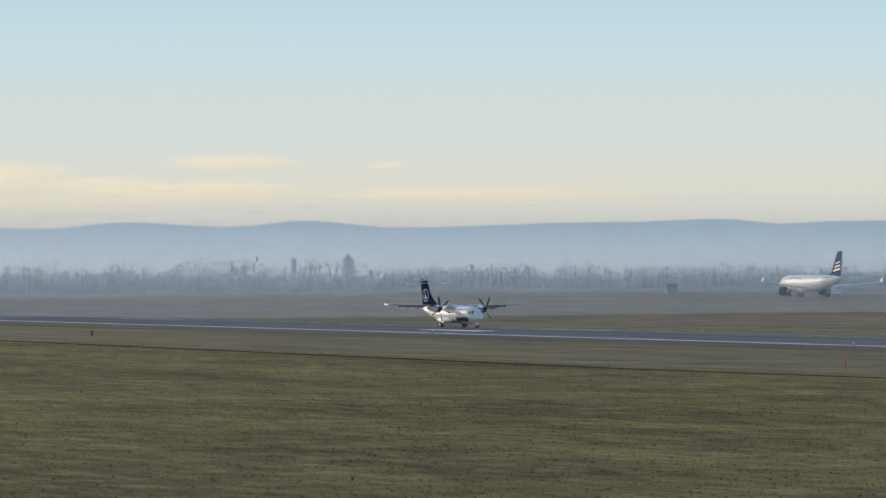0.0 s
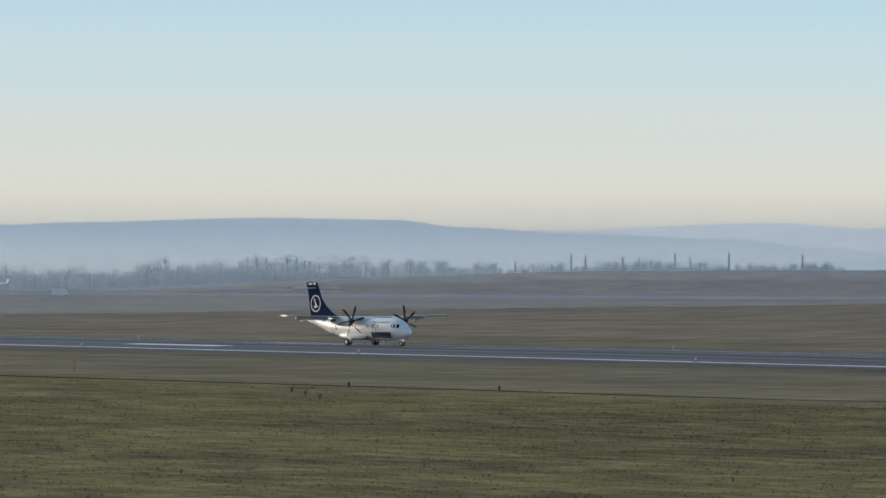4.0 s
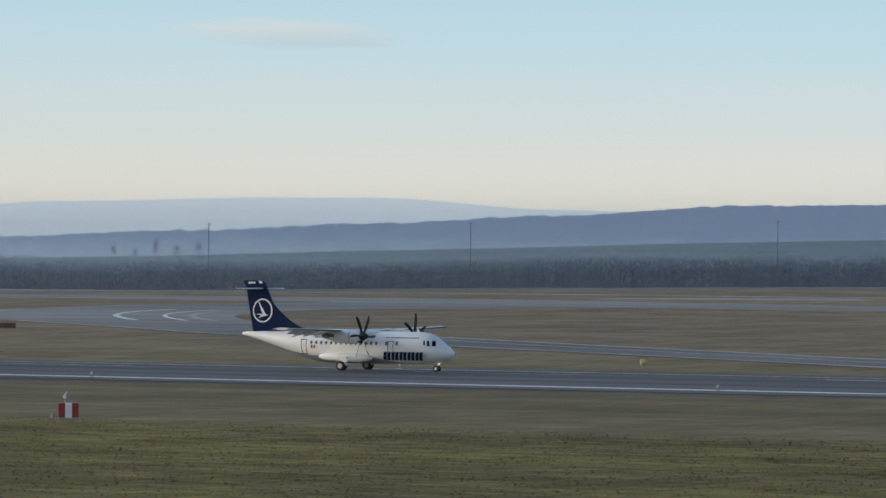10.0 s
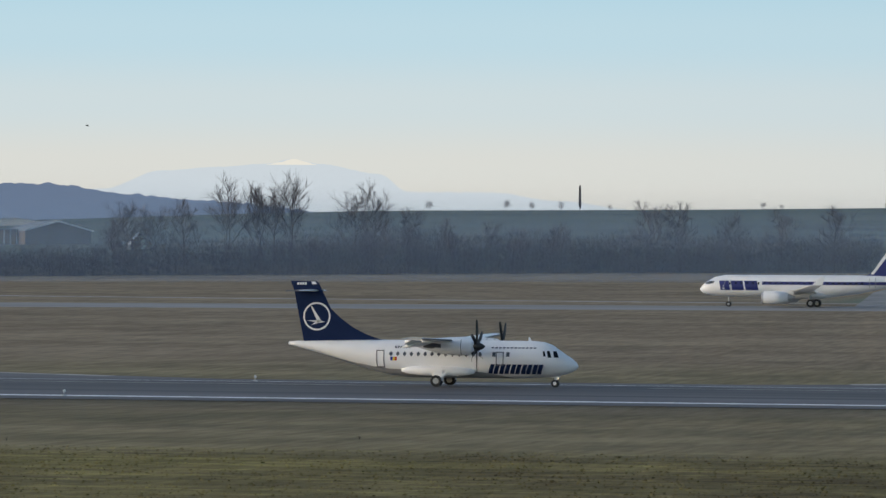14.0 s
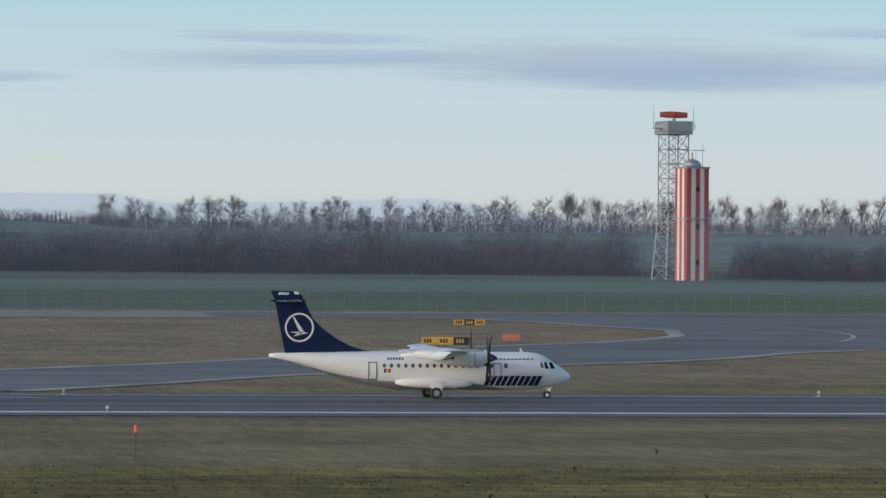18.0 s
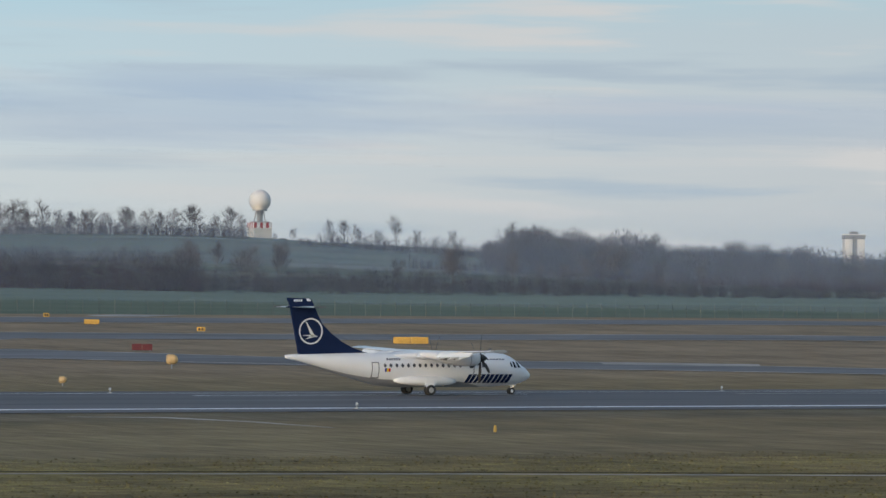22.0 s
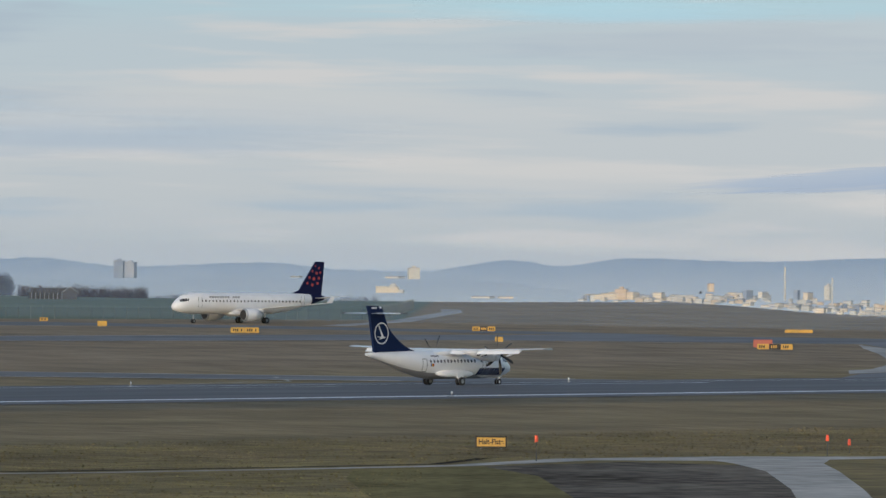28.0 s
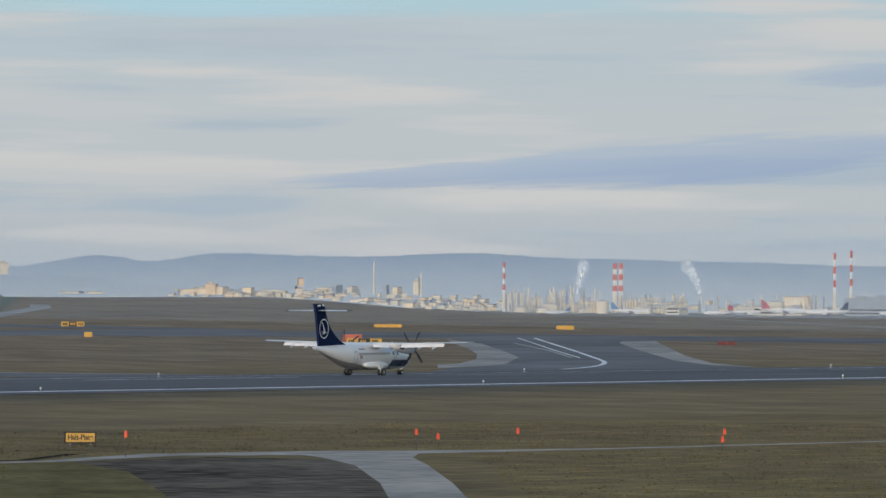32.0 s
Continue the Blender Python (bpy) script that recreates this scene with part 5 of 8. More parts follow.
def tufts(name, r0, r1, az0, az1, count, h0, h1, seed, label, y_max=256.0):
    """Low leaning blades of grass, strewn evenly, taller away from the mown strip."""
    gen = np.random.default_rng(seed)
    az = np.radians(gen.uniform(az0, az1, count))
    r = np.sqrt(gen.uniform(r0 * r0, r1 * r1, count))
    x, y = r * np.sin(az), r * np.cos(az)
    keep = (y < y_max) & ~((x > 104) & (x < 182) & (y < 168) & (np.abs(x - y * 1.02 + 1) < 17))
    x, y = x[keep], y[keep]
    # short grass along the soil track and the paths
    track = np.interp(x, [-700, -530, -354, -281, -230, -200], [199, 198, 193, 199, 202, 218]) - y
    path = np.interp(x, [50, 75, 95, 130, 142, 163, 172, 190, 215, 260], [189, 187, 181, 168, 166, 168, 164, 158.5, 156, 160]) - y
    keep = ~((x < -200) & (track > -1.6) & (track < 4)) & ~((x > 50) & (path > -2.5) & (path < 3))
    x, y = x[keep], y[keep]
    n = len(x)
    hh = gen.uniform(h0, h1, n) * np.where(y > 203, 0.45, 1.0)
    g = gen.uniform(0, 6.283, n)
    w = hh * gen.uniform(0.5, 1.3, n)
    lean = gen.uniform(0.3, 1.3, n) * hh
    dx, dy = np.cos(g) * w, np.sin(g) * w
    lx, ly = -np.sin(g) * lean, np.cos(g) * lean
    k1, k2 = gen.uniform(0.1, 0.8, n), gen.uniform(0.5, 1.0, n)
    z = np.full(n, -0.02)
    quad = np.stack([np.stack([x - dx, y - dy, z], 1), np.stack([x + dx, y + dy, z], 1), np.stack([x + dx * k1 + lx, y + dy * k1 + ly, z + hh * k2], 1), np.stack([x - dx * k1 + lx, y - dy * k1 + ly, z + hh], 1)], 1).reshape(-1, 3)
    return tagged(quad_mesh(name, quad, M_TUFT), label, "grass", kind="stuff")


M_TUFT = grass_material("rough_winter_grass", True)
tufts("grass_tufts_near", 140, 300, -73, 57, 330000, 0.035, 0.095, 41, "rough straw and olive winter grass")
tufts("grass_tufts_south", 300, 560, -71, -40, 60000, 0.04, 0.11, 42, "rough straw and olive winter grass")
M_WEED = mat("dry_dark_weed", (0.07, 0.055, 0.04), 1.0, vary=0.2)
rnd_w = random.Random(9)
WEED = []
for k in range(3):
    vs, fs = [], []
    for _ in range(26):
        g, ln = rnd_w.uniform(0, 6.28), rnd_w.uniform(0.3, 0.75)
        i = len(vs)
        vs += [(0.03, 0, 0), (-0.03, 0, 0), (math.cos(g) * ln * 0.35, math.sin(g) * ln * 0.35, ln)]
        fs.append((i, i + 1, i + 2))
    ob = mesh_ob("dry_weed", vs, fs, M_WEED)
    tagged(ob, "dry dark weed standing in the grass", "weed", "dry weeds")
    WEED.append(ob)
    ob.matrix_basis = pose(-250 - 9 * k, 175 + 5 * k, 0)
for k in range(26):
    az, r = rnd_w.uniform(-66, 20), rnd_w.uniform(170, 225)
    s = rnd_w.uniform(0.3, 0.7)
    c = copy_thing(WEED[k % 3], pose(*polar0(az, r), 0, 0, 0, rnd_w.uniform(0, 360)))
    c.scale = (s, s, s)


# ---- winter trees, hedges and thickets ----
def polar(az, r):
    return r * math.sin(radians(az)), r * math.cos(radians(az))


def bare_tree_mesh(seed, height, spread, limbs):
    """Trunk and crown of a leafless tree, grown branch by branch down to fine twigs."""
    rnd = random.Random(seed)
    trunk_v, trunk_f, crown_v, crown_f = [], [], [], []

    def stick(vs, fs, p, q, a, c):
        d = (q - p).normalized()
        u = d.orthogonal().normalized()
        w = d.cross(u)
        i = len(vs)
        for base, rad in ((p, a), (q, c)):
            for k in range(3):
                g = 2.094 * k
                vs.append(base + (u * math.cos(g) + w * math.sin(g)) * rad)
        fs.extend([(i, i + 1, i + 4, i + 3), (i + 1, i + 2, i + 5, i + 4), (i + 2, i, i + 3, i + 5)])

    def twig(p, q, w):
        side = Vector((rnd.uniform(-1, 1), rnd.uniform(-1, 1), rnd.uniform(-0.3, 0.3))).normalized() * w
        i = len(crown_v)
        crown_v.extend([p - side, p + side, q + side * 0.5, q - side * 0.5])
        crown_f.append((i, i + 1, i + 2, i + 3))

    def grow(p, d, length, rad, depth):
        q = p + d * length
        if depth >= 3:
            twig(p, q, 0.028)
            return
        bow = p + d * length * 0.5 + Vector((rnd.uniform(-1, 1), rnd.uniform(-1, 1), 0)) * length * 0.06
        target = (trunk_v, trunk_f) if depth < 1 else (crown_v, crown_f)
        stick(*target, p, bow, rad, rad * 0.75)
        stick(*target, bow, q, rad * 0.75, rad * 0.4)
        n = (limbs, 9, 8)[depth]
        for k in range(n):
            u = rnd.uniform(0.3, 1.0) if depth else 0.30 + 0.70 * (k + rnd.random()) / n
            s = p.lerp(q, u)
            g = rnd.uniform(0, 6.283) if depth else k * 2.4 + rnd.uniform(-0.4, 0.4)
            side = (Vector((math.cos(g), math.sin(g), 0)) - d * d.dot(Vector((math.cos(g), math.sin(g), 0)))).normalized()
            open_ = spread * (0.55 + 0.5 * (1 - u) if depth == 0 else rnd.uniform(0.6, 1.2))
            dd = (d + side * open_ * 1.15 + Vector((0, 0, 0.25))).normalized()
            ln = height * (0.42 - 0.16 * u) if depth == 0 else length * (rnd.uniform(0.36, 0.6) if depth == 1 else rnd.uniform(0.55, 1.0))
            grow(s, dd, ln * rnd.uniform(0.8, 1.15), rad * (0.42 if depth == 0 else 0.5), depth + 1)

    grow(Vector((0, 0, 0)), Vector((rnd.uniform(-0.05, 0.05), rnd.uniform(-0.05, 0.05), 1)).normalized(), height * 0.74, height * 0.0125, 0)
    return (trunk_v, trunk_f), (crown_v, crown_f)


TREE_KINDS = []
for k, (hh, sp, lm) in enumerate(((14, 0.85, 11), (12, 1.05, 12), (16, 0.70, 11), (10, 1.2, 12), (13, 0.6, 12))):
    (tv, tf), (cv, cf) = bare_tree_mesh(20 + k, hh, sp, lm)
    t = new("bare_tree")
    tagged(t, "leafless winter tree with fine dark branches", "tree", "bare winter trees")
    for nm, vv, ff in (("trunk", tv, tf), ("crown", cv, cf)):
        ob = mesh_ob(nm, vv, ff, M_BARK)
        ob.parent = t
    top = max(v.z for v in cv)
    TREE_KINDS.append((t, top))
    t.matrix_basis = pose(-1900 - 20 * k, 2600, ground_z(-1900 - 20 * k, 2600) - 0.2)


def tree_at(az, r, height, kind=None, rnd=random.Random(5), sink=0.2, wide=1.0):
    t, top = TREE_KINDS[rnd.randrange(5) if kind is None else kind]
    x, y = polar(az, r)
    s = height / top
    c = copy_thing(t, pose(x, y, ground_z(x, y) - (sink if r < 1500 else 1.4), 0, 0, rnd.uniform(0, 360)))
    c.scale = (s * wide, s * wide, s)
    return c


def height_to(az, r, el):
    """How tall a thing at that place stands to reach the elevation el."""
    return EYE[2] + r * math.tan(radians(el)) - ground_z(*polar(az, r))


def thicket(name, az0, az1, r, depth, height, plants, seed, label, width=0.05, ragged=0.3, twigs=220, material=None, kind="stuff", spread=0.30, lumps=14.0, low=0.7, crown=False):
    """A belt of bare bushes and young trees, plant by plant: upright stems with steep fine twigs, or rounded crowns where far; joined."""
    gen = np.random.default_rng(seed)
    quads = []
    for k in range(plants):
        az = az0 + (az1 - az0) * (k + gen.uniform(0, 1)) / plants
        rr = (lerp(az, *r) if isinstance(r, (list, tuple)) else r) + gen.uniform(-0.5, 0.5) * depth
        x, y = polar(az, rr)
        hh = (lerp(az, *height) if isinstance(height, (list, tuple)) else height)
        hh *= 1 - ragged * (0.5 + 0.5 * noise.noise((x / lumps, y / lumps, seed)) + 0.5 * gen.uniform(0, 1))
        z = ground_z(x, y) - (0.2 if rr < 1500 else 1.6)
        n = twigs
        g, u, q = gen.uniform(0, 6.283, n), gen.uniform(-1, 1, n), gen.uniform(0, 1, n) ** 0.42
        flat = np.sqrt(1 - u * u) * q
        ox, oy, oz = np.cos(g) * flat * spread * hh, np.sin(g) * flat * spread * hh, hh * (1 - low + low * (0.5 + 0.45 * u * q))
        oz = np.where(gen.uniform(0, 1, n) < 0.30, oz * gen.uniform(0.02, 0.9, n), oz)
        if low >= 0.95:
            # bushes closed down to the ground
            rho = np.sqrt(gen.uniform(0, 1, n))
            ox, oy, oz = np.cos(g) * rho * spread * hh, np.sin(g) * rho * spread * hh, hh * np.sqrt(1 - 0.8 * rho * rho) * gen.uniform(0.0, 0.95, n)
        if crown:
            # far off: short twigs of every direction
            dx, dy, dz, ln = gen.normal(0, 0.6, n), gen.normal(0, 0.6, n), gen.uniform(-0.4, 1.0, n), hh * gen.uniform(0.03, 0.07, n)
        else:
            # steep twigs, fanning outwards a little
            dx, dy, dz, ln = np.cos(g) * flat * 0.5 + gen.normal(0, 0.25, n), np.sin(g) * flat * 0.5 + gen.normal(0, 0.25, n), gen.uniform(0.4, 1.0, n), hh * gen.uniform(0.04, 0.11, n)
        w = width * gen.uniform(0.5, 1.5, n)
        # upright stems
        m = 4
        ox[:m], oy[:m], oz[:m] = ox[:m] * 0.5, oy[:m] * 0.5, 0.0
        dx[:m], dy[:m], dz[:m], ln[:m], w[:m] = dx[:m] * 0.15, dy[:m] * 0.15, 1.0, hh * gen.uniform(0.5, 0.9, m), width * 1.8
        a = gen.uniform(0, 6.283, n)
        wx, wy, wz = np.cos(a) * w, np.sin(a) * w, gen.uniform(-0.4, 0.4, n) * w
        px, py, pz = x + ox, y + oy, z + oz
        tx, ty, tz = px + dx * ln, py + dy * ln, pz + dz * ln
        quads.append(np.stack([np.stack([px - wx, py - wy, pz - wz], 1), np.stack([px + wx, py + wy, pz + wz], 1), np.stack([tx + wx * 0.4, ty + wy * 0.4, tz + wz * 0.4], 1), np.stack([tx - wx * 0.4, ty - wy * 0.4, tz], 1)], 1).reshape(-1, 3))
    ob = quad_mesh(name, np.concatenate(quads), material or M_TWIG)
    return tagged(ob, label, "bushes", kind=kind)


RND = random.Random(11)
# belt along the green field's far edge
BELT = "dense dark belt of bare trees and bushes along the field"
thicket("thicket_field_edge", -5.3, 11.2, 1130, 28, [(-5.3, 16), (-3.6, 18), (-3.3, 14.5), (-2.2, 15), (-1.6, 17.5), (4, 16), (11.2, 16)], 260, 1, BELT, 0.034, 0.34, 1000, spread=0.27, low=0.95)
thicket("thicket_field_edge_north", 12.6, 24.2, [(12.6, 1090), (24.2, 1010)], 30, 13.5, 180, 2, BELT, 0.034, 0.34, 1000, spread=0.27, low=0.95)
thicket("undergrowth_field_edge", -5.3, 24.2, [(-5.3, 1118), (11.2, 1118), (12.6, 1078), (24.2, 1000)], 12, 4.2, 420, 21, "low dense undergrowth along the field", 0.09, 0.5, 90, spread=0.6, low=1.0)
for k in range(9):
    tree_at(RND.uniform(-5.0, 11), 1135 + RND.uniform(-10, 25), RND.uniform(13, 18.5))
for k in range(10):
    tree_at(RND.uniform(13, 24), 1060 + RND.uniform(-15, 25), RND.uniform(9, 14))
for az, el, k in ((-1.84, 1.40, 0), (-1.45, 1.33, 1), (2.0, 1.28, 4), (2.15, 1.2, 0), (-1.65, 1.25, 3)):
    tree_at(az, 1130, height_to(az, 1130, el), k)
# row of trees on the ridge behind
RIDGE = "row of small bare trees on the far ridge"
thicket("trees_ridge", 4, 24.8, 1945, 60, [(4, 13), (10, 16), (20, 16), (24.8, 12)], 420, 3, RIDGE, 0.06, 0.5, 460, spread=0.30, low=0.9)
for k in range(120):
    az = 4.0 + 20.8 * (k + RND.random()) / 120
    tree_at(az, 1940 + RND.uniform(-30, 50), lerp(az, (4, 15), (10, 18), (20, 19), (24.8, 14)) * RND.uniform(0.75, 1.15), wide=1.15)
thicket("trees_ridge_west", -2.6, 4.5, 2150, 70, 13, 90, 33, RIDGE, 0.15, 0.6, 260, spread=0.34, low=0.9)
thicket("scrub_ridge", -2.6, 24.8, 1935, 30, 11, 520, 34, "low scrub along the far ridge", 0.13, 0.5, 360, spread=0.6, crown=True, low=1.0)
tree_at(10.35, 1900, height_to(10.35, 1900, 1.37), 0)
for k in range(20):
    tree_at(RND.uniform(24, 31), 1050 + RND.uniform(0, 160), RND.uniform(8, 14))
thicket("thicket_slope", 24.0, 33.5, [(24, 1010), (33.5, 1080)], 60, 10, 170, 4, "bare bushes and young trees on the slope", 0.03, 0.6, 650, low=1.0)
thicket("thicket_slope_upper", 25.5, 28.8, 1850, 60, [(25.5, 8), (26.3, 13), (28.8, 15)], 70, 23, "bare bushes on the upper slope", 0.09, 0.5, 320, low=1.0)
for az, el, k in ((25.45, 0.93, 1), (25.95, 1.06, 2), (26.12, 1.05, 4), (26.3, 1.0, 0), (26.81, 1.13, 0), (26.6, 0.92, 3), (27.1, 0.92, 3), (27.6, 0.92, 3), (25.2, 0.85, 3)):
    tree_at(az, 2150, height_to(az, 2150, el), k)
# woods running out towards the town
thicket("woods_north", 28.0, 36.6, [(28, 1500), (36.6, 1450)], 90, [(28.0, 14), (28.5, 21.5), (29.5, 21.5), (31, 20), (33, 18), (34.2, 14.5), (34.8, 18), (36.2, 17), (36.6, 9)], 190, 5, "leafless wood, dark violet brown, beyond the field", 0.065, 0.36, 1200, spread=0.30, lumps=25, low=0.85)
thicket("undergrowth_north", 27.0, 36.6, 1420, 30, 7, 150, 22, "dense undergrowth at the edge of the wood", 0.10, 0.4, 110, spread=0.5, low=1.0)
for k in range(20):
    az = RND.uniform(28.2, 36.3)
    tree_at(az, 1440 + RND.uniform(-20, 60), lerp(az, (28, 19), (31, 18), (34.2, 11), (36.3, 12)) * RND.uniform(0.75, 1.05))
thicket("thicket_by_hut", 36.7, 38.4, 1200, 30, 5, 80, 6, "low bare scrub beside a hut", 0.06, 0.5, 260, low=1.0)
thicket("hedge_north", 38.4, 41.5, 1500, 40, 5.5, 80, 7, "low far hedge", 0.08, 0.6, 120, spread=0.6, low=1.0)
# hedge along the southern perimeter
HEDGE = "long dark hedge of bare bushes along the perimeter"
thicket("hedge_south", -45.2, -28, [(-45.2, 985), (-37, 885), (-28, 905)], 10, [(-45.2, 5.4), (-43, 6.8), (-28, 8.2)], 280, 8, HEDGE, 0.034, 0.20, 850, spread=0.50, lumps=40, low=1.0)
thicket("hedge_south_west", -28, -8.3, [(-28, 905), (-19, 935), (-8.3, 1010)], 16, [(-28, 8), (-20, 9), (-17, 12), (-15, 14), (-8.3, 12)], 300, 9, HEDGE, 0.034, 0.30, 950, spread=0.40, low=0.98)
for az, el, k in ((-17.05, 1.42, 0), (-16.6, 1.30, 4), (-16.15, 1.47, 2), (-16.4, 1.25, 1), (-15.35, 1.22, 3), (-15.05, 1.35, 0), (-18.0, 1.0, 3), (-17.6, 1.1, 1), (-18.4, 1.05, 3), (-14.6, 1.0, 3), (-11.35, 1.1, 1), (-10.95, 1.1, 3), (-10.3, 0.95, 3), (-9.6, 1.0, 1), (-8.9, 1.05, 1)):
    tree_at(az, 1000, height_to(az, 1000, el), k)
for k in range(14):
    tree_at(RND.uniform(-19, -8.5), 975 + RND.uniform(0, 60), RND.uniform(7, 13))
thicket("bush_gate", -8.2, -5.6, 1090, 10, 6, 42, 10, "low bushes at the gravel road", 0.07, 0.5, 220, spread=0.5, low=1.0)
# single trees along the far road
for az, el, k in ((-14.32, 1.06, 3), (-13.27, 1.08, 3), (-12.95, 1.05, 3), (-12.55, 1.06, 1), (-11.9, 1.02, 3), (-9.85, 1.06, 3), (-9.6, 1.03, 3), (-8.2, 1.06, 3), (-7.65, 1.07, 3), (-7.45, 1.05, 1), (-7.25, 1.05, 3), (-6.75, 1.04, 3), (-6.45, 1.07, 3), (-5.85, 1.10, 3), (-5.5, 1.06, 3), (-5.3, 1.05, 3), (-4.9, 1.05, 3), (-4.65, 1.09, 3), (-4.0, 1.06, 3), (-3.5, 1.05, 3)):
    tree_at(az, 2280, max(3, height_to(az, 2280, el)), k, wide=1.25)


def poplar(az, r, height):
    """Slim upright tree: steep twigs close to the stem."""
    rnd = random.Random(int(az * 100))
    t = new("poplar_tree")
    tagged(t, "slim bare poplar with upright branches", "tree", "poplars")
    x, y = polar(az, r)
    t.matrix_basis = pose(x, y, ground_z(x, y) - 0.3)
    part("trunk", rod((0, 0, 0), (0, 0, height * 0.9), height * 0.008, height * 0.003, 6), M_BARK, t)
    vs, fs = [], []
    for _ in range(800):
        z = rnd.uniform(0.08, 0.9) * height
        g = rnd.uniform(0, 6.283)
        ln = height * rnd.uniform(0.08, 0.17) * (1.1 - 0.6 * z / height)
        ox, oy = math.cos(g) * ln * 0.42, math.sin(g) * ln * 0.42
        i = len(vs)
        vs += [(0, 0, z), (0.32, 0.22, z), (ox, oy, z + ln), (ox * 0.6, oy * 0.6, z + ln * 0.6)]
        fs.append((i, i + 1, i + 2, i + 3))
    ob = mesh_ob("crown", vs, fs, M_BARK)
    ob.parent = t


for az, r, el in ((-12.3, 2250, 1.25), (-3.15, 2250, 1.20), (-49.53, 2300, 0.385), (-52.39, 2300, 0.28), (-51.64, 2300, 0.365), (-51.45, 2300, 0.35), (-50.95, 2300, 0.33), (-50.73, 2300, 0.32), (-50.25, 2300, 0.36), (-50.05, 2300, 0.32), (-48.55, 2300, 0.36), (-53.8, 2400, 0.25)):
    poplar(az, r, height_to(az, r, el))
thicket("bushes_at_poplars", -52.1, -51.0, 2290, 20, 6, 26, 12, "dark bushes below poplars", 0.12, 0.4, 120, spread=0.5, low=1.0)
# the round clump
thicket("bush_clump", -46.48, -45.27, 985, 14, [(-46.48, 9.0), (-46.3, 13.5), (-46.1, 17), (-45.6, 16.5), (-45.4, 15), (-45.27, 9)], 26, 13, "dense round clump of bare bushes", 0.028, 0.42, 1300, spread=0.24, low=0.9)
for az, hh in ((-46.3, 12.5), (-46.15, 14.5), (-45.95, 14), (-45.7, 15), (-45.5, 14), (-45.35, 12)):
    tree_at(az, 985 + RND.uniform(-4, 4), hh, 3, wide=1.1)
# far woods in the southern mist
M_FARWOOD = mat("far_winter_wood", (0.055, 0.058, 0.064), 1.0, vary=0.2, scale=0.02, spec=0.0)
thicket("far_woods_south", -84, -48, 3100, 160, [(-84, 36), (-66, 38), (-62, 35), (-56, 32), (-52, 22), (-48, 14)], 420, 14, "far wood in the mist", 0.60, 0.60, 420, M_FARWOOD, spread=0.40, lumps=120, crown=True, low=1.0)
thicket("far_woods_near", -84, -54.5, 2300, 160, [(-84, 27), (-63, 25), (-57, 19), (-54.5, 8)], 420, 15, "nearer wood in the mist", 0.40, 0.45, 420, M_FARWOOD, spread=0.45, lumps=90, crown=True, low=1.0)
thicket("far_hedges_west", -48.5, -38, 2350, 60, [(-48.5, 7), (-45, 9), (-38, 8)], 150, 16, "far low bushes", 0.22, 0.8, 220, M_FARWOOD, spread=0.6, lumps=25, crown=True, low=1.0)
for az, hh in ((-44.75, 9), (-44.05, 9), (-42.5, 8), (-41.8, 6), (-40.9, 8), (-40.4, 10), (-39.8, 7), (-39.4, 6), (-43.0, 7), (-44.4, 7)):
    tree_at(az, 2000, hh + 3, 3, wide=1.2)
thicket("bushes_horizon", -45.2, -38.6, 1900, 40, [(-45.2, 5), (-43, 6.5), (-40, 5), (-38.6, 6)], 150, 18, "low dark bushes along the far field edge", 0.09, 0.7, 260, M_FARWOOD, spread=0.7, lumps=22, crown=True, low=1.0)
thicket("far_field_trees", -26.5, -17.5, 2380, 50, 4.5, 90, 17, "dark far shrubs between fields", 0.2, 0.8, 200, M_FARWOOD, spread=0.6, lumps=18, crown=True, low=1.0)


# ---- poles ----
def pole(az, r, height, kind=""):
    t = new("utility_pole")
    tagged(t, "weathered wooden utility pole in the fields", "utility pole", "utility poles")
    x, y = polar(az, r)
    t.matrix_basis = facing(x, y, ground_z(x, y) - 0.3)
    if kind == "a":
        part("post", rod((-0.55, 0, 0), (-0.05, 0, height), 0.17, 0.10, 6), M_WOOD, t)
        part("post", rod((0.75, 0, 0), (0.08, 0, height), 0.17, 0.10, 6), M_WOOD, t)
        part("brace", rod((-0.35, 0, height * 0.35), (0.55, 0, height * 0.35), 0.07, n=6), M_WOOD, t)
    else:
        part("post", rod((0, 0, 0), (0, 0, height), 0.17, 0.10, 6), M_WOOD, t)
    part("crossarm", box(-0.7, -0.06, height - 0.55, 0.7, 0.06, height - 0.42), M_WOOD, t)
    for dx in (-0.6, 0, 0.6):
        part("insulator", rod((dx, 0, height - 0.42), (dx, 0, height - 0.15), 0.05, 0.03, 6), M_DARK, t)


pole(-45.13, 1250, height_to(-45.13, 1250, 0.72), "a")
for az, r, el in ((-44.33, 1250, 0.70), (-44.86, 1500, 0.61), (-44.59, 1500, 0.58), (-43.79, 1800, 0.51), (-43.63, 1850, 0.51), (-43.35, 1900, 0.45), (-44.15, 1700, 0.48), (-42.95, 2000, 0.45), (-42.8, 2100, 0.52), (-42.6, 2100, 0.52), (-42.4, 2100, 0.50), (-42.1, 2200, 0.46), (-41.95, 2200, 0.46), (-41.6, 2200, 0.42), (-41.1, 2200, 0.40),
                  (-40.17, 1180, 0.68), (-36.02, 1130, 0.72), (-32.51, 1130, 0.74), (-28.4, 1150, 0.79), (-20.64, 1150, 0.87), (-24.4, 1150, 0.80), (-6.08, 1300, 0.88)):
    pole(az, r, height_to(az, r, el) + 0.3)


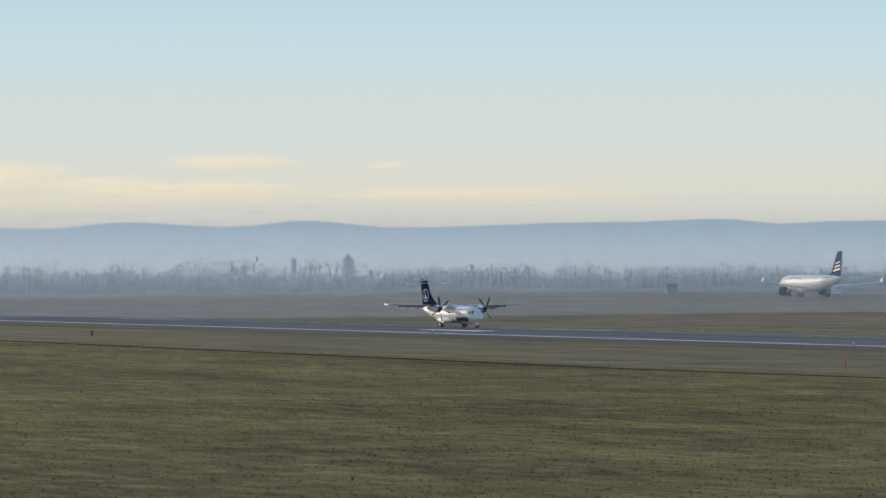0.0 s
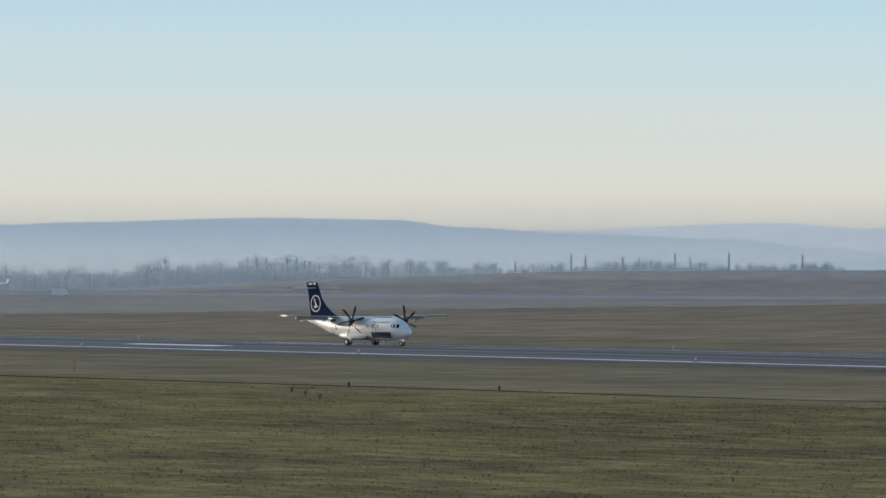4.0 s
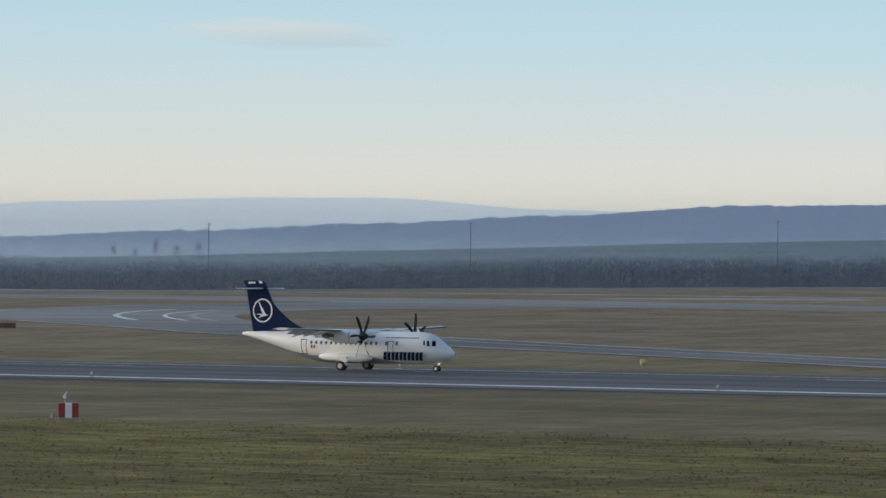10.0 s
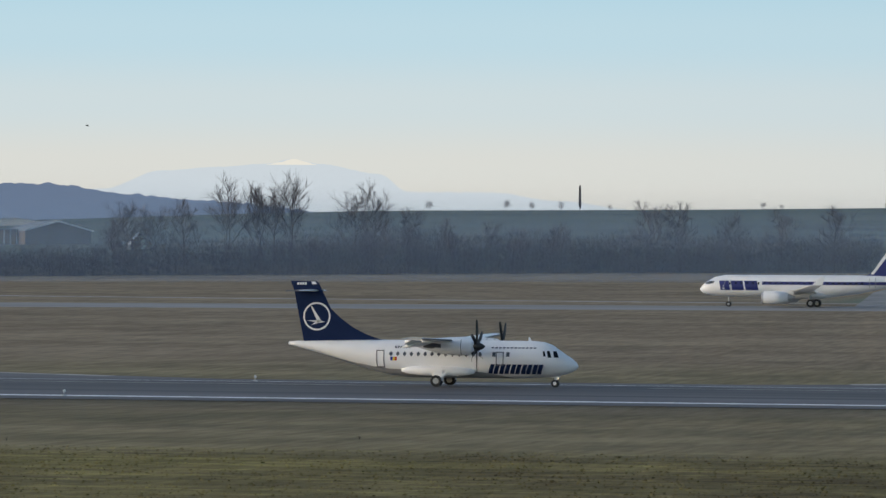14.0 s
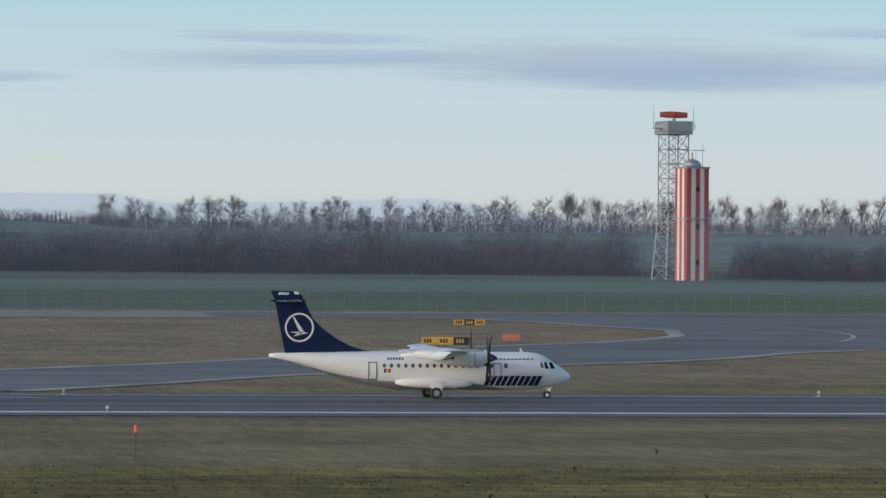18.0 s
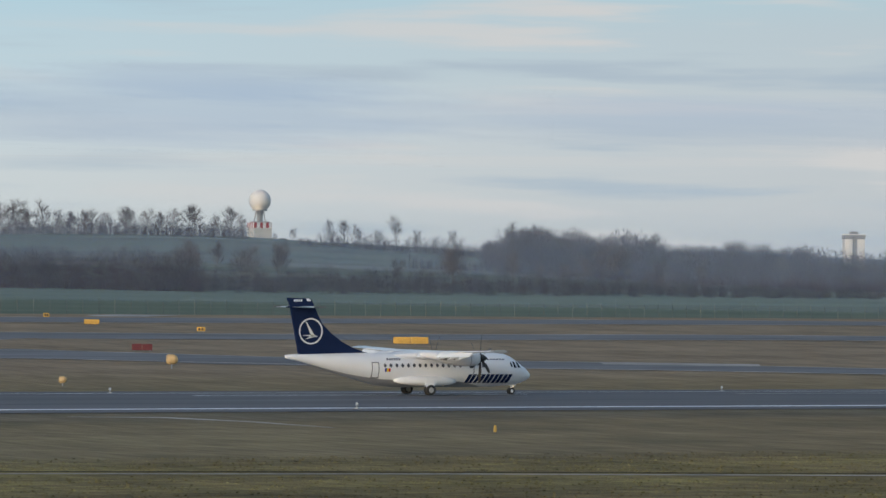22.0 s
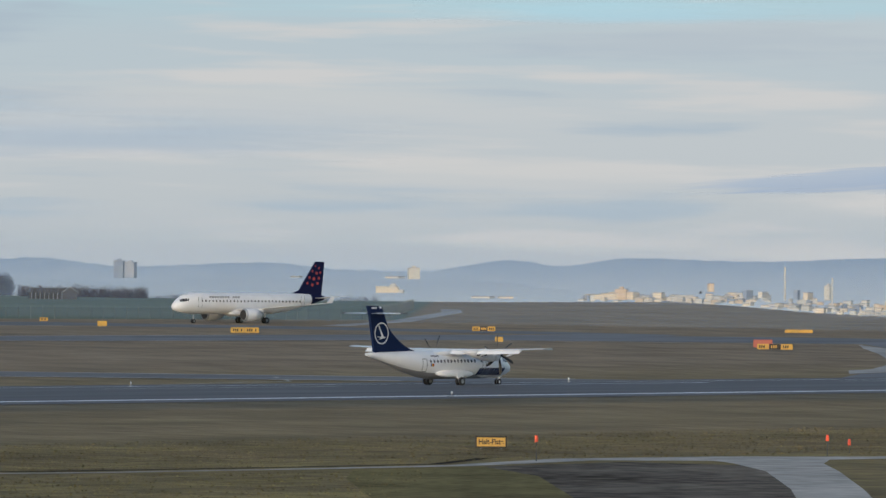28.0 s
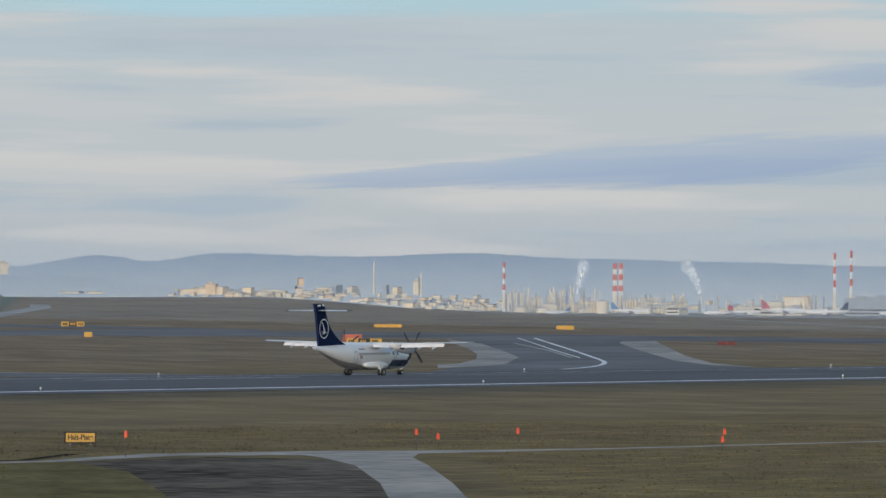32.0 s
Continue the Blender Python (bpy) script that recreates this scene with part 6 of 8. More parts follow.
# ---- towers and buildings of the airfield's surroundings ----
M_TRED = mat("tower_red_paint", (0.40, 0.075, 0.075), 0.6, vary=0.1, scale=0.3)
M_TWHITE = mat("tower_white_paint", (0.72, 0.70, 0.68), 0.6, vary=0.08, scale=0.3)
M_ROOFGREY = mat("grey_roof_sheet", (0.24, 0.25, 0.27), 0.6, vary=0.15)
M_WALL = mat("pale_plaster", (0.56, 0.53, 0.48), 0.9, vary=0.12, scale=0.2)
M_BARN = mat("brown_barn_boards", (0.17, 0.14, 0.13), 0.9, vary=0.2)
M_TIMBER = mat("fresh_timber", (0.32, 0.25, 0.20), 0.8, vary=0.15)
M_BRICKROOF = mat("tile_roof_red", (0.30, 0.13, 0.09), 0.85, vary=0.15)


def striped_tower():
    t = new("control_building")
    tagged(t, "tall tower block painted in vertical red and white stripes", "tower")
    x, y = polar(12.0, 1050)
    t.matrix_basis = facing(x, y, ground_z(x, y) - 0.2, 28)
    w, h = 6.0, 27.6
    part("core", box(-w / 2, -w / 2, 0, w / 2, w / 2, h), M_TWHITE, t)
    for face in range(4):
        m = pose(0, 0, 0, 0, 0, face * 90)
        n = 5
        for k in range(n):
            a = -w / 2 + w * k / n
            part("stripe_panel", box(a + 0.02, -w / 2 - 0.10, 0.05, a + w / n - 0.02, -w / 2, h, 0.02), M_TRED if k % 2 == 0 else M_TWHITE, t, at=m)
    m = pose(0, 0, 0, 0, 0, 0)
    for z in (4.0, 12.8, 22.0):
        part("window", box(-0.45, -w / 2 - 0.16, z, 0.45, -w / 2 - 0.10, z + 1.2), M_GLASS, t, at=m)
    part("gallery", box(-w / 2 - 0.5, -w / 2 - 0.5, 15.2, w / 2 + 0.3, w / 2 + 0.3, 15.5, 0.03), M_STEEL, t)
    part("parapet", box(-w / 2 - 0.25, -w / 2 - 0.25, h, w / 2 + 0.25, w / 2 + 0.25, h + 0.5, 0.05), M_STEEL, t)
    part("roof_dome", loft([(0, 0, 2.3, 2.3, 2.3), (0.8, 0, 2.2, 2.2, 2.2), (1.5, 0, 1.5, 1.5, 1.5), (1.9, 0, 0.6, 0.6, 0.6)], 16), M_METAL, t, at=pose(0, 0, h + 0.5, 0, -90), shade=True)
    part("vent", rod((-0.2, 0, h + 2.2), (-0.2, 0, h + 4.0), 0.4, 0.4, 10), M_METAL, t)
    part("antenna_beam", rod((-3.5, 0, h + 4.6), (3.5, 0, h + 4.6), 0.08), M_STEEL, t)
    for ax, hh in ((2.9, 6.0), (-1.2, 6.4), (1.0, 5.0)):
        part("antenna", rod((ax, 0, h + 0.5), (ax, 0, h + hh), 0.07, 0.04, 6), M_STEEL, t)


def lattice_tower():
    t = new("radar_tower")
    tagged(t, "steel lattice radar tower with a cabin and red antenna", "tower")
    x, y = polar(11.75, 1062)
    t.matrix_basis = facing(x, y, ground_z(x, y) - 0.2, 28)
    H, w0, w1 = 36.2, 3.9, 2.75
    def leg(sx, sy, z):
        w = w0 + (w1 - w0) * min(1, z / 16)
        return (sx * w, sy * w, z)
    for sx in (-1, 1):
        for sy in (-1, 1):
            part("leg", merge(rod(leg(sx, sy, 0), leg(sx, sy, 16), 0.19), rod(leg(sx, sy, 16), leg(sx, sy, H), 0.17)), M_STEEL, t)
    zs = [i * H / 10 for i in range(11)]
    for z0, z1 in zip(zs, zs[1:]):
        for (ax, ay), (bx, by) in (((-1, -1), (1, -1)), ((1, -1), (1, 1)), ((1, 1), (-1, 1)), ((-1, 1), (-1, -1))):
            part("brace", rod(leg(ax, ay, z0), leg(bx, by, z1), 0.09, n=6), M_STEEL, t)
            part("brace", rod(leg(bx, by, z0), leg(ax, ay, z1), 0.09, n=6), M_STEEL, t)
            part("strut", rod(leg(ax, ay, z1), leg(bx, by, z1), 0.09, n=6), M_STEEL, t)
    part("ladder_shaft", merge(*[rod((q, -0.5, 0), (q, -0.5, H), 0.06, n=6) for q in (-0.35, 0.35)]), M_STEEL, t)
    part("platform", box(-3.9, -3.9, 17.2, 3.9, 3.9, 17.4), M_STEEL, t)
    part("cabin", box(-3.5, -3.5, H, 3.5, 3.5, H + 3.3, 0.1), M_METAL, t)
    part("cabin_band", box(-3.6, -3.6, H + 0.6, 3.6, 3.6, H + 0.8), M_ROOFGREY, t)
    for s in (-1, 1):
        part("catwalk", box(s * 3.5, -0.8, H + 1.4, s * 5.6, 0.8, H + 1.6), M_STEEL, t)
        part("rail", merge(rod((s * 3.6, -0.8, H + 2.6), (s * 5.6, -0.8, H + 2.6), 0.06), rod((s * 5.6, -0.8, H + 1.5), (s * 5.6, -0.8, H + 2.6), 0.06)), M_STEEL, t)
        part("whip_antenna", rod((s * 5.6, 0, H + 1.5), (s * 5.6, 0, H + 7.0), 0.08, 0.05, 6), M_STEEL, t)
    part("turntable", rod((0, 0, H + 3.3), (0, 0, H + 4.2), 0.5), M_STEEL, t)
    return t, H


def radar_antenna(parent, H):
    a = part("antenna", loft([(-3.8, 0, 0.15, 0.65, 0.65), (-1.9, 0, 0.38, 0.8, 0.8), (0, 0, 0.45, 0.85, 0.85), (1.9, 0, 0.38, 0.8, 0.8), (3.8, 0, 0.15, 0.65, 0.65)], 12, 3.0), mat("antenna_red", (0.55, 0.10, 0.07), 0.5, vary=0.05), parent, "red radar antenna", pose(0, 0, H + 4.95))
    part("feed_bar", rod((0, 0.4, -0.4), (0, 1.2, 0.1), 0.08), M_RED, a)
    return a


striped_tower()
RADAR_TOWER, RADAR_H = lattice_tower()
RADAR = radar_antenna(RADAR_TOWER, RADAR_H)


def radome():
    t = new("radome_tower")
    tagged(t, "white radar dome on a pale tower with red checks", "tower")
    x, y = polar(25.0, 2150)
    z0 = ground_z(x, y) - 0.5
    t.matrix_basis = facing(x, y, z0, 20)
    part("tower_block", box(-4.8, -4.8, 0, 4.8, 4.8, 9.5, 0.1), M_WALL, t)
    for k in range(6):
        for face in (0, 1, 3):
            part("check_panel", box(-4.8 + 1.6 * k + 0.05, -4.92, 6.7, -4.8 + 1.6 * k + 1.55, -4.8, 9.4), M_RED if k % 2 == 0 else M_TWHITE, t, at=pose(0, 0, 0, 0, 0, face * 90))
    part("deck", box(-3.8, -3.8, 9.5, 3.8, 3.8, 10.0), M_STEEL, t)
    for sx in (-1, 1):
        for sy in (-1, 1):
            part("leg", rod((sx * 2.2, sy * 2.2, 10.0), (sx * 1.4, sy * 1.4, 15.4), 0.3), M_STEEL, t)
    part("neck", rod((0, 0, 10.0), (0, 0, 15.6), 1.2, 2.0, 12), M_METAL, t)
    part("ring", rod((0, 0, 15.2), (0, 0, 15.9), 3.8, 3.8, 20), M_METAL, t)
    bm = bmesh.new()
    bmesh.ops.create_icosphere(bm, subdivisions=3, radius=5.55)
    part("dome", bm, M_TWHITE, t, "white faceted radar dome", pose(0, 0, 20.4))
    bm = loft([(0, 0, 1, 1, 1), (1.6, 0, 2.6, 1.5, 0.1), (4, 0, 2.6, 1.5, 0.1), (5, 0, 1.2, 0.7, 0.1)], 10)
    part("shed", bm, M_DARK, t, at=pose(9.0, -2, 0.2))


radome()


def water_tower():
    t = new("water_tower")
    tagged(t, "square pale concrete tower with dark slot above the wood", "tower")
    x, y = polar(32.95, 2300)
    t.matrix_basis = facing(x, y, ground_z(x, y), 8)
    top = 28.0
    part("core", box(-4.6, -4.6, 0, 4.6, 4.6, top), M_ROOFGREY, t)
    for sx in (-1, 1):
        for sy in (-1, 1):
            part("wall_panel", box(min(sx * 1.3, sx * 5.3), min(sy * 1.3, sy * 5.3), 0, max(sx * 1.3, sx * 5.3), max(sy * 1.3, sy * 5.3), top - 2.2, 0.1), M_TWHITE, t)
    part("head_band", box(-5.6, -5.6, top - 2.2, 5.6, 5.6, top, 0.1), M_ROOFGREY, t)
    part("cornice", box(-5.4, -5.4, top, 5.4, 5.4, top + 0.5, 0.1), M_TWHITE, t)
    part("cap", box(-2.2, -2.2, top + 0.5, 2.2, 2.2, top + 2.0, 0.2), M_ROOFGREY, t)


water_tower()


def gabled(name, az, r, w, d, h, roof, wall, roofm, label, turn=0.0, category="building", windows=0, lift=0.0):
    """House or barn: walls, two roof slopes with overhang, door and windows."""
    t = new(name)
    tagged(t, label, category)
    x, y = polar(az, r)
    t.matrix_basis = facing(x, y, ground_z(x, y) - 0.3 + lift, turn)
    part("wall", prism([(-w / 2, 0), (w / 2, 0), (w / 2, h), (0, h + roof), (-w / 2, h)], -d / 2, d / 2), wall, t)
    for s in (-1, 1):
        part("roof_slope", prism([(0, h + roof + 0.25), (s * (w / 2 + 0.6), h - 0.1), (s * (w / 2 + 0.6), h + 0.1), (0, h + roof + 0.5)], -d / 2 - 0.5, d / 2 + 0.5), roofm, t)
    for k in range(windows):
        xx = -w / 2 + w * (k + 0.5) / windows
        part("window", box(xx - 0.5, -d / 2 - 0.06, h * 0.35, xx + 0.5, -d / 2, h * 0.75), M_GLASS, t)
    return t


barn = gabled("barn", -19.43, 1400, 22, 30, 4.4, 3.0, M_BARN, M_ROOFGREY, "open-fronted barn with a grey roof and timber bay behind the hedge", 14)
part("timber_bay", box(-18.4, -6, 0, -11.2, 6, 4.6, 0.05), M_TIMBER, barn, "pale timber bay")
for k in range(4):
    part("post", rod((-17.9 + 2.1 * k, -6.3, 0), (-17.9 + 2.1 * k, -6.3, 4.6), 0.2), M_TWHITE, barn)
part("bay_roof", box(-19, -7, 4.6, -11.1, 7, 5.0), M_ROOFGREY, barn)
for s in (-1, 1):
    part("gable_trim", prism([(0, 7.3), (s * 11.6, 4.2), (s * 11.6, 4.6), (0, 7.8)], -15.66, -15.5), M_TWHITE, barn)
gabled("white_shed", -19.9, 2000, 22, 10, 2.6, 0.8, M_TWHITE, M_METAL, "long white farm shed", 0)
gabled("white_shed", -24.05, 2300, 14, 10, 3.0, 0.8, M_TWHITE, M_METAL, "long white farm shed", 0)
gabled("grain_hall", -21.5, 2300, 34, 30, 3.5, 6.5, M_ROOFGREY, M_ROOFGREY, "large grey roofed farm hall", 20)
for az, w in ((-22.1, 8), (-20.95, 7), (-22.3, 6), (-20.55, 7)):
    gabled("farm_house", az, 2320, w, 8, 3, 2.2, M_WALL, M_ROOFGREY, "small farm house with a grey roof", 15, windows=2)
thicket("shrubs_farm", -21.2, -20.3, 2000, 20, 5, 24, 31, "dark shrubs beside farm sheds", 0.12, 0.3, 120, spread=0.5, low=1.0)
thicket("shrubs_farm", -24.4, -23.2, 2200, 20, 5, 24, 32, "dark shrubs beside farm sheds", 0.12, 0.3, 120, spread=0.5, low=1.0)
tent = gabled("straw_tarpaulin", -18.2, 1250, 6, 5, 0.6, 4.0, mat("grey_green_tarpaulin", (0.40, 0.44, 0.40), 0.6, vary=0.15), M_METAL, "grey green tarpaulin heap behind the hedge", 10, "tarpaulin", lift=0.6)
t = new("hut")
tagged(t, "low open-sided field hut with pale posts and grey roof", "hut")
x, y = polar(37.15, 1130)
t.matrix_basis = facing(x, y, ground_z(x, y) - 0.2, 8)
part("wall", box(-6.2, -1.0, 0, 6.2, 3.2, 1.9), mat("dark_hut_boards", (0.06, 0.062, 0.07), 0.9, vary=0.2), t)
for k in range(8):
    part("post", box(-6.2 + 1.15 * k, -3.1, 0, -6.02 + 1.15 * k, -2.9, 1.9), M_ROOFGREY, t)
part("roof", merge(prism([(-6.8, 1.9), (6.8, 1.9), (5.4, 3.2), (-5.9, 3.2)], -3.4, 3.6)), mat("dark_hut_roof", (0.065, 0.065, 0.075), 0.8, vary=0.2), t)
part("gable", prism([(2.2, 0), (5.8, 0), (5.8, 1.9), (4.0, 3.3), (2.2, 1.9)], -3.7, -3.45), mat("dark_gable_boards", (0.09, 0.09, 0.10), 0.9, vary=0.2), t)
for s_ in (-1, 1):
    part("gable_trim", prism([(4.0, 3.45), (4.0 + s_ * 2.2, 1.8), (4.0 + s_ * 2.2, 2.0), (4.0, 3.65)], -3.9, -3.6), M_ROOFGREY, t)
gabled("brick_house", 34.45, 1700, 9, 8, 4, 3.0, M_TIMBER, M_BRICKROOF, "house with a red tiled roof among trees", 20, windows=2, lift=6)
gabled("brick_house", 34.1, 1700, 9, 8, 3, 2.0, M_WALL, M_ROOFGREY, "pale house among trees", 0, windows=2, lift=6)
gabled("gate_hut", -6.35, 1150, 2.6, 2.6, 1.5, 0.5, M_TWHITE, M_ROOFGREY, "small white hut at the gravel road", 0)
t = new("equipment_hut")
tagged(t, "grey equipment hut with an antenna frame beside the taxiway", "hut")
t.matrix_basis = facing(-1064, 599.3, ground_z(-1064, 599.3))
part("wall", box(-1.5, -1.5, 0, 1.5, 1.5, 2.6, 0.05), M_STEEL, t)
part("roof", box(-1.7, -1.7, 2.6, 1.7, 1.7, 2.8), M_STEEL, t)
for sx in (-1.8, 1.8):
    part("frame_post", rod((sx, 0, 0), (sx, 0, 4.0), 0.1), M_STEEL, t)
part("frame_bar", rod((-1.8, 0, 4.0), (1.8, 0, 4.0), 0.1), M_STEEL, t)


# ---- the town and the refinery, lit by the low sun, partly through their wall colours ----
# warm sunlight is put into the cream and ochre, haze into the grey
M_TOWN = [mat("town_wall_sunlit_cream", (0.86, 0.70, 0.48), 0.9, vary=0.1, scale=0.03), mat("town_wall_pale", (0.72, 0.66, 0.54), 0.9, vary=0.1, scale=0.03),
          mat("town_wall_hazy_grey", (0.28, 0.33, 0.41), 0.9, vary=0.1, scale=0.03), mat("town_wall_sunlit_ochre", (0.75, 0.55, 0.34), 0.9, vary=0.1, scale=0.03), mat("town_wall_slate", (0.40, 0.43, 0.48), 0.9, vary=0.1, scale=0.03)]
M_STACKRED = mat("stack_red_band", (0.62, 0.12, 0.07), 0.7, vary=0.08)
TR = random.Random(77)


def town_z(r):
    return EYE[2] + r * math.tan(radians(-0.10))


def block_building(az, r, w, h, d, m, base_el=None, label="far town block with flat roof, pale in the sun", rows=0):
    t = new("town_building")
    tagged(t, label, "building", "town buildings")
    x, y = polar(az, r)
    z = ground_z(x, y) - 1 if base_el is None else EYE[2] + r * math.tan(radians(base_el))
    t.matrix_basis = facing(x, y, z, TR.uniform(-35, 10))
    part("wall", box(-w / 2, -d / 2, 0, w / 2, d / 2, h), m, t)
    part("roof", box(-w / 2 - 0.3, -d / 2 - 0.3, h, w / 2 + 0.3, d / 2 + 0.3, h + 0.5), M_ROOFGREY, t)
    if h > 9:
        part("plant_room", box(-w / 6, -d / 4, h + 0.5, w / 6, d / 4, h + 2.6), m, t)
    for k in range(rows):
        part("window_band", box(-w / 2 + 1, -d / 2 - 0.12, 2.2 + 3.1 * k, w / 2 - 1, -d / 2, 3.5 + 3.1 * k), M_GLASS, t)
    return t


# town: countless small far blocks, denser towards the refinery
for k in range(250):
    az = TR.choice((TR.uniform(44.2, 48.6), TR.uniform(45, 48.6), TR.uniform(47.5, 54.6)))
    r = TR.uniform(4060, 4460)
    f = (r - 4060) / 400
    base = lerp(az, (44, 0.02), (46.3, -0.02), (47.5, -0.13), (48.5, -0.165), (55, -0.17)) + lerp(az, (44, 0.05), (48, 0.14), (55, 0.10)) * f
    block_building(az, r, TR.uniform(2.5, 9), TR.choice((1.6, 2, 2.5, 3, 3.5, 4.5, 6)), 8, TR.choices(M_TOWN[:4], (4, 5, 2, 1))[0], base)
# landmark blocks
for az, w, h, base, m in ((38.03, 9.5, 16.5, 0.29, 2), (38.18, 10, 15, 0.29, 4), (41.97, 11, 11, 0.30, 1), (41.72, 16, 1.6, 0.31, 1), (40.4, 9, 1.2, 0.31, 1), (40.7, 8, 1.0, 0.31, 1), (44.42, 22, 5.0, 0.045, 0), (44.60, 12, 6.0, 0.045, 0), (44.76, 11, 10.4, 0.045, 3), (44.90, 9, 7.5, 0.045, 0), (45.26, 9, 6.0, 0.06, 0), (45.6, 18, 4.5, 0.05, 1), (45.95, 5, 8.0, 0.16, 3), (46.0, 20, 3.0, 0.02, 0),
                          (47.52, 5.5, 14, 0.055, 1), (48.35, 24, 5.0, -0.16, 3), (47.98, 12, 5.5, -0.15, 0), (46.45, 4, 8, 0.07, 2), (46.65, 5, 6, 0.08, 1), (47.1, 4, 9, 0.06, 2), (47.25, 5, 7, 0.06, 0), (42.9, 20, 1.8, 0.05, 1), (43.2, 14, 1.6, 0.05, 0), (50.95, 16, 7, -0.12, 0), (49.4, 20, 6, -0.13, 1), (52.6, 24, 8, -0.05, 1)):
    block_building(az, 4250, w, h, 12, M_TOWN[m], base, label="large far town block, walls lit by the sun")


def chimney(az, r, el0, el1, rad, banded, label):
    t = new("chimney")
    tagged(t, label, "chimney", "chimneys")
    x, y = polar(az, r)
    z0, z1 = EYE[2] + r * math.tan(radians(el0)), EYE[2] + r * math.tan(radians(el1))
    t.matrix_basis = pose(x, y, z0)
    h = z1 - z0
    n = 9 if banded else 3
    for k in range(n):
        m = (M_STACKRED if (n - k) % 2 else M_TWHITE) if banded and k >= 3 else M_TOWN[1]
        f0, f1 = 1.15 - 0.3 * k / n, 1.15 - 0.3 * (k + 1) / n
        part("band", rod((0, 0, h * k / n), (0, 0, h * (k + 1) / n), rad * f0, rad * f1, 12), m, t)


BAND = "tall refinery chimney with red and white bands"
for az, el1, rad in ((48.68, 0.508, 1.5), (50.165, 0.492, 2.3), (50.245, 0.495, 2.3), (53.10, 0.649, 1.5), (53.32, 0.68, 1.5)):
    chimney(az, 4200, -0.175, el1, rad, True, BAND)
chimney(46.94, 4300, 0.05, 0.496, 1.1, False, "slim grey far television tower")
chimney(47.57, 4200, -0.16, 0.356, 0.9, False, "slim grey process column of the refinery")


def refinery_column(az, r, h, rad, m):
    t = new("refinery_column")
    tagged(t, "upright steel process column of the refinery", "process column", "refinery columns")
    x, y = polar(az, r)
    t.matrix_basis = pose(x, y, EYE[2] + r * math.tan(radians(-0.175)))
    part("shell", rod((0, 0, 0), (0, 0, h), rad, rad * 0.9, 10), m, t)
    part("cap", rod((0, 0, h), (0, 0, h + rad), rad * 0.9, rad * 0.2, 10), M_METAL, t)
    part("platform", rod((0, 0, h * 0.7), (0, 0, h * 0.7 + 0.4), rad * 1.6, rad * 1.6, 10), M_STEEL, t)


for k in range(170):
    az = TR.choice((TR.uniform(48.7, 50.0), TR.uniform(49.2, 49.75), TR.uniform(50.2, 50.8), TR.uniform(50.8, 54.5), TR.uniform(51.3, 53)))
    refinery_column(az, TR.uniform(4050, 4350), TR.uniform(6, 26) * (1.0 if az < 50.1 else 0.75), TR.uniform(0.4, 1.1), TR.choice((M_TOWN[1], M_TOWN[0], M_METAL, M_TOWN[2])))


def storage_tank(az, r, rad, h):
    t = new("storage_tank")
    tagged(t, "round pale storage tank of the refinery", "tank", "storage tanks")
    x, y = polar(az, r)
    t.matrix_basis = pose(x, y, EYE[2] + r * math.tan(radians(-0.186)))
    part("shell", rod((0, 0, 0), (0, 0, h), rad, rad, 20), M_TOWN[1], t)
    part("roof", rod((0, 0, h), (0, 0, h + 1.2), rad, rad * 0.3, 20), M_METAL, t)


for az, rad, h in ((48.9, 7, 6), (49.2, 6, 5), (49.3, 9, 9), (49.75, 6, 5), (50.0, 6, 12), (50.55, 8, 6), (50.9, 7, 9), (51.9, 8, 7), (52.3, 9, 12), (52.6, 6, 6), (53.6, 10, 14), (53.8, 9, 12), (54.0, 9, 12)):
    storage_tank(az, TR.uniform(3950, 4150), rad, h)
for az, w, h in ((53.45, 30, 16), (53.75, 34, 17), (52.2, 26, 8), (51.0, 14, 5), (52.55, 18, 5), (54.1, 28, 16)):
    block_building(az, 3900, w, h, 16, M_TOWN[2] if h > 10 else M_TOWN[1], -0.20, "large grey works hall of the refinery", rows=2)


def process_unit(az, r, w, h, base):
    """Open steel frame with decks, vessels and pipes."""
    t = new("process_unit")
    tagged(t, "open steel process frame with vessels in the refinery", "refinery unit", "refinery units")
    x, y = polar(az, r)
    t.matrix_basis = facing(x, y, EYE[2] + r * math.tan(radians(base)), TR.uniform(-20, 20))
    for sx in (-1, 0, 1):
        for sy in (-1, 1):
            part("post", box(sx * w / 2 - 0.3, sy * 3 - 0.3, 0, sx * w / 2 + 0.3, sy * 3 + 0.3, h), M_TOWN[1], t)
    for k in (1, 2, 3):
        part("deck", box(-w / 2 - 0.4, -3.4, h * k / 3 - 0.6, w / 2 + 0.4, 3.4, h * k / 3), TR.choice((M_TOWN[0], M_TOWN[1], M_TOWN[2])), t)
    for k in range(4):
        u = -w / 2 + w * (k + 0.5) / 4
        top = h * TR.uniform(0.7, 1.35)
        part("vessel", rod((u, 0, 0), (u, 0, top), w * TR.uniform(0.05, 0.09), n=10), TR.choice((M_TOWN[1], M_METAL, M_TOWN[0])), t)
    part("pipe_bridge", box(-w / 2 - 3, -0.6, h * 0.28, w / 2 + 3, 0.6, h * 0.36), M_METAL, t)


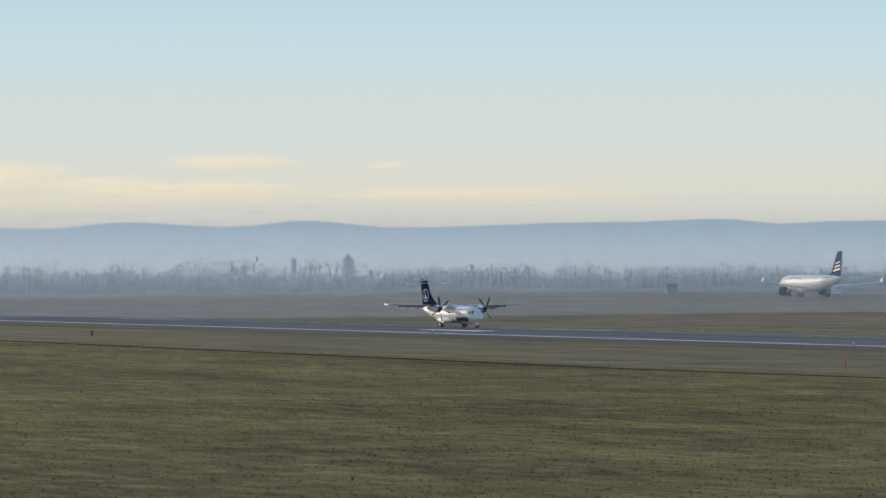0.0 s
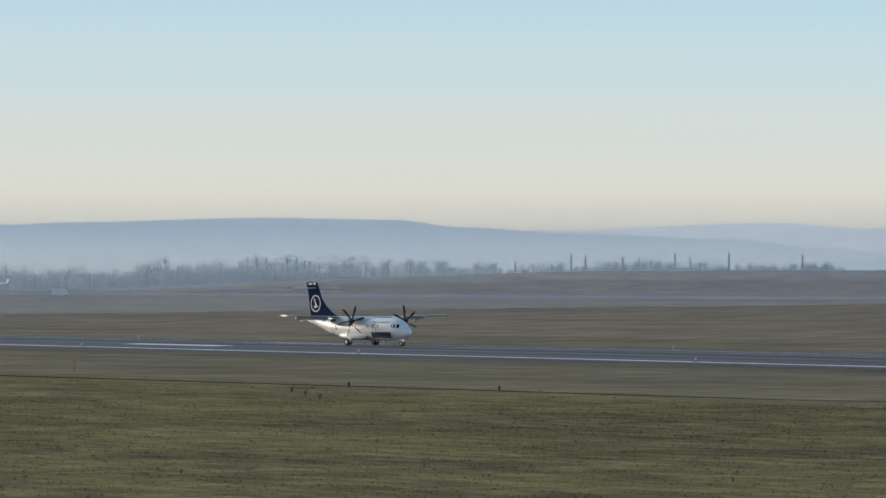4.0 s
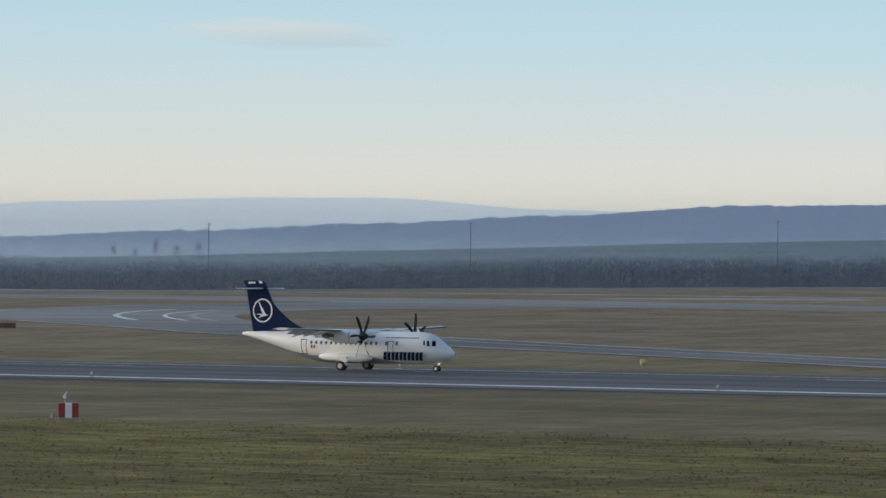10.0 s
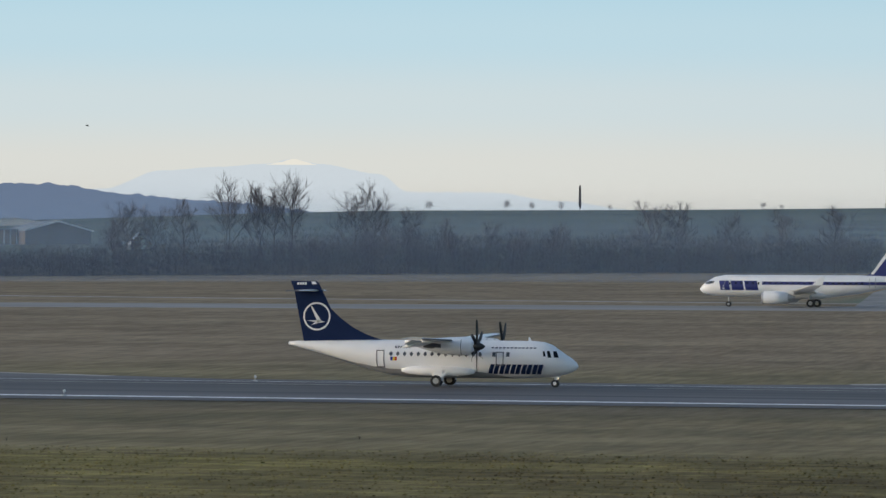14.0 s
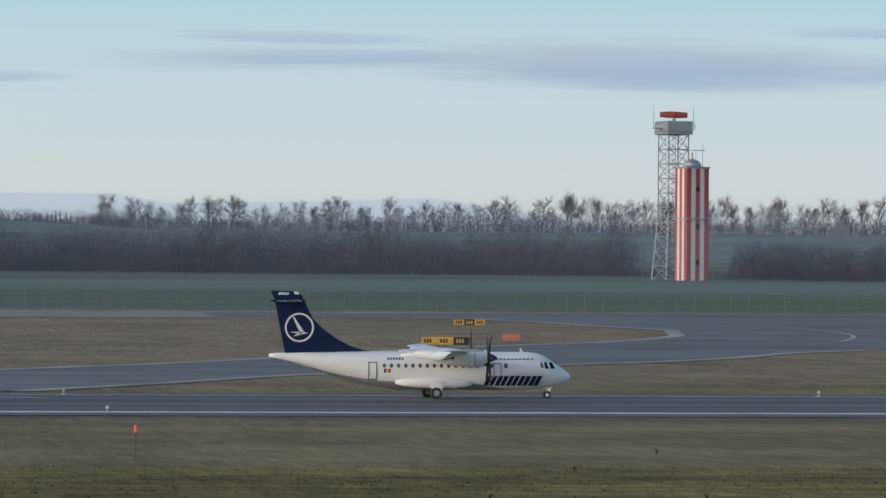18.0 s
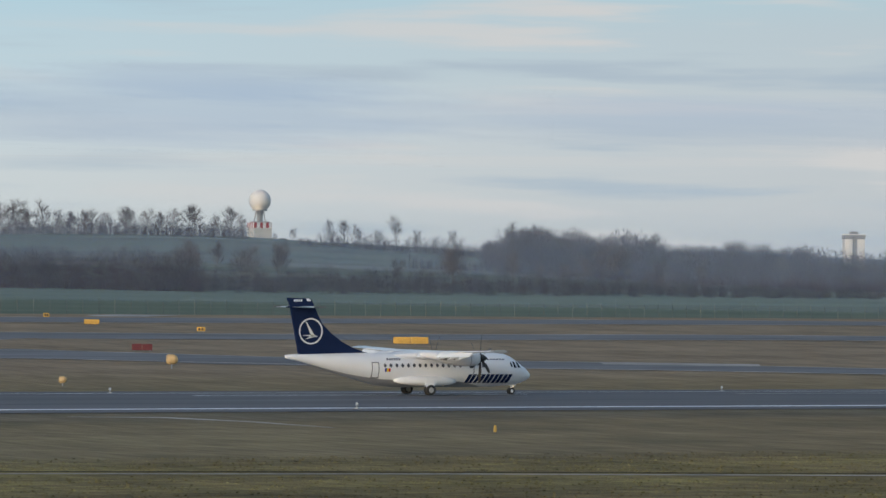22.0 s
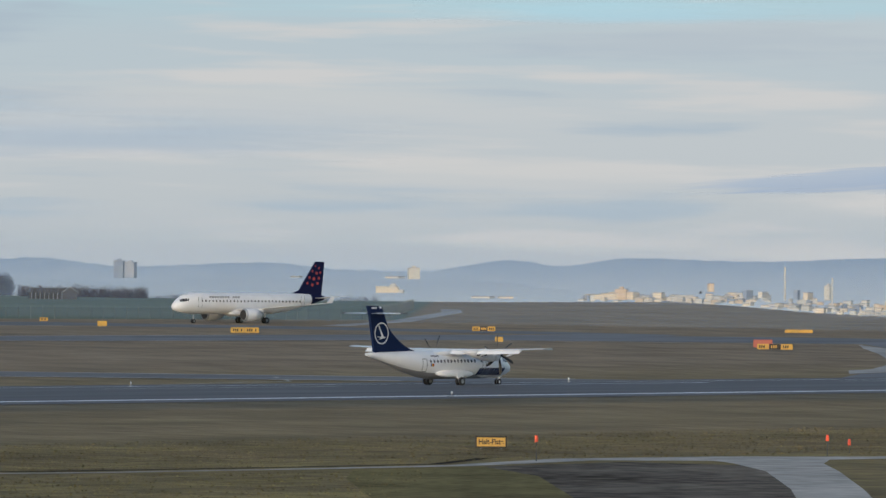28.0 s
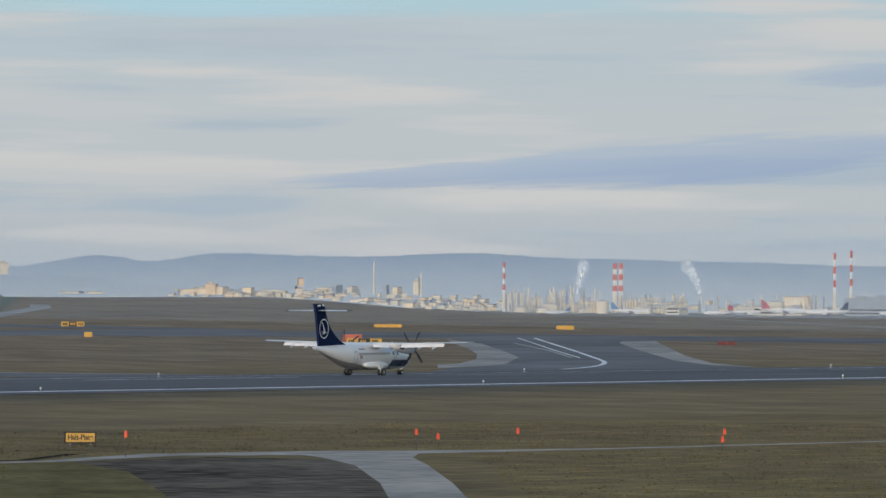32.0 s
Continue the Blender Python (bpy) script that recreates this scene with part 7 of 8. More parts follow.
for k in range(26):
    az = TR.choice((TR.uniform(48.75, 50.05), TR.uniform(49.0, 49.9), TR.uniform(50.25, 50.75), TR.uniform(50.9, 53.0), TR.uniform(47.9, 48.6)))
    process_unit(az, TR.uniform(4000, 4300), TR.uniform(7, 15), TR.uniform(7, 17) if az > 48.7 else TR.uniform(4, 8), -0.172)
for k in range(9):
    refinery_column(48.71 + 0.028 * k, 4150, 19 + TR.uniform(-1, 1), 0.85, M_TOWN[1] if k % 3 else M_TOWN[2])
for k in range(6):
    refinery_column(50.33 + 0.04 * k, 4120, 14 + TR.uniform(-2, 2), 0.75, M_TOWN[0])
for k in range(8):
    refinery_column(49.30 + 0.045 * k, 4180, 24 + TR.uniform(-6, 4), 0.8, M_TOWN[k % 3])
t = new("domed_hall")
tagged(t, "large white far hall with a pale dome, lit by the sun", "building")
x, y = polar(41.65, 4200)
t.matrix_basis = facing(x, y, EYE[2] + 4200 * math.tan(radians(0.115)), -10)
part("wall", box(-13, -5, 0, 9, 5, 5.5, 0.2), M_TOWN[0], t)
part("wing_wall", box(9, -5, 0, 14, 5, 3.0, 0.2), M_TOWN[1], t)
part("dome", loft([(0, 0, 4.2, 4.2, 4.2), (1.6, 0, 3.9, 3.9, 3.9), (3.2, 0, 2.6, 2.6, 2.6), (4.2, 0, 0.7, 0.7, 0.7)], 14), M_TOWN[1], t, at=pose(3.5, 0, 5.5, 0, -90), shade=True)
part("ridge_roof", box(-13.4, -5.4, 5.5, -2, 5.4, 6.6, 0.3), M_TOWN[1], t)


# steam
def steam_material():
    m = bpy.data.materials.new("white_steam")
    t, n, l, out = nodes_of(m)
    tc = n.new("ShaderNodeTexCoord")
    q = n.new("ShaderNodeTexNoise")
    q.inputs["Scale"].default_value, q.inputs["Detail"].default_value = 0.12, 4
    l.new(tc.outputs["Object"], q.inputs[0])
    mr = n.new("ShaderNodeMapRange")
    mr.inputs[1].default_value, mr.inputs[2].default_value, mr.inputs[3].default_value, mr.inputs[4].default_value = 0.36, 0.72, 0.02, 0.20
    l.new(q.outputs[0], mr.inputs[0])
    d = n.new("ShaderNodeBsdfDiffuse")
    d.inputs[0].default_value = (0.95, 0.95, 0.95, 1)
    tl = n.new("ShaderNodeBsdfTranslucent")
    tl.inputs[0].default_value = (0.95, 0.95, 0.95, 1)
    both = n.new("ShaderNodeAddShader")
    l.new(d.outputs[0], both.inputs[0])
    l.new(tl.outputs[0], both.inputs[1])
    tr = n.new("ShaderNodeBsdfTransparent")
    mx = n.new("ShaderNodeMixShader")
    l.new(mr.outputs[0], mx.inputs[0])
    l.new(tr.outputs[0], mx.inputs[1])
    l.new(both.outputs[0], mx.inputs[2])
    l.new(mx.outputs[0], out.inputs[0])
    return m


M_STEAM = steam_material()
PLUMES = []
for az, drift, top in ((49.68, 6, 30), (51.3, -16, 30)):
    t = new("steam_plume")
    tagged(t, "thin white steam plume rising from the refinery", "steam")
    x, y = polar(az, 4160)
    t.matrix_basis = facing(x, y, EYE[2] + 4160 * math.tan(radians(0.12)))
    for k in range(6):
        bm = bmesh.new()
        bmesh.ops.create_icosphere(bm, subdivisions=2, radius=2.6 + 0.75 * k)
        part("puff", bm, M_STEAM, t, at=pose(drift * (k / 6) ** 1.5 + TR.uniform(-1, 1), TR.uniform(-2, 2), top * k / 6) @ Matrix.Diagonal((1.0, 0.6, 1.2, 1)), shade=True)
    PLUMES.append(t)


t = new("domed_church")
tagged(t, "far domed church rising over the misty wood", "church")
x, y = polar(-64.95, 2950)
t.matrix_basis = facing(x, y, ground_z(x, y))
hd = height_to(-64.95, 2950, 0.19)
part("drum", rod((0, 0, 0), (0, 0, hd), 4.2, 4.2, 12), M_ROOFGREY, t)
part("dome", loft([(0, 0, 4.4, 4.4, 4.4), (1.6, 0, 4.0, 4.0, 4.0), (3.2, 0, 2.8, 2.8, 2.8), (4.4, 0, 1.0, 1.0, 1.0), (6.2, 0, 0.4, 0.4, 0.4)], 12), M_ROOFGREY, t, at=pose(0, 0, hd, 0, -90), shade=True)
for az, el, w in ((-65.68, 0.23, 1.6), (-63.3, 0.16, 1.0)):
    t = new("far_tower")
    tagged(t, "slim far tower standing in the misty wood", "tower")
    x, y = polar(az, 2900)
    t.matrix_basis = facing(x, y, ground_z(x, y))
    hh = height_to(az, 2900, el)
    part("shaft", box(-w, -w, 0, w, w, hh, 0.05), M_ROOFGREY, t)
    part("cap", box(-w * 1.2, -w * 1.2, hh, w * 1.2, w * 1.2, hh + 0.6), M_ROOFGREY, t)


# ---- haze and mist veils: see-through sheets added to pale the distance ----
NEAR_HAZE, LOW_MIST_HAZE = (0.55, 0.69, 0.90, 1), (0.76, 0.86, 0.94, 1)
VEILS = [(-84, 75, 850, 0.11, 1.5, NEAR_HAZE), (-84, 4, 870, 0.15, 1.2, NEAR_HAZE), (-84, -8, 1250, 0.15, 0.85, LOW_MIST_HAZE), (-84, 75, 1350, 0.17, 1.3, NEAR_HAZE), (-84, -10, 1900, 0.10, 0.85, LOW_MIST_HAZE), (-84, -34, 2150, 0.11, 0.5, LOW_MIST_HAZE), (-84, -38, 2700, 0.23, 0.40, LOW_MIST_HAZE), (30.5, 75, 3300, 0.10, 0.5, LOW_MIST_HAZE)]


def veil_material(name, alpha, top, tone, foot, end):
    """Added sheet for far haze and ground mist, fading upwards; lit by the sky like any cloud."""
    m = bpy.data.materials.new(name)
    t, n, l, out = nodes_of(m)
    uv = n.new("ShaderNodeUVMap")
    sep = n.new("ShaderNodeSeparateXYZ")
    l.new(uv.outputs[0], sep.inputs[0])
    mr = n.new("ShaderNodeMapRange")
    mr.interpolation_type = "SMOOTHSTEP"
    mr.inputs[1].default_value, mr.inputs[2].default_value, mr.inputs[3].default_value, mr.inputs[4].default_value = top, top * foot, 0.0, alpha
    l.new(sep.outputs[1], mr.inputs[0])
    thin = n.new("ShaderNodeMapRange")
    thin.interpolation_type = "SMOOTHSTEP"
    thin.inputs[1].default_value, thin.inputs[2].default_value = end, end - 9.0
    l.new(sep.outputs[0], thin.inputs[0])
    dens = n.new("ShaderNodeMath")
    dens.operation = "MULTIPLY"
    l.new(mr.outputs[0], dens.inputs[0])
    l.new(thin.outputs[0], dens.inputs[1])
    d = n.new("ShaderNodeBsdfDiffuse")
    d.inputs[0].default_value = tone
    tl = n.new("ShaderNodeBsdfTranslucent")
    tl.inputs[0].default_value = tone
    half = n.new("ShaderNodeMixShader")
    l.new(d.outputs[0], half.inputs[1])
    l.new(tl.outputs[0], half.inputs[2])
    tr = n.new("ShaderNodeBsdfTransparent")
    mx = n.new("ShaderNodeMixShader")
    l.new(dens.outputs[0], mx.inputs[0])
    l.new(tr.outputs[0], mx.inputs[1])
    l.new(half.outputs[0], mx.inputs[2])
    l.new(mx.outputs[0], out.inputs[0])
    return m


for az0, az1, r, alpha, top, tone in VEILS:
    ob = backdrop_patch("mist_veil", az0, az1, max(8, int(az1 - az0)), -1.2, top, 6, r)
    ob.data.materials.append(veil_material("haze_and_mist", alpha, top, tone, 0.1 if tone == LOW_MIST_HAZE else 0.4, az1))
    tagged(ob, "thin added sheet of bluish haze and ground mist over the fields", "mist", kind="stuff")


# ---- jet airliners on the taxiway ----
def jet(name, label, L, R, zc, fin_top, span, tail_m, band=None, wing_back=0.40, winglet=True, spots=None, title=True, engine_m=None):
    """Twin-engined jet airliner, nose along +x, origin on the ground below its middle."""
    t = new(name)
    tagged(t, label, "airplane")
    N = L / 2

    def B(f):
        return N - f * L
    secs = [(0.0, zc - 0.35 * R, 0.05 * R, 0.05 * R, 0.05 * R), (0.012, zc - 0.3 * R, 0.38 * R, 0.34 * R, 0.36 * R), (0.035, zc - 0.2 * R, 0.66 * R, 0.60 * R, 0.62 * R), (0.07, zc - 0.06 * R, 0.88 * R, 0.86 * R, 0.86 * R),
            (0.12, zc, R, R, R), (0.62, zc, R, R, R), (0.74, zc + 0.12 * R, 0.90 * R, 0.88 * R, 0.84 * R), (0.84, zc + 0.30 * R, 0.66 * R, 0.68 * R, 0.60 * R), (0.93, zc + 0.48 * R, 0.36 * R, 0.40 * R, 0.34 * R), (1.0, zc + 0.60 * R, 0.10 * R, 0.12 * R, 0.12 * R)]
    part("fuselage", loft([(B(s[0]), *s[1:]) for s in secs], 28), M_WHITE, t, shade=True)

    def patch(name, side, f0, f1, z0, z1, material, label="", slant=0.0, n=6):
        """A marking or pane that follows the fuselage's skin."""
        bm = bmesh.new()
        rows = []
        for j in range(4):
            z = z0 + (z1 - z0) * j / 3
            row = []
            for i in range(n + 1):
                f = f0 + (f1 - f0) * i / n - slant * j / 3
                c, w, up, dn = (float(np.interp(f, [q[0] for q in secs], [q[k] for q in secs])) for k in (1, 2, 3, 4))
                row.append(bm.verts.new((B(f), side * (skin_y(w, up if z > c else dn, c, z) + 0.02), z)))
            rows.append(row)
        for A, C in zip(rows, rows[1:]):
            for i in range(n):
                bm.faces.new((A[i], A[i + 1], C[i + 1], C[i]))
        part(name, bm, material, t, label)
    wr = L * wing_back
    part("belly_fairing", loft([(N - wr + 3.0, zc - 0.8 * R, 0.3, 0.2, 0.3), (N - wr + 1, zc - 0.75 * R, 0.95 * R, 0.4 * R, 0.45 * R), (N - wr - 5, zc - 0.75 * R, 0.95 * R, 0.4 * R, 0.45 * R), (N - wr - 8, zc - 0.75 * R, 0.3, 0.2, 0.3)], 16, 2.6), M_WHITE, t, shade=True)
    for s in (-1, 1):
        part("wing", foil([(N - wr + 1.5, N - wr - 5.0, s * R * 0.7, zc - 0.62 * R), (N - wr - 1.4, N - wr - 5.0, s * span * 0.18, zc - 0.45 * R), (N - wr - span * 0.235, N - wr - span * 0.235 - 1.5, s * span / 2, zc + 0.10 * R)], 0.11), M_WHITE, t, shade=True)
        if winglet:
            part("winglet", prism([(N - wr - span * 0.235, zc + 0.1 * R), (N - wr - span * 0.235 - 1.5, zc + 0.1 * R), (N - wr - span * 0.235 - 1.9, zc + 0.1 * R + 1.2), (N - wr - span * 0.235 - 1.2, zc + 0.1 * R + 1.2)], s * span / 2 - 0.05, s * span / 2 + 0.05), M_WHITE, t)
        ey, ez, er = s * span * 0.168, zc - 1.05 * R, 0.58 * R
        ex = N - wr + 1.2
        part("engine", loft([(ex + 1.4, ez, er * 0.86, er * 0.86, er * 0.86, ey), (ex + 1.1, ez, er, er, er, ey), (ex - 0.6, ez, er * 1.04, er * 1.04, er * 1.04, ey), (ex - 2.4, ez, er * 0.76, er * 0.76, er * 0.76, ey)], 20), engine_m or M_WHITE, t, shade=True)
        part("engine_lip", loft([(ex + 1.48, ez, er * 0.80, er * 0.80, er * 0.80, ey), (ex + 1.40, ez, er * 0.93, er * 0.93, er * 0.93, ey), (ex + 1.15, ez, er * 1.012, er * 1.012, er * 1.012, ey)], 20, cap=False), M_METAL, t)
        part("fan", rod((ex + 1.41, ey, ez), (ex + 1.44, ey, ez), er * 0.8, n=18), M_DARK, t)
        part("exhaust_cone", loft([(ex - 2.3, ez, er * 0.55, er * 0.55, er * 0.55, ey), (ex - 3.4, ez, er * 0.2, er * 0.2, er * 0.2, ey)], 14), M_METAL, t)
        part("pylon", prism([(ex + 0.4, ez + er * 0.9), (ex - 3.2, ez + er * 0.5), (ex - 3.4, zc - 0.4 * R), (ex - 1.8, zc - 0.4 * R)], ey - 0.15, ey + 0.15), M_WHITE, t)
        part("stabiliser", foil([(B(0.90), B(0.985), s * 0.25 * R, zc + 0.55 * R), (B(0.955), B(0.998), s * span * 0.182, zc + 0.72 * R)], 0.09), M_WHITE, t, shade=True)
        gy = s * span * 0.111
        part("main_leg", rod((N - wr - 4.2, gy, zc - 0.8 * R), (N - wr - 4.3, gy, 0.6), 0.17), M_METAL, t)
        wheel_set("main_wheels", t, N - wr - 4.3, (gy - 0.42, gy + 0.42), 0.58, 0.4, 0.28)
        n = int(L * 0.66 / 0.85)
        for k in range(n):
            a = 0.15 * L + k * 0.85
            part("cabin_window", box(N - a - 0.13, s * (R * 0.975) - 0.03, zc + 0.22 * R - 0.17, N - a + 0.13, s * (R * 0.975) + 0.03, zc + 0.22 * R + 0.17), M_GLASS, t)
        for a in (0.125, 0.80):
            w = R if a < 0.5 else R * 0.78
            zz = zc if a < 0.5 else zc + 0.2 * R
            for q in ((0.0, 0.05), (0.85, 0.9)):
                part("door_edge", box(B(a) - q[1], s * w * 0.97 - 0.05, zz - 0.35 * R, B(a) - q[0], s * w * 0.97 + 0.05, zz + 0.55 * R), M_GREYBELLY, t)
        for f0, f1, za, zb in ((0.030, 0.038, 0.14, 0.34), (0.040, 0.050, 0.14, 0.42), (0.052, 0.061, 0.16, 0.44), (0.063, 0.070, 0.20, 0.42)):
            patch("windscreen_pane", s, f0, f1, zc + za * R, zc + zb * R, M_GLASS, slant=-0.004, n=2)
        if band:
            patch("cheat_band", s, 0.30, 0.90, zc + 0.10 * R, zc + 0.40 * R, band, "dark blue stripe", n=16)
            for f0, wide in ((0.105, 0.046), (0.160, 0.056), (0.224, 0.060)):
                patch("title_block", s, f0, f0 + wide, zc - 0.40 * R, zc + 0.46 * R, band, "dark blue block marking", slant=0.008, n=2)
        elif title:
            for k in range(12):
                if k != 8:
                    part("title_bar", box(B(0.20) - k * 0.62 - 0.42, s * R * 0.86 - 0.03, zc + 0.50 * R, B(0.20) - k * 0.62, s * R * 0.86 + 0.04, zc + 0.68 * R), M_GREYBELLY, t)
    part("nose_leg", rod((B(0.135), 0, zc - 0.8 * R), (B(0.135), 0, 0.4), 0.12), M_METAL, t)
    wheel_set("nose_wheels", t, B(0.135), (-0.22, 0.22), 0.39, 0.22, 0.18)
    fin = [(0.775, zc + 0.98 * R), (0.82, zc + 1.3 * R), (0.928, fin_top), (0.985, fin_top), (0.965, zc + 0.65 * R), (0.86, zc + 0.8 * R)]
    part("fin", prism([(B(a), z) for a, z in fin], -0.16, 0.16), tail_m, t, "coloured fin")
    if spots == "tail_cone":
        part("tail_band", loft([(B(0.885), zc + 0.39 * R, 0.54 * R, 0.56 * R, 0.50 * R), (B(0.93), zc + 0.48 * R, 0.38 * R, 0.42 * R, 0.36 * R), (B(0.985), zc + 0.58 * R, 0.17 * R, 0.19 * R, 0.18 * R)], 20), tail_m, t, "dark painted tail cone")
        rnd = random.Random(3)
        for s in (-1, 1):
            for f, z, rr in ((0.925, 0.86, 0.18), (0.948, 0.80, 0.22), (0.905, 0.70, 0.24), (0.933, 0.64, 0.30), (0.958, 0.66, 0.22), (0.887, 0.50, 0.28), (0.915, 0.46, 0.34), (0.948, 0.48, 0.28), (0.872, 0.32, 0.24), (0.905, 0.27, 0.32), (0.94, 0.32, 0.28)):
                zz = zc + R + (fin_top - zc - R) * z
                part("tail_spot", rod((B(f), s * 0.162, zz), (B(f), s * 0.175, zz), rr, n=14), M_SPOT, t, "red dot on the fin")
    if spots == "circle":
        for s in (-1, 1):
            part("tail_disc", rod((B(0.925), s * 0.162, zc + 1.95 * R), (B(0.925), s * 0.17, zc + 1.95 * R), 1.25, n=24), M_WHITE, t, "white disc on the fin")
            part("tail_emblem", prism([(B(0.905), zc + 2.3 * R), (B(0.925), zc + 1.8 * R), (B(0.95), zc + 1.75 * R), (B(0.925), zc + 1.95 * R)], s * 0.172, s * 0.178), M_NAVY, t)
            part("tail_stripe", prism([(B(0.80), zc + 1.1 * R), (B(0.815), zc + 1.1 * R), (B(0.925), fin_top - 0.4), (B(0.905), fin_top - 0.4)], s * 0.162, s * 0.168), M_WHITE, t)
    if spots == "bands":
        for s in (-1, 1):
            for z0, dz, m in ((0.14, 0.08, M_WHITE), (0.30, 0.06, M_WHITE), (0.46, 0.04, M_WHITE)):
                za, zb = zc + R + (fin_top - zc - R) * z0, zc + R + (fin_top - zc - R) * (z0 + dz)
                part("tail_stripe", prism([(B(0.84 + 0.10 * z0), za), (B(0.965), za + 0.5), (B(0.968), zb + 0.5), (B(0.84 + 0.10 * (z0 + dz)), zb)], s * 0.162, s * 0.168), m, t)
    part("tail_light", rod((B(1.0), 0, zc + 0.6 * R), (B(1.003), 0, zc + 0.6 * R), 0.12), M_METAL, t)
    return t


M_SPOT = mat("red_dot_paint", (0.42, 0.05, 0.05), 0.4, vary=0)
M_TAILDARK = mat("dark_blue_tail_paint", (0.014, 0.018, 0.055), 0.4, vary=0.05, spec=0.0)
M_TAILGREY = mat("slate_blue_tail_paint", (0.03, 0.042, 0.075), 0.4, vary=0.05, spec=0.0)
M_ROYAL = mat("royal_blue_paint", (0.016, 0.025, 0.15), 0.4, vary=0.05)
jet_far = jet("jet_airliner", "white jet airliner with a dark striped fin taxiing far off", 33.8, 2.0, 3.7, 11.76, 34.1, M_TAILGREY, spots="bands", engine_m=M_TAILGREY)
jet_regional = jet("regional_jet", "white regional jet with dark blue band and fin on the taxiway", 31.7, 1.6, 3.1, 9.86, 26.0, M_ROYAL, band=M_ROYAL, spots="circle")
jet_dots = jet("jet_airliner", "white jet airliner with red dotted dark fin taxiing past the fence", 37.57, 2.0, 3.7, 11.76, 34.1, M_TAILDARK, spots="tail_cone")

# parked aircraft on the far apron
M_TAILRED = mat("red_tail_paint", (0.42, 0.05, 0.06), 0.4, vary=0.05)
M_TAILBLUE = mat("light_blue_tail_paint", (0.05, 0.20, 0.48), 0.4, vary=0.05)


def parked(az, r, el, turn, scale, tail, label):
    t = new("parked_airliner")
    tagged(t, label, "airplane", "parked airliners")
    x, y = polar(az, r)
    t.matrix_basis = facing(x, y, EYE[2] + r * math.tan(radians(el)), turn) @ Matrix.Diagonal((scale, scale, scale, 1))
    part("fuselage", loft([(18, 3.0, 0.1, 0.1, 0.1), (17, 3.1, 1.2, 1.1, 1.1), (14, 3.6, 2, 2, 2), (-6, 3.6, 2, 2, 2), (-14, 4.3, 1.0, 1.0, 1.0), (-19, 4.9, 0.2, 0.2, 0.2)], 14), M_WHITE, t, shade=True)
    for s in (-1, 1):
        part("wing", foil([(4, -2, s * 1.6, 2.6), (-5, -6.5, s * 17, 4.0)], 0.1), M_WHITE, t)
        part("engine", loft([(5, 2.0, 1.1, 1.1, 1.1, s * 5.6), (1.5, 2.0, 0.8, 0.8, 0.8, s * 5.6)], 12), M_WHITE, t)
        part("stabiliser", foil([(-15, -18, s * 0.6, 4.9), (-17.5, -19, s * 6.2, 5.4)], 0.09), M_WHITE, t)
        part("main_leg", rod((-1, s * 3.6, 0), (-1, s * 3.6, 2.4), 0.5), M_DARK, t)
    part("nose_leg", rod((13, 0, 0), (13, 0, 2), 0.35), M_DARK, t)
    part("fin", prism([(-11, 5.5), (-16.5, 11.8), (-18.6, 11.8), (-17.8, 5.4)], -0.15, 0.15), tail, t, "coloured fin")


apron = strip("apron_far", [polar(q, 3150) for q in (47.2, 48.5, 50, 51.5, 53, 55, 57)], [300, 700, 900, 1000, 1000, 1000, 1000], M_TAXIPALE, 0.3, label="wide pale concrete apron far off", category="pavement", step=60)
APR = -0.199
for az, turn, sc, tail, lab in ((50.38, 15, 0.95, M_TAILBLUE, "white parked airliner with a blue fin on the far apron"), (51.55, 170, 0.7, M_TAILRED, "white parked airliner with a red fin on the far apron"), (51.9, 20, 0.8, M_TAILRED, "white parked airliner with a red fin on the far apron"),
                                (52.45, 12, 1.15, M_TAILRED, "large white parked airliner with a red fin on the far apron"), (53.0, 190, 1.0, M_TAILDARK, "white parked airliner with a dark fin on the far apron"), (53.9, 160, 0.8, M_TAILRED, "white parked airliner with a red fin on the far apron"), (49.4, 190, 0.6, M_TAILBLUE, "small white parked airliner on the far apron")):
    parked(az, 3650, APR, turn, sc, tail, lab)


# ---- patrol car ----
def patrol_car():
    t = new("patrol_car")
    tagged(t, "white estate car with dark stripe on the perimeter road", "car")
    body = [(-2.2, 0.35), (2.2, 0.35), (2.25, 0.75), (1.9, 0.92), (1.2, 1.0), (-2.15, 1.02), (-2.25, 0.7)]
    part("body", prism(body, -0.88, 0.88), M_WHITE, t)
    part("cabin", prism([(1.15, 0.98), (0.35, 1.55), (-1.75, 1.58), (-2.15, 1.0)], -0.80, 0.80), M_WHITE, t)
    for s in (-1, 1):
        part("side_window", prism([(0.85, 1.05), (0.25, 1.46), (-0.55, 1.48), (-0.55, 1.05)], s * 0.81, s * 0.83), M_GLASS, t)
        part("side_window", prism([(-0.65, 1.05), (-0.65, 1.48), (-1.65, 1.48), (-1.9, 1.05)], s * 0.81, s * 0.83), M_GLASS, t)
        part("side_stripe", box(-2.1, s * 0.89 - 0.01, 0.62, 2.0, s * 0.89 + 0.01, 0.78), M_NAVY, t)
    part("windscreen", prism([(1.17, 1.0), (0.38, 1.53), (0.42, 1.53), (1.21, 1.0)], -0.72, 0.72), M_GLASS, t)
    part("light_bar", box(-0.5, -0.6, 1.58, -0.2, 0.6, 1.72, 0.03), M_ROYAL, t)
    part("bumper", box(2.15, -0.85, 0.3, 2.32, 0.85, 0.55, 0.04), M_DARK, t)
    for x in (-1.4, 1.4):
        wheel_set("wheels", t, x, (-0.78, 0.78), 0.33, 0.2, 0.2)
    return t


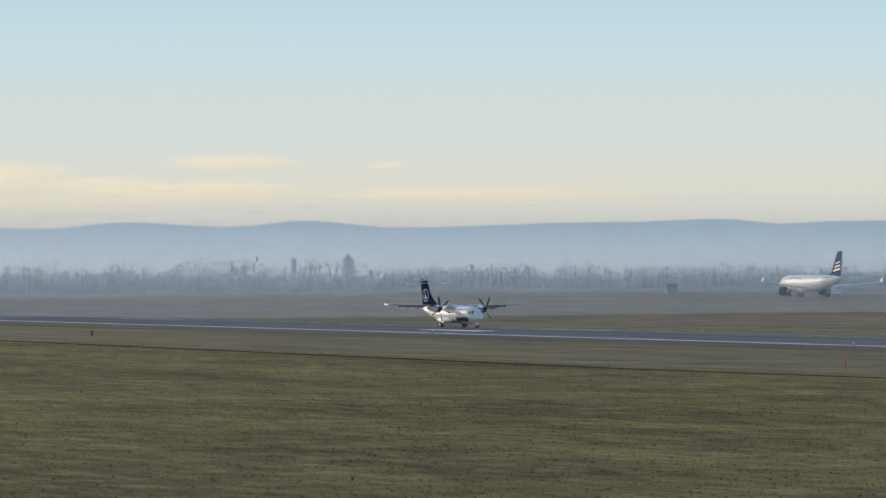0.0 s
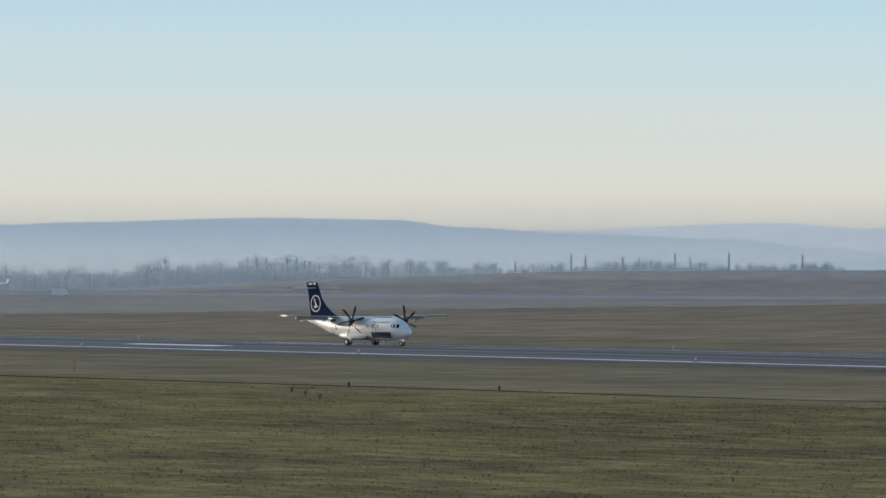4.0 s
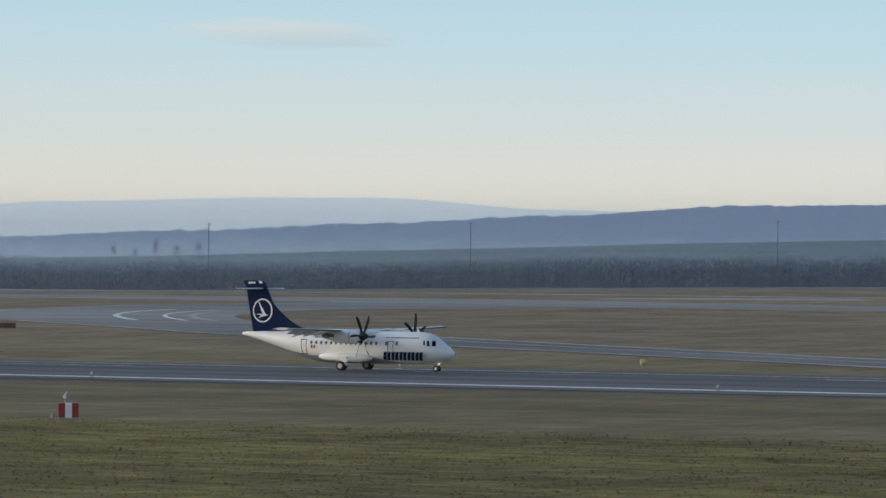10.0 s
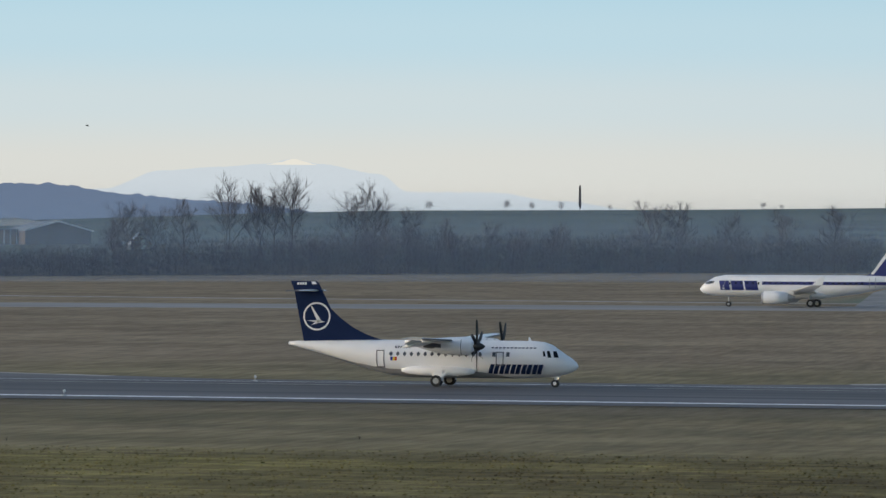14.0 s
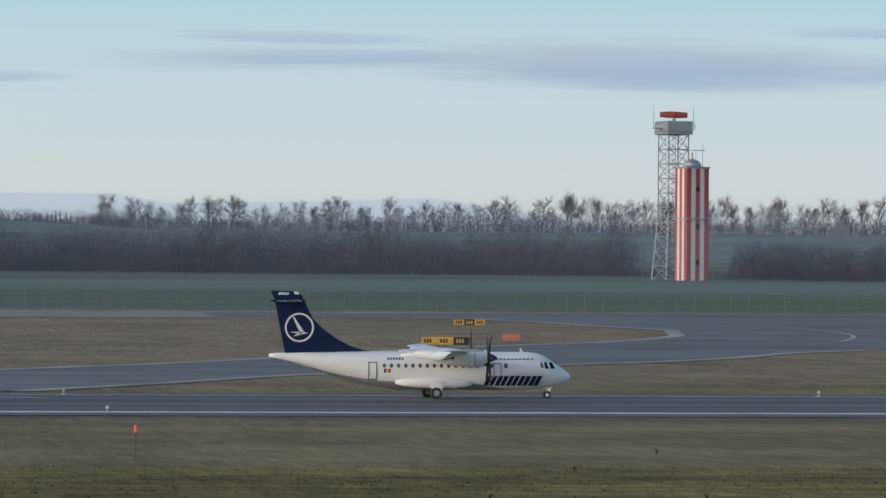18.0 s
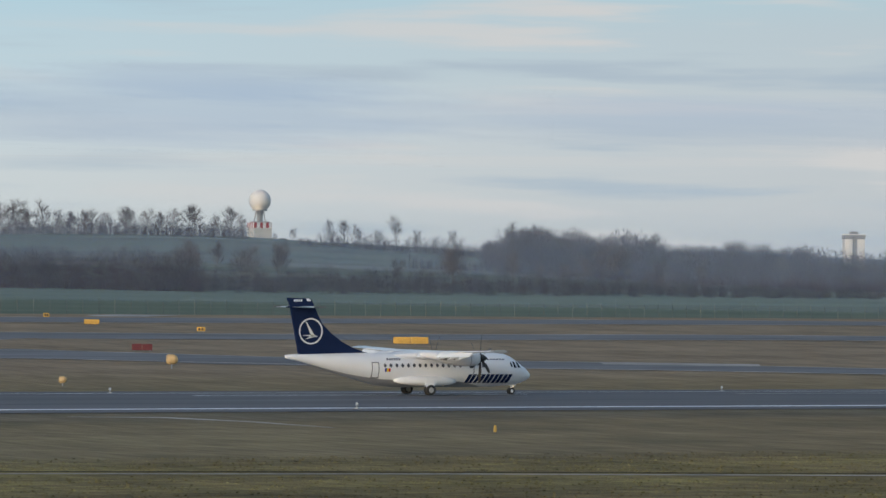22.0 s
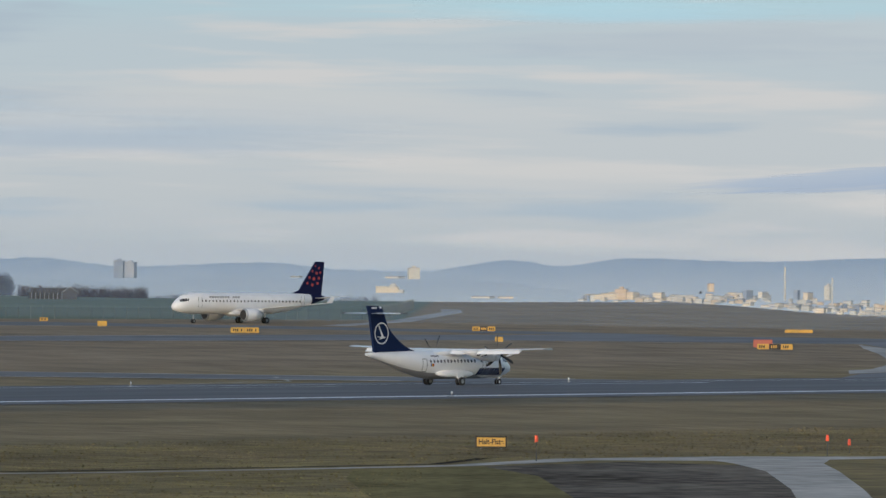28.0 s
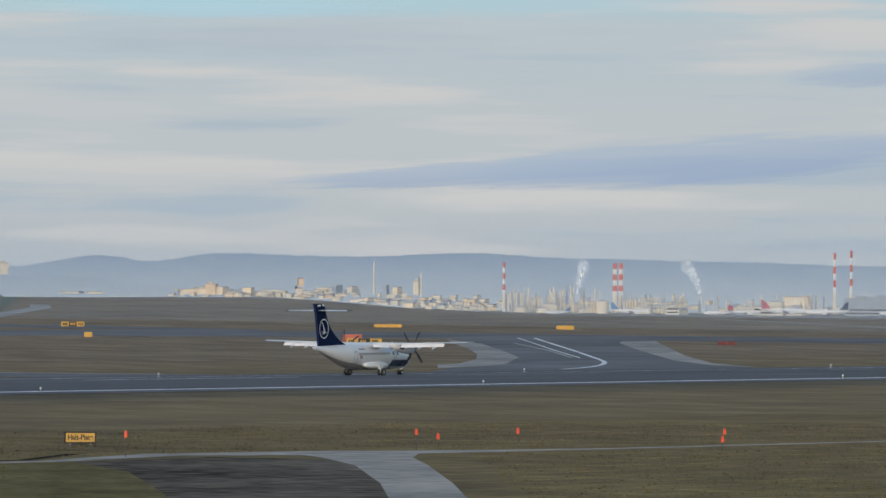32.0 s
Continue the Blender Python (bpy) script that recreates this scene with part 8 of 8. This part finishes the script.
car = patrol_car()
van = new("service_van")
tagged(van, "small white van parked in the far grass", "van")
van.matrix_basis = facing(-975, 598, ground_z(-975, 598))
part("body", box(-2.2, -0.9, 0.4, 1.2, 0.9, 2.1, 0.12), M_WHITE, van)
part("bonnet", prism([(1.2, 0.4), (2.2, 0.4), (2.2, 1.0), (1.2, 1.9)], -0.88, 0.88), M_WHITE, van)
for x in (-1.4, 1.4):
    wheel_set("wheels", van, x, (-0.78, 0.78), 0.33, 0.2, 0.2)


# ---- birds ----
def bird(x, y, z, turn):
    t = new("bird")
    tagged(t, "dark bird gliding above the airfield", "bird")
    part("body", loft([(0.18, 0, 0.015, 0.015, 0.015), (0.08, 0, 0.05, 0.045, 0.045), (-0.1, 0, 0.04, 0.035, 0.035), (-0.26, 0, 0.03, 0.01, 0.01)], 8), M_BLACK, t)
    for s in (-1, 1):
        part("wing", foil([(0.08, -0.07, s * 0.04, 0.02), (0.03, -0.08, s * 0.23, 0.10), (-0.07, -0.13, s * 0.40, 0.06)], 0.06, 4), M_BLACK, t)
    return t


BIRD_A, BIRD_B = bird(0, 0, 0, 0), bird(0, 0, 0, 0)


# ---- clouds ----
def cloud_material(name, light, dark, alpha, seed, crisp):
    m = bpy.data.materials.new(name)
    t, n, l, out = nodes_of(m)
    tc = n.new("ShaderNodeTexCoord")
    sep = n.new("ShaderNodeSeparateXYZ")
    l.new(tc.outputs["Object"], sep.inputs[0])
    mp = n.new("ShaderNodeMapping")
    mp.inputs["Location"].default_value = (seed * 7.3, seed * 3.1, 0)
    mp.inputs["Scale"].default_value = (1.6, 1.0, 2.4)
    l.new(tc.outputs["Object"], mp.inputs[0])
    q = n.new("ShaderNodeTexNoise")
    q.inputs["Scale"].default_value, q.inputs["Detail"].default_value, q.inputs["Roughness"].default_value = 1.5, 6, 0.55
    l.new(mp.outputs[0], q.inputs[0])
    ln = n.new("ShaderNodeVectorMath")
    ln.operation = "LENGTH"
    l.new(tc.outputs["Object"], ln.inputs[0])
    a = n.new("ShaderNodeMapRange")
    a.interpolation_type = "SMOOTHSTEP"
    a.inputs[1].default_value, a.inputs[2].default_value = (0.84, 0.52) if crisp else (1.0, 0.25)
    ad = n.new("ShaderNodeMath")
    ad.operation = "MULTIPLY_ADD"
    l.new(q.outputs[0], ad.inputs[0])
    ad.inputs[1].default_value = -0.9
    l.new(ln.outputs["Value"], ad.inputs[2])
    off = n.new("ShaderNodeMath")
    off.operation = "ADD"
    l.new(ad.outputs[0], off.inputs[0])
    off.inputs[1].default_value = 0.45
    l.new(off.outputs[0], a.inputs[0])
    ml = n.new("ShaderNodeMath")
    ml.operation = "MULTIPLY"
    l.new(a.outputs[0], ml.inputs[0])
    ml.inputs[1].default_value = alpha
    edge = n.new("ShaderNodeMapRange")
    edge.interpolation_type = "SMOOTHSTEP"
    edge.inputs[1].default_value, edge.inputs[2].default_value = 1.0, 0.75
    l.new(ln.outputs["Value"], edge.inputs[0])
    ml2 = n.new("ShaderNodeMath")
    ml2.operation = "MULTIPLY"
    l.new(ml.outputs[0], ml2.inputs[0])
    l.new(edge.outputs[0], ml2.inputs[1])
    hz = n.new("ShaderNodeMath")
    hz.operation = "MULTIPLY_ADD"
    l.new(sep.outputs[0], hz.inputs[0])
    hz.inputs[1].default_value = -0.5
    l.new(sep.outputs[2], hz.inputs[2])
    mr = n.new("ShaderNodeMapRange")
    mr.inputs[1].default_value, mr.inputs[2].default_value = -0.6, 0.5
    l.new(hz.outputs[0], mr.inputs[0])
    mx = n.new("ShaderNodeMix")
    mx.data_type = "RGBA"
    mx.inputs["A"].default_value, mx.inputs["B"].default_value = srgb(*dark), srgb(*light)
    l.new(mr.outputs[0], mx.inputs["Factor"])
    em = n.new("ShaderNodeEmission")
    l.new(mx.outputs["Result"], em.inputs[0])
    tr = n.new("ShaderNodeBsdfTransparent")
    ms = n.new("ShaderNodeMixShader")
    l.new(ml2.outputs[0], ms.inputs[0])
    l.new(tr.outputs[0], ms.inputs[1])
    l.new(em.outputs[0], ms.inputs[2])
    l.new(ms.outputs[0], out.inputs[0])
    return m


CLOUDS = [
    (-66.47, 1.51, 2.51, 0.32, (236, 224, 196), (222, 214, 196), 0.8, 0),
    (-64.41, 1.48, 0.84, 0.20, (236, 224, 196), (222, 214, 196), 0.6, 0),
    (-69.47, 1.26, 2.67, 0.67, (236, 224, 196), (222, 214, 196), 0.8, 0),
    (-68.12, 1.18, 2.30, 0.41, (236, 224, 196), (222, 214, 196), 0.8, 0),
    (-66.81, 1.08, 4.31, 0.57, (236, 224, 196), (222, 214, 196), 0.85, 0),
    (-63.19, 1.09, 6.11, 0.34, (236, 224, 196), (222, 214, 196), 0.8, 0),
    (-68.79, 0.93, 5.06, 0.45, (236, 224, 196), (222, 214, 196), 0.5, 0),
    (-44.30, 3.20, 4.1, 0.54, (230, 226, 220), (192, 203, 210), 1.0, 1.5),
    (-40.82, 3.04, 4.1, 0.58, (230, 226, 220), (192, 203, 210), 0.95, 3),
    (-34.98, 3.25, 3.82, 0.52, (222, 218, 212), (186, 198, 206), 0.55, 2),
    (-22.97, 3.11, 2.90, 1.01, (222, 218, 212), (222, 218, 212), 0.45, 0),
    (-23.14, 3.09, 3.38, 1.08, (222, 218, 212), (186, 198, 206), 0.35, -4),
    (2.56, 2.77, 2.71, 0.30, (172, 188, 206), (150, 174, 203), 0.85, 0),
    (6.68, 3.33, 4.34, 0.34, (172, 188, 206), (150, 174, 203), 0.9, 1),
    (6.63, 3.04, 6.65, 0.52, (172, 188, 206), (150, 174, 203), 0.75, -1),
    (6.94, 3.09, 7.01, 0.41, (172, 188, 206), (150, 174, 203), 0.7, 0),
    (11.32, 2.96, 9.53, 1.08, (172, 188, 206), (150, 174, 203), 0.95, 1),
    (11.46, 2.99, 8.59, 1.30, (172, 188, 206), (150, 174, 203), 0.9, 1.5),
    (16.93, 2.87, 7.47, 1.06, (172, 188, 206), (150, 174, 203), 0.85, 1),
    (17.52, 3.30, 4.98, 0.38, (172, 188, 206), (150, 174, 203), 0.85, 0.5),
    (14.21, 3.42, 2.62, 0.29, (172, 188, 206), (150, 174, 203), 0.8, 0),
    (18.14, 2.73, 10.28, 1.47, (172, 188, 206), (150, 174, 203), 0.75, 2),
    (22.69, 2.15, 9.58, 0.85, (186, 197, 208), (176, 190, 206), 0.7, 1.5),
    (24.38, 2.80, 6.18, 0.97, (172, 188, 206), (150, 174, 203), 0.7, 2.5),
    (24.23, 2.49, 9.41, 1.86, (172, 188, 206), (150, 174, 203), 0.7, 2),
    (30.15, 2.36, 9.45, 1.30, (172, 188, 206), (168, 184, 200), 0.75, 1),
    (27.21, 1.79, 16.25, 0.34, (208, 208, 206), (204, 206, 206), 0.5, 0),
    (33.11, 2.33, 12.40, 1.25, (172, 188, 206), (168, 184, 200), 0.7, 0.5),
    (38.43, 2.39, 9.45, 0.96, (180, 193, 204), (172, 188, 202), 0.6, 1),
    (36.97, 2.35, 4.36, 0.40, (206, 208, 207), (204, 206, 206), 0.6, 1),
    (37.08, 2.16, 9.42, 0.73, (178, 192, 205), (172, 187, 202), 0.6, 0),
    (40.77, 2.62, 11.24, 0.85, (208, 208, 206), (200, 204, 206), 0.5, 1),
    (48.85, 1.72, 8.58, 0.42, (172, 187, 205), (158, 176, 200), 0.85, -3),
    (43.27, 1.66, 7.76, 0.74, (206, 207, 206), (200, 203, 205), 0.6, 1),
    (51.2, 1.86, 9.0, 0.85, (172, 188, 206), (154, 173, 202), 0.75, -3.5),
    (53.49, 3.03, 2.68, 0.47, (172, 188, 206), (160, 177, 200), 0.7, -3),
    (47.95, 3.52, 15.40, 1.02, (196, 203, 207), (190, 199, 205), 0.5, 1),
    (45.50, 3.93, 16.21, 0.45, (180, 212, 222), (176, 208, 220), 0.6, 0),
    (44.69, 3.90, 5.51, 0.40, (176, 213, 226), (176, 210, 224), 0.7, 0)]
for k, (az, el, w, h, light, dark, alpha, tilt) in enumerate(CLOUDS):
    if 1 < az < 34:
        alpha, h = alpha * 0.62, h * 0.72
    r = 4750 - 4 * (k % 12)
    bm = bmesh.new()
    n = 12
    rows = [[bm.verts.new((-1 + 2 * i / n, 0.0, -1 + 2 * j / 4)) for i in range(n + 1)] for j in range(5)]
    for A, B_ in zip(rows, rows[1:]):
        for i in range(n):
            bm.faces.new((A[i], A[i + 1], B_[i + 1], B_[i]))
    x, y, z = dome_point(az, el, r)
    deg = r * math.tan(radians(1))
    ob = part("backdrop_cloud", bm, cloud_material("cloud", light, dark, alpha, k, -50 < az < -38 or k in (32, 34)), at=facing(x, y, z) @ pose(0, 0, 0, 0, tilt, 0) @ Matrix.Diagonal((w * deg / 2, 1, h * deg / 2, 1)))
    tagged(ob, "thin streak of winter cloud low in the sky", "cloud", kind="structure")


# ---- motion ----
def motions():
    walk(turboprop, [(t, pose(x, y, z, 0, 0, h)) for t, x, y, z, h in ATR_ROWS])
    for s, hub in zip((-1, 1), PROPS):
        walk(hub, [(k * 0.25, pose(X(6.86), s * 4.05, 3.02, k * 47 + 12 * s + 20)) for k in range(129)])
    ends = lambda x0, v, y, h: [(t, pose(x0 + v * t, y, ground_z(x0 + v * t, y) + 0.06, 0, 0, h)) for t in range(0, 33, 4)]
    walk(jet_far, ends(-942.3, -12.8, 572, 176))
    walk(jet_regional, ends(24.5, -9.0, 622, 180))
    walk(jet_dots, ends(822.0, -10.98, 618, 180))
    drive = lambda t: (-341.4 + 10.4 * (t - 10.5), lerp(-341.4 + 10.4 * (t - 10.5), (-460, 696), (-400, 693), (-341.4, 688), (-329, 683), (-200, 662), (-60, 646)))
    walk(car, [(t, pose(*drive(t), ground_z(*drive(t)) + 0.06, 0, 0, 0 if t < 6 else -9)) for t in range(0, 33, 2)])
    walk(RADAR, [(t * 0.4, pose(0, 0, RADAR_H + 4.95, 0, 0, -36 * t)) for t in range(81)])
    ba = lambda t: polar(-20.0 + 1.1 * (t - 13), 420)
    walk(BIRD_A, [(t, pose(*ba(t), 23.3 - 0.4 * (t - 13) * 0.3, 0, 15, 20)) for t in (0, 8, 13, 18, 32)])
    bb = lambda t: polar(45.85 + 0.02 * (t - 30), 400)
    walk(BIRD_B, [(t, pose(*bb(t), 9.6, 25, 10, 150)) for t in (0, 16, 30, 32)])


motions()
